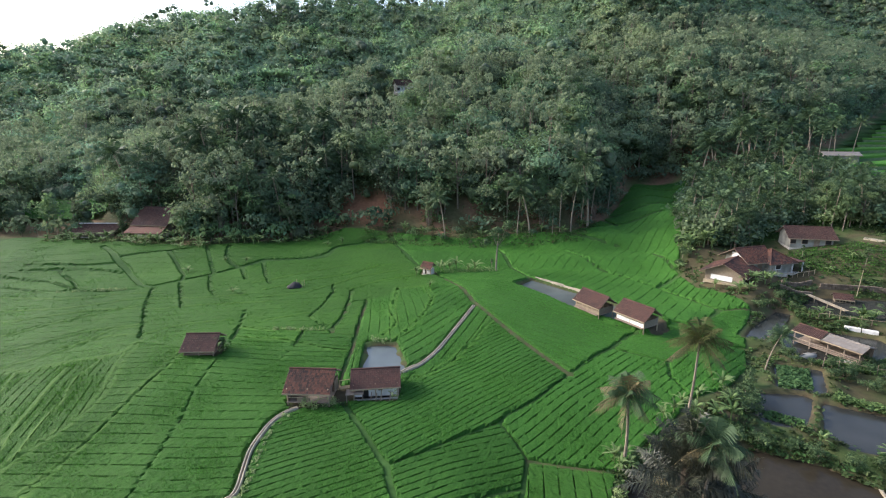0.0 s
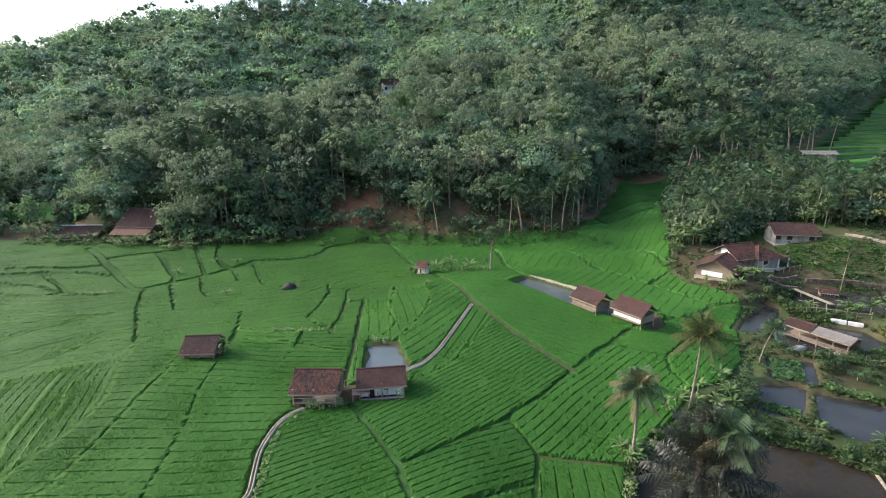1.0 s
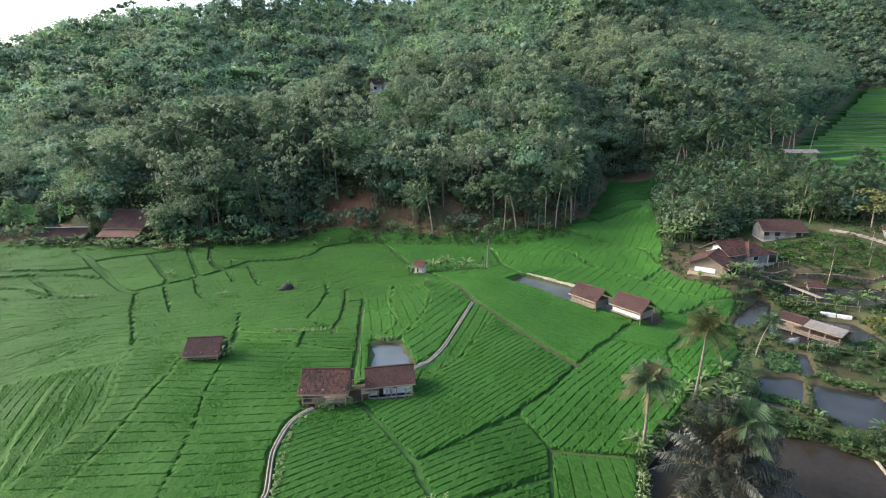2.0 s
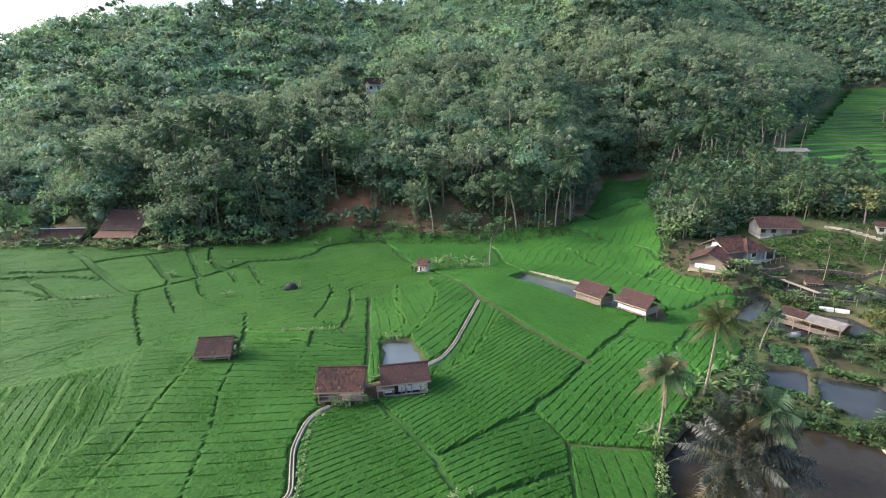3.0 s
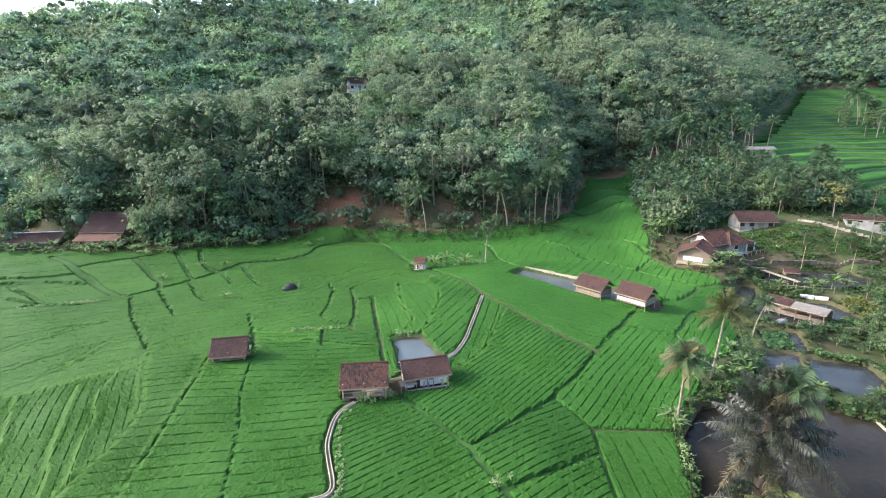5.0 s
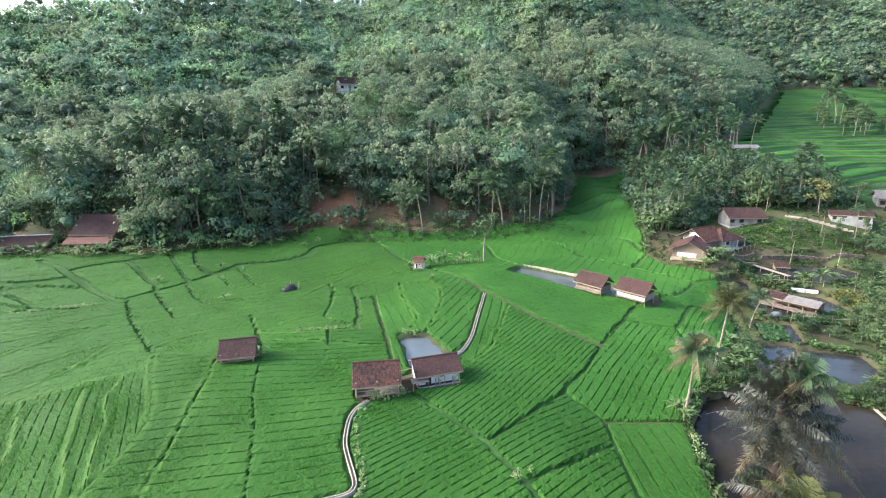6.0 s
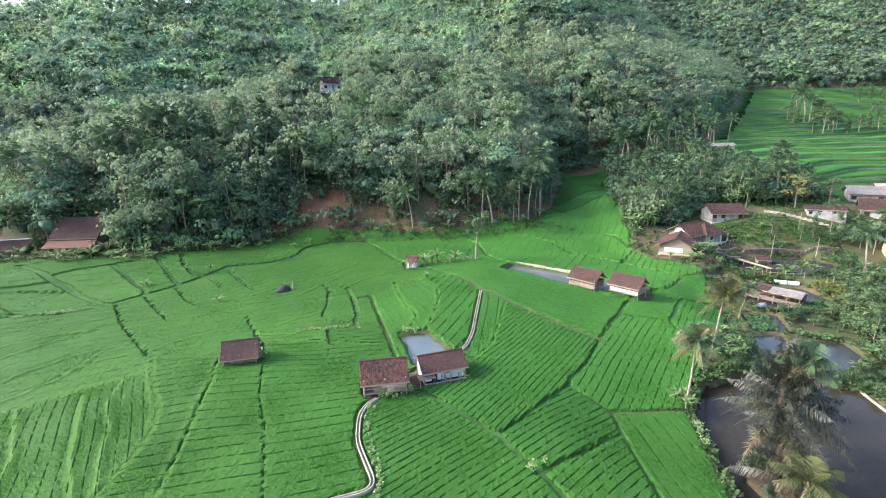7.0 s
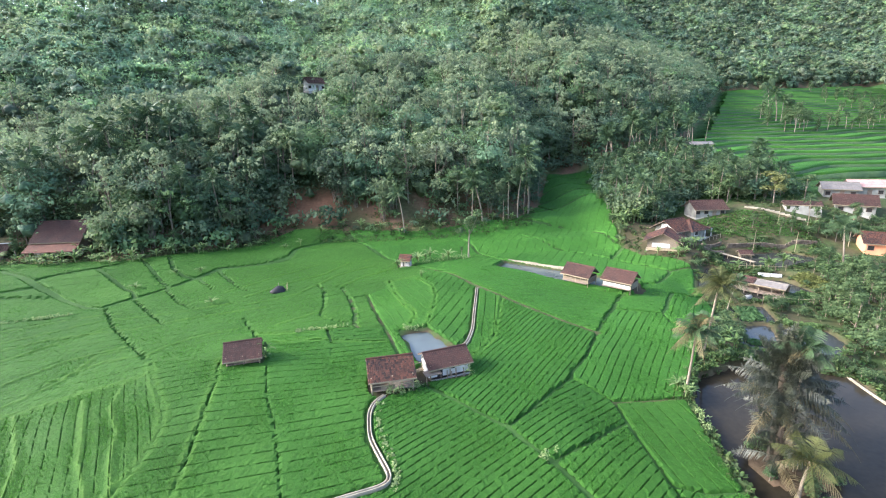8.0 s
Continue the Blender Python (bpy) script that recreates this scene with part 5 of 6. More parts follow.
def sugar_palm(r, fronds, length, tall, label):
    """A stout palm whose long stiff fronds rise from the top of a rough trunk and arch over."""
    t = tagged(new("sugar_palm"), label, "palm tree", "sugar palms")
    V, F = tube([(0, 0, -0.6), (0.05, 0, tall * 0.45), (0, 0.1, tall)], [0.34, 0.32, 0.26], 9)
    place("trunk", mesh_from("trunk", V, F), PALM_FIBRE, t)
    for i in range(fronds):
        s = i / (fronds - 1)
        f = frond_mesh(length * r.uniform(0.85, 1.1), radians(86 - 88 * s + r.uniform(-14, 14)), 0.5 + 0.4 * s + r.uniform(-0.1, 0.15), 66, 0.046, 0.75, r, 0.8, 1.1)
        m = Matrix.Translation((0, 0, tall - 3.2 * s)) @ Matrix.Rotation(i * 2.4 + r.uniform(-0.2, 0.2), 4, "Z")
        place("frond", mesh_from("frond", *turned(f, m)), PALM_DRY if s > 0.9 else PALM_DARK, t)
    return t


def banana(r, leaves=8, tall=2.2):
    t = tagged(new("banana_plant"), "banana plant with broad arching pale green leaves", "banana plant", "banana plants")
    V, F = tube([(0, 0, -0.3), (0.03, 0, tall * 0.5), (0, 0.04, tall)], [0.1, 0.08, 0.05], 7)
    place("stem", mesh_from("stem", V, F), BANANA, t)
    for i in range(leaves):
        a, rise, ln = i * 2.4 + r.uniform(-0.3, 0.3), radians(r.uniform(38, 86)), r.uniform(1.5, 2.5)
        s = np.linspace(0, 1, 8)
        x, z = ln * s * math.cos(rise) * 1.1, ln * (s * math.sin(rise) - 0.5 * s ** 2.4)
        w = 0.13 * np.sin(np.clip(s * 0.96 + 0.04, 0, 1) * math.pi) ** 0.55 * (s > 0.1) + 0.03
        v = np.concatenate([np.column_stack([x, side * w * r.uniform(0.8, 1.1, 8), z - abs(side) * 0.35 * w + 0.02 * r.normal(size=8)]) for side in (-1, 0, 1)])
        f = [(c * 8 + k, c * 8 + k + 1, (c + 1) * 8 + k + 1, (c + 1) * 8 + k) for c in (0, 1) for k in range(7)]
        place("leaf", mesh_from("leaf", *turned((v, np.array(f)), Matrix.Translation((0, 0, tall * r.uniform(0.6, 1.0))) @ Matrix.Rotation(a, 4, "Z"))), BANANA, t)
    return t


def tree_thing(kind, n, size, r, label):
    t = tagged(new("tree" if kind != "bush" else "shrub"), label, "tree" if kind != "bush" else "shrub", "trees" if kind != "bush" else "shrubs")
    leaves, wood, _, blobs = bamboo_plume(n, r) if kind == "bamboo" else broadleaf(kind, n, size, r)
    core = lumps(blobs, 6, r, 0.35 if kind == "sparse" else 0.46)
    place("crown", mesh_from("crown", *leaves), CROWN, t)
    place("inner_foliage", mesh_from("inner_foliage", *core), CROWN, t)
    place("trunk", mesh_from("trunk", *wood), BARK, t)
    return t


def put(proto, x, y, scale=1.0, turn=None, z=None, first=[]):
    """Stands a copy of a plant on the ground; the first copy is the plant itself."""
    m = pose(x, y, gz(x, y) if z is None else z, 0, 0, rng.uniform(0, 360) if turn is None else turn) @ Matrix.Diagonal((scale, scale, scale, 1))
    if proto in first:
        return copy_thing(proto, m)
    first.append(proto)
    proto.matrix_basis = m
    return proto


# ---- the wooded hill: far too many trees to count ----
CLEARINGS = ((-27, 115, 6.5, 4.5), (-75.5, 106, 8, 6), (-28, 168, 9.5, 25), (-89, 104, 7, 6), (-66, 118, 5, 4), (-76, 101, 9, 6), (-90, 101, 10, 6), (-111, 116, 15, 11))
TONES = np.array([(1.0, 1.0, 1.0), (0.82, 0.9, 0.88), (1.25, 1.15, 0.95), (1.1, 1.25, 0.9), (1.35, 1.22, 1.1), (0.75, 0.85, 0.82), (1.05, 1.1, 1.05), (1.25, 1.38, 0.95), (1.3, 1.25, 0.95), (0.92, 1.08, 1.0)])


def wooded(x, y):
    """How deep a place lies inside the wood, below 0 outside it."""
    u = y - foot(x)
    side = np.where(y > 120, x - (1.08 * y + 44), -1)
    u = np.maximum(u, side)
    for c in CLEARINGS:
        u = np.where(bump(x, y, *c) > 0.45, -1, u)
    return u


def in_view(x, y):
    return (x > -1.1 * y - 14) & (x < 1.42 * y + 10)


def canopy(name, x0, x1, y0, y1, gap, reach, tall, count, solid, sprays, size, test, spread=(0.72, 1.2), fill=0.48, pale=1.0):
    """One stretch of closed tree tops: every tree a few leafy masses, and leaf sprays all over them."""
    X, Y = np.meshgrid(np.arange(x0, x1, gap), np.arange(y0, y1, gap))
    px = (X + rng.uniform(-0.5, 0.5, X.shape) * gap).ravel()
    py = (Y + rng.uniform(-0.5, 0.5, X.shape) * gap).ravel()
    ok = in_view(px, py) & test(px, py)
    px, py = px[ok], py[ok]
    k = len(px)
    rad = reach * rng.uniform(0.65, 1.3, k)
    h = tall * rng.uniform(*spread, k)
    giant = rng.random(k) < 0.07
    h = np.where(giant, h * 1.35, h)
    ground = land(px, py)
    slim = rng.uniform(0.55, 1.15, k)
    tone = TONES[rng.integers(len(TONES), size=k)] * rng.uniform(0.62, 1.38, (k, 1)) * rng.uniform(0.96, 1.04, (k, 3))
    tone = tone * (0.88 + 0.24 * np.sin(px * 0.05 + 1.0) * np.sin(py * 0.06))[:, None]
    # haze and sun put into the tint: far woods paler, left slope too
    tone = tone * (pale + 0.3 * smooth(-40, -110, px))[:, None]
    cs, rs, ts = [], [], []
    for i in range(count):
        ang, q = rng.uniform(0, 6.28, k) + i * 2.4, rad * (0.0 if i == 0 else 1.0) * np.sqrt(rng.uniform(0.15, 0.75, k))
        low = i >= count - 2 and i > 0
        r = rad * rng.uniform(0.36, 0.72, k) * (1.25 if i == 0 else 1.0) * (1.25 if low else 1.0)
        z = ground + h - 0.5 * r - slim * q ** 2 / rad - rng.uniform(0, 0.9, k) - (h * rng.uniform(0.3, 0.5, k) if low else 0)
        cs.append(np.column_stack([px + q * np.cos(ang), py + q * np.sin(ang), z]))
        rs.append(np.column_stack([r, r, r * rng.uniform(0.55, 0.95, k) * (1.5 if low else 1.0)]))
        ts.append(tone * rng.uniform(0.92, 1.08, (k, 1)))
    c, r, t = np.concatenate(cs), np.concatenate(rs), np.concatenate(ts)
    n = len(c)
    bm = bmesh.new()
    bmesh.ops.create_icosphere(bm, subdivisions=solid, radius=1.0)
    unit = np.array([v.co[:] for v in bm.verts])
    tri = np.array([[v.index for v in f.verts] for f in bm.faces])
    bm.free()
    m = len(unit)
    V = c[:, None, :] + unit[None] * r[:, None, :] * fill * rng.uniform(0.5, 1.3, (n, m, 1))
    F = (tri[None] + (np.arange(n) * m)[:, None, None]).reshape(-1, 3)
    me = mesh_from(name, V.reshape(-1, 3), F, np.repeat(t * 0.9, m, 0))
    me.shade_smooth()
    tagged(place(name, me, WOODS), "closed crowns of dense mixed tropical woodland", "forest", kind="stuff")
    w = r[:, 0] ** 2
    pick = rng.choice(n, sprays, p=w / w.sum())
    d = rng.normal(0, 1, (sprays, 3))
    d[:, 2] = np.where(rng.random(sprays) < 0.8, np.abs(d[:, 2]), d[:, 2])
    d /= np.linalg.norm(d, axis=1)[:, None]
    p = c[pick] + d * r[pick] * (0.92 + 0.26 * rng.normal(0, 1, sprays))[:, None]
    v, fc = leaf_quads(p, d * 0.9 + np.array([[0, 0, 0.2]]), size, rng, 0.2, 0.32)
    v, fc = v.reshape(-1, 4, 3)[:, [0, 1, 2]].reshape(-1, 3), np.arange(3 * sprays).reshape(-1, 3)
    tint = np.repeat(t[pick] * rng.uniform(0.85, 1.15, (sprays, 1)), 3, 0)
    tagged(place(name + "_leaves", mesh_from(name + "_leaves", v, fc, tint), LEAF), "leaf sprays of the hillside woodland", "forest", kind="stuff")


def build_forest():
    def close(x, y):
        return (y - foot(x) < 75) & (x < 140) & (y < 238)

    canopy("forest_near", -190, 142, 104, 240, 5.8, 5.0, 11.0, 8, 1, 480000, 0.46, lambda x, y: (wooded(x, y) > 4) & close(x, y))
    def distant(x, y):
        return (wooded(x, y) > 2) & ~close(x, y) & (y < foot(x) + np.interp(x, [-140, -60, 20, 70, 120, 170, 260, 760], [205, 335, 350, 205, 235, 270, 290, 275])) & (x < 1.3 * y) & (x > 4 - 1.2 * y)

    # the closing 1.25 pales these crowns in place of distance haze
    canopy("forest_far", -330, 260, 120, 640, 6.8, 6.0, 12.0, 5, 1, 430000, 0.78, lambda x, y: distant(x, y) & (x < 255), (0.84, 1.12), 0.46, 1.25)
    canopy("forest_distant", 255, 760, 180, 640, 7.2, 6.2, 12.0, 4, 1, 170000, 1.1, lambda x, y: distant(x, y) & (x >= 255), (0.84, 1.12), 0.6, 1.0)
    # the trees of the wood's edge, with their stems, and the undergrowth
    kinds = ["round", "tall", "umbrella", "bamboo", "bamboo", "sparse", "round", "bamboo"]
    protos = [bamboo_plume(400, rng) if k == "bamboo" else broadleaf(k, 300, 0.27, rng) for k in kinds]
    bushes = [broadleaf("bush", 70, 0.26, rng) for _ in range(4)]
    leaves, stems = [], []

    def stand(proto, px, py, sc, tone, stem):
        a = rng.uniform(0, 6.28)
        m = np.array([[math.cos(a), -math.sin(a), 0], [math.sin(a), math.cos(a), 0], [0, 0, 1]]) * sc
        base = np.array([px, py, float(land(np.array(px), np.array(py)))])
        leaves.append((proto[0][0] @ m.T + base, proto[0][1], tone))
        if stem:
            stems.append((proto[1][0] @ m.T + base, proto[1][1]))

    for gap, lo, hi, what in ((4.2, 1.0, 9.0, "tree"), (2.6, 0.0, 6.0, "bush"), (8.0, 4.0, 80.0, "pale")):
        for y in np.arange(96, 350, gap):
            for x in np.arange(-190, 430, gap):
                px, py = x + rng.uniform(-0.5, 0.5) * gap, y + rng.uniform(-0.5, 0.5) * gap
                if not in_view(px, py) or not lo <= float(wooded(np.array(px), np.array(py))) < hi:
                    continue
                if what == "tree":
                    k = int(rng.integers(len(kinds)))
                    stand(protos[k], px, py, rng.uniform(0.75, 1.2), TONES[int(rng.integers(10))] * rng.uniform(0.62, 1.0), rng.random() < 0.45)
                elif what == "bush":
                    if -26 < px < 30 and rng.random() < 0.65:
                        continue
                    stand(bushes[int(rng.integers(4))], px, py, rng.uniform(1.0, 2.3), TONES[int(rng.integers(10))] * rng.uniform(0.7, 1.2), False)
                else:
                    stand(protos[5], px, py, rng.uniform(1.15, 1.5), np.array([1.6, 1.4, 1.3]), True)
    V, F = join([(v, f) for v, f, _ in leaves])
    tint = np.concatenate([np.tile(t, (len(v), 1)) for v, _, t in leaves])
    tagged(place("forest_edge", mesh_from("forest_edge", V, F, tint), LEAF), "leafy trees and undergrowth along the wood's edge", "forest", kind="stuff")
    tagged(place("forest_trunks", mesh_from("forest_trunks", *join(stems)), BARK), "thin pale trunks and limbs along the wood's edge", "tree trunks", kind="stuff")


build_forest()
house(-29.3, 181.5, gz(-29.3, 180.0), 30, 7.0, 3.2, 2.6, 2.2, "white-gabled house with red-brown roof high in the wood", WHITE, TILE_OLD, WINDOWS)


# ---- palms, bananas and trees that stand apart ----
def scatter(n, outline, gap, avoid=()):
    got = []
    xs, ys = [p[0] for p in outline], [p[1] for p in outline]
    for _ in range(n * 60):
        x, y = rng.uniform(min(xs), max(xs)), rng.uniform(min(ys), max(ys))
        if inside(np.array(x), np.array(y), outline) and all(math.hypot(x - a, y - b) > gap for a, b in got) and all(math.hypot(x - a, y - b) > c for a, b, c in avoid):
            got.append((x, y))
            if len(got) == n:
                break
    return got


PALMS = [coconut(h, b, rng, length=ln) for h, b, ln in ((9.5, 1.2, 3.9), (11.0, -0.8, 4.1), (8.0, 1.8, 3.8), (12.5, 0.6, 4.0))]
TREES = [tree_thing(k, n, s, rng, lab) for k, n, s, lab in (("round", 1100, 0.2, "leafy green village tree with a rounded crown"), ("tall", 800, 0.21, "tall narrow leafy tree at the wood's edge"), ("umbrella", 700, 0.22, "spreading tree with layered flat crown"), ("sparse", 380, 0.24, "thin pale tree with sparse leaves"), ("bamboo", 500, 0.36, "arching feathery bamboo clump"))]
SHRUBS = [tree_thing("bush", 430, 0.135, rng, "low green shrub on an earth bank") for _ in range(2)]
BANANAS = [banana(rng, 13, 1.3), banana(rng, 12, 1.0), banana(rng, 15, 1.7)]
near_palm = coconut(7.7, 1.3, rng, near=True, fronds=26, length=3.1, leaf_mat=PALM_DRY, label="coconut palm with a ragged yellowing crown beside the paddy")
near_palm.matrix_basis = pose(16.9, 37.2, gz(16.9, 37.2), 0, 0, -107)
second_palm = coconut(8.8, 1.6, rng, near=True, fronds=26, length=3.6, green=PALM_OLIVE, label="coconut palm with dark green drooping fronds beside pond")
second_palm.matrix_basis = pose(24.6, 44.5, gz(24.6, 44.5), 0, 0, -100)
for px, py, ln, n, tall, what in ((17.7, 27.4, 5.3, 50, 9.0, "tall sugar palm with long dark grey-green fronds over the pond"), (20.6, 28.6, 5.0, 34, 7.4, "sugar palm with dark glossy fronds leaning over the pond"), (16.6, 25.8, 4.6, 20, 4.6, "low sugar palm with browning fronds at the pond's edge")):
    palm = sugar_palm(rng, n, ln, tall, what)
    palm.matrix_basis = pose(px, py, gz(px, py) if gz(px, py) > -2.0 else -2.1, 0, 0, 40 * px)
low_palm = coconut(4.4, 0.3, rng, near=True, fronds=17, length=3.6, green=PALM_OLIVE, label="young coconut palm with arching yellow-green fronds on the pond bank")
low_palm.matrix_basis = pose(16.3, 23.2, gz(16.3, 23.2), 0, 0, 20)
bright_palm = coconut(10.6, 0.4, rng, near=True, fronds=17, length=2.8, label="young coconut palm with fresh upright green fronds")
bright_palm.matrix_basis = pose(18.6, 26.6, max(gz(18.6, 26.6), -2.1), 0, 0, 70)
PALM_HEIGHTS = (9.5, 11.0, 8.0, 12.5)
for i, (x, y, high) in enumerate([(-5.6, 104.0, 9.5), (10.2, 105.0, 9.0), (13.0, 105.5, 10.5), (19.6, 106.5, 9.5), (22.0, 107.0, 10.5), (24.8, 110.5, 9.5), (26.4, 112.0, 11.0), (17.8, 105.0, 7.5), (28.0, 116.0, 10.0), (33.5, 124.0, 10.5)]):
    put(PALMS[i % 4], x, y, high / PALM_HEIGHTS[i % 4])


def thicket(spots, name, label):
    """Low bushes too many to count, joined."""
    kinds = [broadleaf("bush", 170, 0.2, rng) for _ in range(5)]
    pieces, tones = [], []
    for i, (x, y, s) in enumerate(spots):
        v, f = kinds[i % 5][0]
        a = rng.uniform(0, 6.28)
        m = np.array([[math.cos(a), -math.sin(a), 0], [math.sin(a), math.cos(a), 0], [0, 0, 1]]) * s
        pieces.append((v @ m.T + np.array([x, y, gz(x, y)]), f))
        tones.append(np.tile(TONES[int(rng.integers(10))] * rng.uniform(0.6, 1.15), (len(v), 1)))
    V, F = join(pieces)
    tagged(place(name, mesh_from(name, V, F, np.concatenate(tones)), LEAF), label, "undergrowth", kind="stuff")


BARN_VIEW = [(100, 146, 7.5), (94, 137, 6.5), (88, 128, 5), (82, 120, 3.5)]
VILLAGE = [(65.0, 96.8, 6.5), (50.6, 86.6, 6.0), (44.6, 82.4, 5.5), (104, 100, 7.5), (97, 91, 7), (86.5, 74.4, 5.5), (83.5, 90, 5), (77, 90, 3)]
grove = [(44, 98), (52, 94), (60, 104), (80, 98), (92, 101), (97, 118), (96, 146), (78, 150), (60, 144), (50, 120)]
for i, (x, y) in enumerate(scatter(50, grove, 3.0, VILLAGE + BARN_VIEW)):
    put(PALMS[i % 4], x, y, rng.uniform(0.95, 1.3) * (0.72 if y < 138 else 1.0))
for i, (x, y) in enumerate(scatter(112, grove, 2.7, VILLAGE + BARN_VIEW[:2])):
    put(TREES[(0, 3, 1, 2, 0, 4)[i % 6]], x, y, rng.uniform(0.55, 0.9))
for i, (x, y) in enumerate([(93.0, 158.0), (96.5, 157.0), (99.0, 159.5), (103.0, 158.0), (105.5, 159.0), (110.0, 158.5)]):
    put(PALMS[i % 4], x, y, 1.05 + 0.06 * (i % 3))
thicket([(x, y, rng.uniform(1.4, 2.4)) for x, y in scatter(150, grove, 2.1, VILLAGE)], "undergrowth", "dense low bushes under the village palms")
for i, (x, y) in enumerate(scatter(34, [(-95, 108), (-40, 108), (-28, 122), (-50, 136), (-95, 130)], 5.0, [(-75.5, 106, 9), (-89, 104, 8)])):
    put(PALMS[i % 4], x, y, rng.uniform(1.2, 1.55))
for i, (x, y) in enumerate(scatter(16, [(-110, 103), (-62, 100), (-40, 104), (-40, 107), (-62, 104), (-100, 108)], 3.0, [(-76.5, 104, 7), (-91, 103, 7)])):
    put(TREES[i % 5], x, y, rng.uniform(0.45, 0.8))
for i, x in enumerate(np.arange(-98.0, -34.0, 1.0)):
    if rng.random() < 0.7:
        put(BANANAS[i % 3], x + rng.uniform(-1.0, 1.0), float(foot(x)) - rng.uniform(0.5, 5.5), rng.uniform(0.7, 1.25))
for i, (x, y) in enumerate([(43.6, 76.6), (45.4, 77.2), (46.8, 78.4), (41.2, 79.4), (42.4, 93.2), (43.6, 95.0), (45.0, 96.4), (41.8, 95.4), (46.4, 94.2), (54.4, 74.0), (57.6, 71.2), (63.0, 70.6), (60.4, 72.4), (68.0, 78.0), (24.6, 46.0), (26.6, 47.2), (30.4, 50.6), (29.4, 46.4), (31.6, 47.6), (27.4, 44.8), (36.0, 43.2), (40.4, 41.0),
                           (-38.6, 73.6), (-49.2, 89.6), (-45.2, 90.6), (-54.0, 84.4), (-26.2, 50.2), (0.6, 88.0), (-31.0, 99.5), (-28.0, 100.6), (-5.2, 77.2), (62.0, 86.0), (67.0, 88.4), (58.6, 86.8)]):
    put(BANANAS[i % 3], x, y, rng.uniform(0.6, 0.95))
for i, (x, y) in enumerate([(-4.6, 87.4), (-4.2, 89.4), (-3.0, 88.2), (-1.8, 89.8), (1.8, 89.4), (-8.8, 84.6), (-85.0, 100.5), (-82.0, 101.5), (-79.0, 100.6), (-76.4, 101.6), (-73.6, 100.8), (-71.0, 101.8), (-68.5, 101.0), (-93.0, 100.5), (-90.0, 101.2), (-66.0, 102.0)]):
    put(BANANAS[i % 3], x, y, rng.uniform(0.95, 1.3))
hut_tree = tree_thing("sparse", 900, 0.21, rng, "thin pale tree with a loose crown beside the field pond")
hut_tree.matrix_basis = pose(5.8, 88.8, gz(5.8, 88.8), 0, 0, 60) @ Matrix.Diagonal((1.1, 1.1, 0.85, 1))
for i, (x, y) in enumerate(scatter(16, [(29.5, 46.5), (33.5, 46.0), (36.0, 52.0), (34.5, 53.5), (31.5, 50.5)], 1.1)):
    if not any(inside(np.array(x), np.array(y), p) for p, _ in PONDS):
        put(SHRUBS[i % 2], x, y, rng.uniform(0.6, 1.0))
put(PALMS[2], 38.0, 56.8, 0.45)
for i, (x, y, s) in enumerate([(5.0, 91.5, 0.35), (51.0, 97.0, 0.8), (54.5, 99.5, 0.95), (57.5, 103.0, 1.0), (72.0, 99.5, 0.9), (76.0, 101.0, 1.0), (70.6, 103.0, 1.1), (60.2, 90.5, 0.4), (68.0, 86.6, 0.4), (72.0, 83.6, 0.45), (75.2, 84.0, 0.55), (90.5, 84.0, 0.7), (92.0, 98.0, 0.9)]):
    put(TREES[(3, 0, 0, 1, 0, 2, 0)[i % 7]], x, y, s)
front = scatter(90, [(44, 98), (52, 96), (60, 102), (80, 100), (92, 102), (92, 109), (60, 111), (46, 105)], 1.7, VILLAGE)
thicket([(x, y, rng.uniform(1.2, 2.0)) for i, (x, y) in enumerate(front) if i % 4], "undergrowth", "dense low bushes behind the village houses")
for i, (x, y) in enumerate(front[::4]):
    put(BANANAS[i % 3], x, y, rng.uniform(1.2, 1.6))
for i in range(26):
    f = i / 25
    put(SHRUBS[i % 2] if i % 3 else BANANAS[i % 3], 39.6 + 14.0 * f + rng.uniform(-0.9, 1.4), 89.0 + 43.0 * f + rng.uniform(-0.8, 0.8), rng.uniform(0.6, 1.3))
for i, (x, y) in enumerate(((16.0, 25.6), (17.6, 24.0), (18.6, 26.0), (20.4, 26.6), (17.0, 28.6), (19.4, 29.2), (20.8, 24.6), (18.4, 22.6))):
    put(SHRUBS[i % 2], x, y, rng.uniform(0.6, 0.9))
edge = [(x, float(foot(x)) - rng.uniform(0.0, 4.0)) for x in np.arange(-24.0, 27.0, 1.1)]
thicket([(x, y, rng.uniform(0.35, 0.8)) for i, (x, y) in enumerate(edge) if i % 3 == 1], "undergrowth", "bushes along the foot of the wood")
for i, (x, y) in enumerate(edge[::4]):
    put(BANANAS[i % 3], x, y, rng.uniform(0.8, 1.3))
for i, (x, y) in enumerate(scatter(14, [(46, 98), (53, 96), (60, 101), (78, 99), (92, 102), (90, 107), (60, 108)], 3.0, VILLAGE)):
    put(PALMS[i % 4], x, y, rng.uniform(0.6, 0.8))
yellow_tree = tree_thing("round", 700, 0.28, rng, "rounded tree with yellowish autumn-toned leaves beside the path")
yellow_tree.matrix_basis = pose(81.0, 95.5, gz(81.0, 95.5), 0, 0, 10) @ Matrix.Diagonal((1.0, 1.0, 0.8, 1))
for ob in yellow_tree.children:
    if ob.name.startswith(("crown", "inner")):
        ob.data.materials[0] = YELLOW_LEAF
bank = [(46.0, 42.0), (52.0, 42.0), (64.0, 52.0), (78.0, 62.0), (88.0, 70.0), (80.0, 70.5), (70.0, 69.5), (61.5, 66.0), (60.0, 59.5), (52.5, 54.5)]
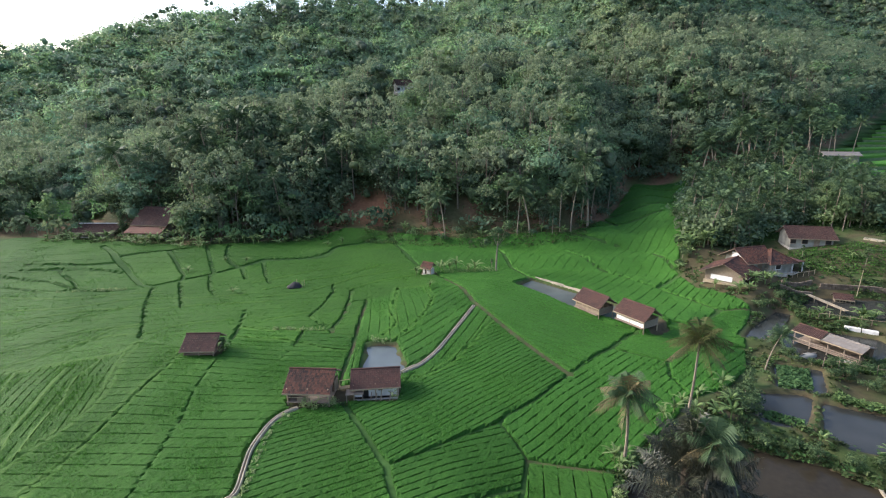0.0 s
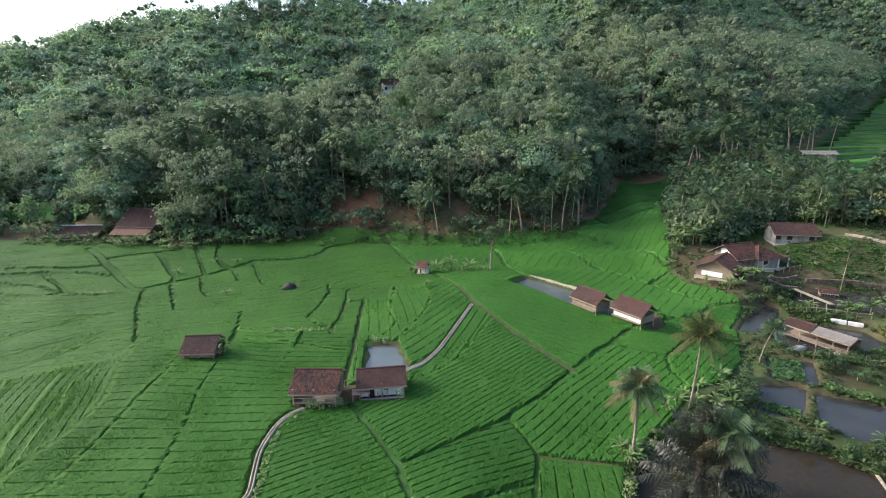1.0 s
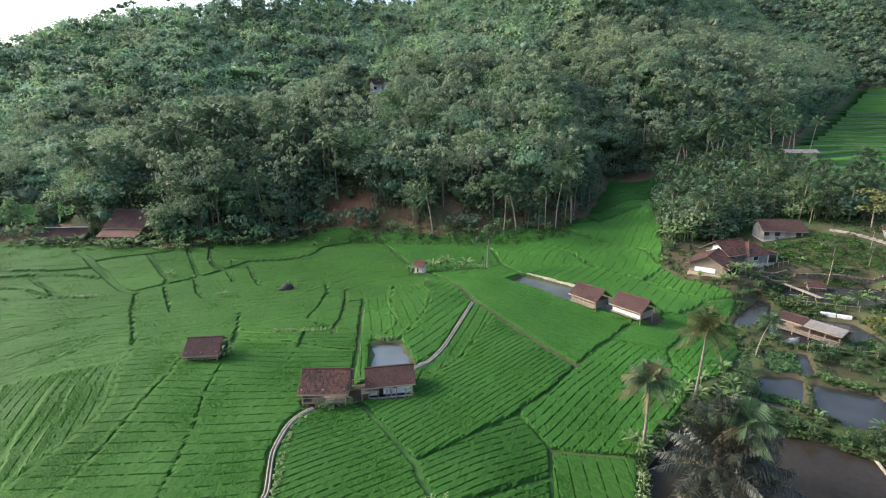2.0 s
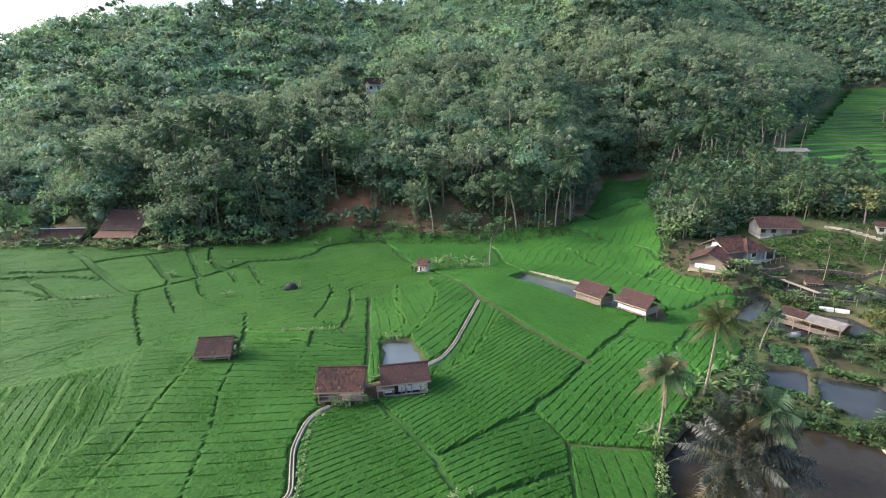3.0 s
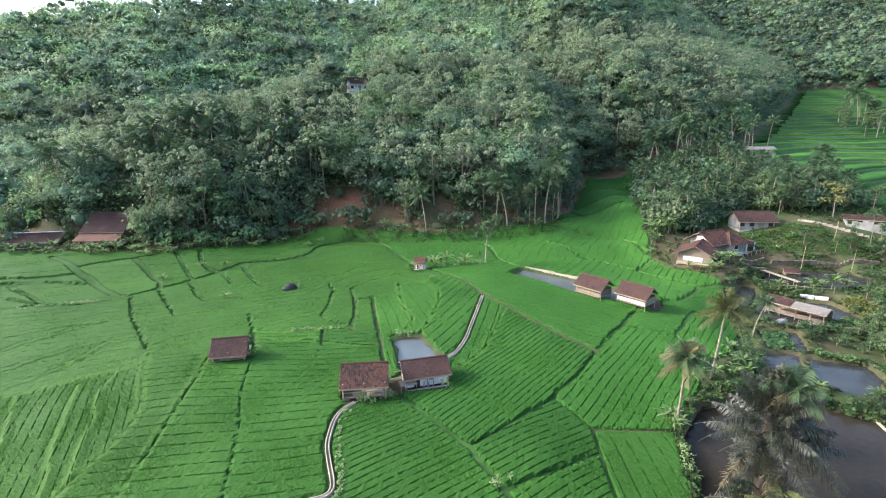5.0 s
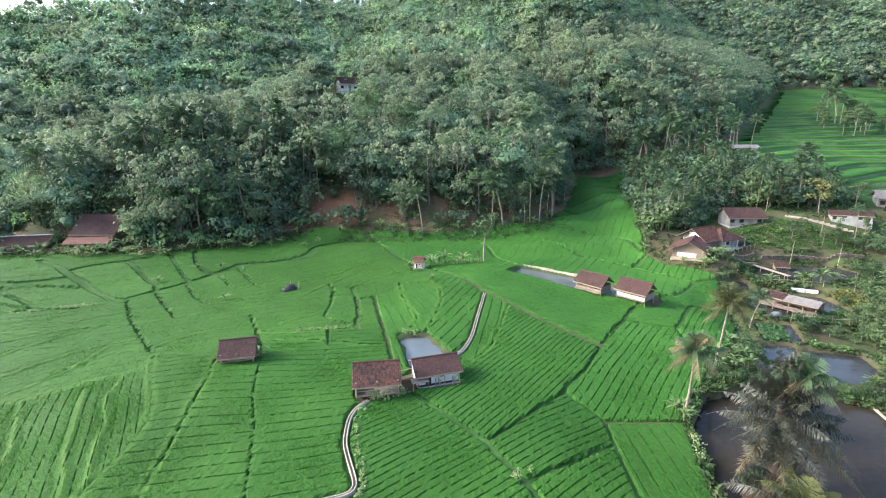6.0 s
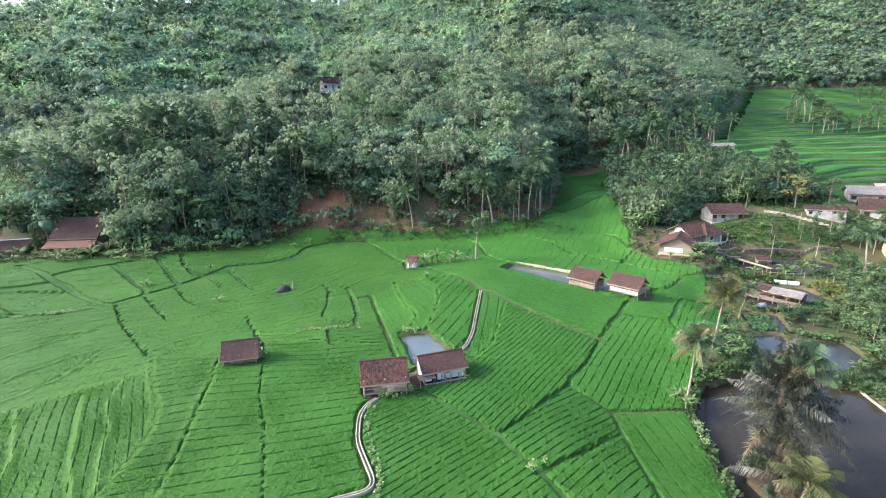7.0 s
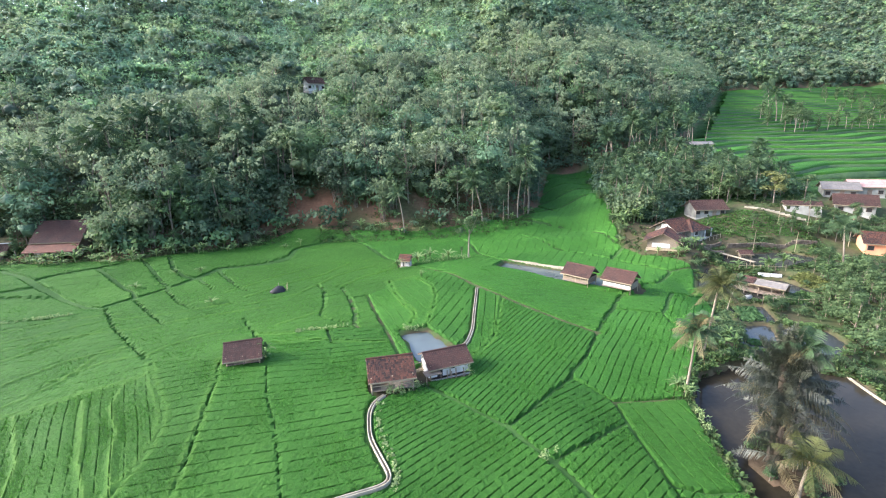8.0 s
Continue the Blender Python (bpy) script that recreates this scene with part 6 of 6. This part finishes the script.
for i, (x, y) in enumerate(scatter(40, [(46.0, 42.0), (52.0, 42.0), (64.0, 52.0), (71.0, 59.0), (67.0, 66.0), (61.5, 66.0), (60.0, 59.5), (52.5, 54.5)], 2.1)):
    put(TREES[(0, 4, 3, 1, 4, 0, 3)[i % 7]], x, y, rng.uniform(0.42, 0.78))
for i, (x, y) in enumerate(scatter(60, bank, 1.5, [(86.5, 74.4, 4.6)])):
    put(SHRUBS[i % 2], x, y, rng.uniform(0.8, 1.5) if x < 66 else rng.uniform(0.5, 0.8))
for i, (x, y) in enumerate([(62.5, 64.0), (66.0, 66.5), (59.5, 58.0), (71.0, 69.0), (63.5, 60.5), (55.0, 52.5), (57.5, 70.6), (58.8, 72.2), (61.0, 71.0)]):
    put(BANANAS[i % 3], x, y, rng.uniform(1.0, 1.4))
for i, (x, y) in enumerate(scatter(34, [(82.0, 80.0), (93.0, 78.0), (100.0, 84.0), (92.0, 84.5), (84.0, 86.5), (78.0, 83.0)], 1.5)):
    put((SHRUBS[0], TREES[0], SHRUBS[1], TREES[3], BANANAS[0])[i % 5], x, y, (1.3, 0.5, 1.1, 0.55, 1.2)[i % 5])
for x, y, s in ((66.0, 64.0, 0.8), (60.0, 52.0, 0.7), (79.5, 84.5, 0.7)):
    put(PALMS[int(x) % 4], x, y, s)
for i, (x, y) in enumerate(scatter(18, [(150, 166), (178, 176), (214, 226), (228, 246), (206, 240), (160, 190)], 3.4)):
    put(TREES[(0, 1, 0, 2)[i % 4]] if i % 4 else PALMS[i % 3], x, y, rng.uniform(1.0, 1.5))
for i, (x, y) in enumerate(scatter(18, [(156, 170), (178, 172), (206, 168), (240, 196), (236, 206), (200, 184), (170, 186)], 3.4)):
    put(TREES[(0, 0, 3, 1)[i % 4]] if i % 5 else PALMS[i % 3], x, y, rng.uniform(0.7, 1.2))
for i, (x, y) in enumerate(scatter(34, [(232, 214), (300, 246), (340, 300), (330, 340), (270, 262)], 7.0)):
    put(TREES[(0, 1, 0, 3)[i % 4]], x, y, rng.uniform(0.6, 1.1))
for i, (x, y) in enumerate(scatter(95, [(26, 43), (38, 40), (46, 44), (48, 50), (42, 60), (44, 68), (56, 72), (60, 62), (50, 50), (50, 40), (38, 36)], 1.3)):
    if not any(inside(np.array(x), np.array(y), p) for p, _ in PONDS):
        put(SHRUBS[i % 2], x, y, rng.uniform(0.35, 0.85))
for i, (x, y) in enumerate(((45.6, 57.4), (47.0, 58.4), (48.6, 58.2), (50.2, 59.4), (51.6, 60.2), (46.2, 56.2), (49.4, 56.8), (52.6, 58.6))):
    put(SHRUBS[i % 2], x, y, rng.uniform(0.7, 1.0))
for i, (x, y) in enumerate(((42.4, 94.2), (43.6, 95.6), (44.9, 97.0), (46.2, 98.2), (43.0, 97.4), (45.2, 95.0), (47.4, 97.0), (48.6, 98.6))):
    put(BANANAS[i % 3], x, y, rng.uniform(1.3, 1.7))
for i, (x, y) in enumerate(((46.4, 79.4), (47.6, 80.2), (45.2, 79.0), (48.6, 79.2), (44.2, 77.6), (50.2, 80.6))):
    put(BANANAS[i % 3], x, y, rng.uniform(0.8, 1.05))
for i, (x, y) in enumerate(((46.2, 74.4), (47.4, 75.2), (48.6, 76.0), (49.8, 76.4), (50.6, 75.0), (45.4, 73.8))):
    put(SHRUBS[i % 2], x, y, rng.uniform(0.5, 0.8))
for i, (x, y) in enumerate(scatter(12, [(50.0, 76.5), (52.0, 76.0), (58.0, 81.0), (60.0, 84.0), (54.0, 84.5), (49.0, 81.0)], 1.2)):
    put(SHRUBS[i % 2], x, y, rng.uniform(0.3, 0.6))
for i, (x, y) in enumerate([(16.5, 36.5), (17.3, 36.9), (16.3, 37.6), (17.1, 37.9), (15.6, 31.4)]):
    put(BANANAS[i % 3], x, y, 0.7 if i < 4 else 0.5)
for i, (x, y) in enumerate([(17.8, 38.9), (18.6, 40.0), (19.8, 41.2), (21.2, 42.6), (22.6, 43.4), (24.2, 43.9), (25.8, 43.4), (27.6, 43.6), (29.4, 43.0), (31.2, 42.6), (33.0, 42.2), (34.8, 41.2), (36.4, 40.0), (37.8, 38.8), (38.4, 36.6), (38.2, 34.4)][::2]):
    put(SHRUBS[i % 2], x + 0.3, y - 0.5, rng.uniform(0.4, 0.65))
for i, (x, y) in enumerate([(23.4, 44.6), (25.6, 45.2), (28.6, 44.4), (22.2, 43.8)]):
    put(BANANAS[i % 3], x, y, rng.uniform(0.65, 0.9))


# ---- terraced rice up the side valley ----
def build_terraces():
    def flight(xs, riser, name):
        """Level strips cut into the slope, each held by a grassy riser with a low bund along its lip."""
        ys = np.arange(108.0, 400.0, 0.4)
        X, Y = np.meshgrid(xs, ys, indexing="ij")
        f = land(X, Y) / riser + 0.6 * np.sin(X * 0.021 + 1.0) + 0.28 * np.sin(X * 0.067 + 0.02 * Y) + 0.12 * np.sin(X * 0.19)
        inland = (Y < foot(X) - 3) & (X < 1.08 * Y + 42) & (Y > 113 + 0.06 * np.abs(X - 130))
        lowest = f[inland].min()
        f = np.maximum.accumulate(np.where(inland, f, lowest - 2), axis=1)
        V, F, T, B, G = [], [], [], [], []
        for k in range(int(lowest), int(f.max()) + 1):
            lo, hi = (f < k).sum(1), (f < k + 1).sum(1)
            ok = (lo > 0) & (hi < len(ys)) & (hi > lo)
            lo, hi = np.clip(lo, 0, len(ys) - 1), np.clip(hi, 0, len(ys) - 1)
            ok &= inland[np.arange(len(xs)), lo]
            y0, y1 = ys[lo], np.maximum(ys[hi], ys[lo] + 0.5)
            z = np.maximum(land(xs, y0), land(xs, y1))
            ok &= np.where(ok, y1 - y0 < 30, False)
            seen = np.convolve(ok.astype(float), np.ones(9), "same")
            z = np.convolve(np.where(ok, z, 0.0), np.ones(9), "same") / np.maximum(seen, 1.0) + 0.35
            lip = 0.22 + 0.08 * np.sin(xs * 1.3 + k)
            crop = 0.5 * riser + rng.normal(0, 0.03, len(xs))
            cols = ((y0 - 0.35, z - riser - 0.2), (y0, z + 0.4 * lip), (y0 + 0.35, z + 0.4 * lip), (y0 + 0.35, z - 0.1), (y0 + 0.45, z + crop), ((y0 + y1) / 2, z + crop + rng.normal(0, 0.04, len(xs))), (y1, z + crop))
            pair = ok[:-1] & ok[1:] & (np.abs(np.diff(y0)) < 6)
            i = np.flatnonzero(pair)
            tone = (0.95 + 0.3 * rng.random() + 0.1 * np.sin(xs * 0.05 + k * 2.1))[:, None] * np.array([[1.0, 0.95, 0.9]])
            for store, faces, picks in ((V, F, cols[3:]), (B, G, cols[:4])):
                base, m = sum(len(v) for v in store), len(picks)
                store.append(np.stack([np.column_stack([xs, a, b]) for a, b in picks], 1).reshape(-1, 3))
                if store is V:
                    T.append(np.repeat(tone, m, 0))
                for c in range(m - 1):
                    faces.append(np.column_stack([i * m + c, (i + 1) * m + c, (i + 1) * m + c + 1, i * m + c + 1]) + base)
        tagged(place(name, mesh_from(name, np.concatenate(V), np.concatenate(F), np.concatenate(T)), RICE), "narrow stepped rice terraces climbing the side valley", "rice terrace", kind="stuff")
        tagged(place("terrace_bank", mesh_from("terrace_bank", np.concatenate(B), np.concatenate(G)), TERRACE_BANK), "grassy risers and low bunds between the rice terraces", "terrace bank", kind="stuff")

    flight(np.arange(96.0, 400.0, 1.4), 1.35, "rice_terraces")
    X, Y = np.meshgrid(np.arange(-124, -98, 0.6), np.arange(112, 126, 0.6))
    lvl = np.floor(land(X, Y) / 1.5) * 1.5 + 1.6
    n, m = X.shape
    idx = np.arange(n * m).reshape(n, m)
    q = np.stack([idx[:-1, :-1], idx[:-1, 1:], idx[1:, 1:], idx[1:, :-1]], -1).reshape(-1, 4)
    tone = rng.uniform(0.8, 1.1, X.shape)[..., None] * np.ones(3)
    tagged(place("rice_terraces", mesh_from("rice_terraces", np.stack([X, Y, lvl + rng.normal(0, 0.03, X.shape)], -1).reshape(-1, 3), q, tone.reshape(-1, 3)), RICE), "small stepped rice plots inside the wood", "rice terrace", kind="stuff")


build_terraces()


# ---- weeds, grasses and low growth on the banks and round the village ----
def build_weeds():
    zones = [([(16, 37), (22, 42), (30, 49), (38, 62), (44, 73), (52, 71), (62, 70), (75, 72), (80, 66), (66, 52), (52, 40), (40, 34), (36, 36), (30, 42)], 3000, 0.4),
             ([(-12.0, 41.9), (-9.0, 42.7), (-9.0, 41.9), (-12.0, 41.0)], 14, 0.35),
             ([(12, 22), (16, 22), (17, 31), (19, 38), (24, 43), (20, 44), (15, 38), (13, 30)], 420, 0.4),
             ([(26, 42), (30, 40.6), (37, 38.4), (36.4, 33), (38.5, 33), (41, 38), (34, 43), (27, 45)], 700, 0.45),
             ([(50, 69), (75, 69), (79, 82), (60, 84), (50, 80)], 1700, 0.45),
             ([(40, 75), (52, 75), (60, 83), (76, 82), (100, 84), (100, 106), (60, 108), (44, 100), (39, 90)], 1500, 0.42),
             ([(50, 98), (120, 98), (130, 140), (100, 170), (60, 150)], 1800, 1.1),
             ([(-100, 98), (-60, 96), (-40, 102), (-28, 106), (-28, 112), (-100, 112)], 1500, 0.7),
             ([(-26, 103), (0, 100), (24, 103), (30, 118), (16, 112), (-20, 112)], 1200, 0.8)]
    pts, sizes = [], []
    for outline, n, size in zones:
        lo, hi = np.min(outline, 0), np.max(outline, 0)
        q = rng.uniform(lo, hi, (n * 2, 2))
        ok = inside(q[:, 0], q[:, 1], outline) & (np.sin(q[:, 0] * 0.5) + np.sin(q[:, 1] * 0.43 + 1) + rng.normal(0, 0.6, len(q)) > -0.5)
        for poly, _ in PONDS:
            ok &= ~inside(q[:, 0], q[:, 1], poly)
        for hx, hy, hr in VILLAGE:
            ok &= np.hypot(q[:, 0] - hx, q[:, 1] - hy) > hr * 0.8
        q = q[ok][:n]
        pts.append(np.column_stack([q, ground_z(q[:, 0], q[:, 1])]))
        sizes.append(np.full(len(q), size))
    rim = PONDS[2][0]
    for (ax, ay), (bx, by) in zip(rim, rim[1:] + rim[:1]):
        n = int(math.hypot(bx - ax, by - ay) * (11 if min(ay, by) > 34 else 4)) if max(ay, by) > 24 else 0
        f, off = rng.uniform(0, 1, n), rng.uniform(-0.1, 1.3, n) ** 1.2
        nx, ny = (by - ay), -(bx - ax)
        ln = math.hypot(nx, ny)
        side = -1.0 if (nx * ((ax + bx) / 2 - 25) + ny * ((ay + by) / 2 - 30)) < 0 else 1.0
        off = np.nan_to_num(off, nan=0.0)
        q = np.column_stack([ax + (bx - ax) * f + side * nx / ln * off, ay + (by - ay) * f + side * ny / ln * off])
        pts.append(np.column_stack([q, np.maximum(ground_z(q[:, 0], q[:, 1]), -1.95)]))
        sizes.append(np.full(n, 0.36))
    p, s = np.repeat(np.concatenate(pts), 9, 0), np.repeat(np.concatenate(sizes), 9)
    k = len(p)
    p = p + np.column_stack([rng.normal(0, 0.5, k) * s, rng.normal(0, 0.5, k) * s, rng.uniform(0.05, 0.7, k) * s])
    v, f = leaf_quads(p, np.tile([0, 0, 0.8], (k, 1)), 0.2, rng, 0.1)
    tone = np.repeat(np.repeat(rng.uniform(0.3, 0.85, (k // 9, 1)) * rng.uniform(0.85, 1.15, (k // 9, 3)) * np.array([[0.95, 1.05, 0.6]]), 9, 0), 4, 0)
    tagged(place("weeds", mesh_from("weeds", v, f, tone), LEAF), "rank weeds and low shrubs on banks and yards", "weeds", kind="stuff")


build_weeds()


def pale_weeds():
    """Tufts of pale flowering weeds along the channel, the huts and the ridges between crops."""
    lines = [([(-13.2, 41.6), (-11.6, 41.5), (-10.2, 42.2), (-9.4, 42.9)], 26, 0.55), ([(-13.9, 40.2), (-14.3, 37.0), (-13.5, 33.0), (-12.9, 30.4), (-13.2, 28.6)], 60, 0.22), ([(-24.0, 58.3), (-21.5, 58.9), (-16.8, 59.5)], 34, 0.4), ([(-26.2, 49.4), (-26.4, 50.8)], 5, 0.8), ([(-4.6, 44.0), (-3.8, 44.4)], 4, 0.8),
             ([(-1.3, 29.4), (0.6, 30.2)], 6, 0.6), ([(-10.3, 57.1), (-7.2, 57.3)], 12, 0.4), ([(-5.4, 86.6), (0.5, 87.6), (6.0, 88.4)], 40, 0.8), ([(14.6, 30.6), (16.2, 34.6)], 12, 0.5), ([(-58.0, 73.6), (-70.0, 70.6)], 40, 0.4)]
    spots = []
    for line, n, size in lines:
        for f in rng.uniform(0, len(line) - 1.001, n):
            i = int(f)
            p = [line[i][q] + (line[i + 1][q] - line[i][q]) * (f - i) + rng.normal(0, 0.18) for q in (0, 1)]
            spots.append((p[0], p[1], gz(*p), size * rng.uniform(0.6, 1.3)))
    p = np.repeat(np.array(spots), 16, 0)
    k = len(p)
    q = p[:, :3] + np.column_stack([rng.normal(0, 0.3, k) * p[:, 3], rng.normal(0, 0.3, k) * p[:, 3], 0.2 + rng.uniform(0.1, 1.3, k) * p[:, 3]])
    v, f = leaf_quads(q, np.tile([0, -0.3, 0.6], (k, 1)), 0.09, rng, 0.2)
    tagged(place("pale_weeds", mesh_from("pale_weeds", v, f), DRY_GRASS), "pale flowering weeds along the channel and field ridges", "weeds", kind="stuff")


pale_weeds()


# ---- rows of vegetables on the terraces between the houses, and floating weed ----
def build_garden():
    outline = [(58.5, 92.6), (60.0, 85.4), (68.0, 84.0), (77.5, 81.4), (79.5, 86.0), (71.0, 93.0), (64.0, 93.2)]
    q = []
    for row in np.arange(80.5, 95.0, 0.62):
        n = 60
        x = np.linspace(57, 81, n) + rng.uniform(-0.15, 0.15, n)
        y = row - 0.28 * (x - 57) + 2.6 + rng.uniform(-0.12, 0.12, n)
        q.append(np.column_stack([x, y]))
    q = np.concatenate(q)
    q = q[inside(q[:, 0], q[:, 1], outline) & (rng.random(len(q)) < 0.85)]
    p = np.repeat(np.column_stack([q, ground_z(q[:, 0], q[:, 1])]), 10, 0)
    k = len(p)
    p = p + np.column_stack([rng.normal(0, 0.16, k), rng.normal(0, 0.16, k), rng.uniform(0.03, 0.28, k)])
    v, f = leaf_quads(p, np.tile([0, 0, 0.9], (k, 1)), 0.12, rng, 0.1)
    tone = np.repeat(np.repeat(rng.uniform(0.7, 1.2, (k // 10, 1)), 10, 0) * np.array([[1.05, 0.95, 1.0]]), 4, 0)
    tagged(place("vegetable_rows", mesh_from("vegetable_rows", v, f, tone), RICE), "green vegetable rows on small garden terraces", "vegetables", kind="stuff")
    p, tones = [], []
    for outline, n, tone, high in (([(37.8, 53.4), (40.2, 58.6), (43.4, 57.8), (41.2, 53.0)], 1500, (0.6, 0.82, 0.5), 0.35), ([(44.6, 58.2), (50.0, 56.4), (57.0, 60.0), (56.0, 62.0), (50.0, 59.6), (45.0, 60.2)], 1800, (0.8, 0.95, 0.5), 0.4),
                                   ([(33.0, 47.0), (36.0, 45.4), (36.8, 47.0), (33.6, 48.6)], 300, (0.7, 0.95, 0.5), 0.2), ([(57.6, 60.4), (60.6, 60.0), (61.6, 66.0), (58.6, 67.0)], 1500, (1.35, 1.05, 0.55), 0.5), ([(41.5, 50.6), (45.4, 48.4), (46.6, 50.0), (43.0, 52.0)], 700, (0.9, 1.0, 0.55), 0.4)):
        lo, hi = np.min(outline, 0), np.max(outline, 0)
        q = rng.uniform(lo, hi, (n * 3, 2))
        q = q[inside(q[:, 0], q[:, 1], outline)][:n]
        z = np.maximum(ground_z(q[:, 0], q[:, 1]), -2.0)
        p.append(np.column_stack([q, z + rng.uniform(0.02, high, len(q))]))
        tones.append(np.tile(tone, (len(q), 1)) * rng.uniform(0.6, 1.2, (len(q), 1)))
    p = np.concatenate(p)
    v, f = leaf_quads(p, np.tile([0, 0, 1.0], (len(p), 1)), 0.22, rng, 0.1)
    tagged(place("pond_weed", mesh_from("pond_weed", v, f, np.repeat(np.concatenate(tones), 4, 0)), LEAF), "floating water weed and bank growth in the fish ponds", "water weed", kind="stuff")


build_garden()
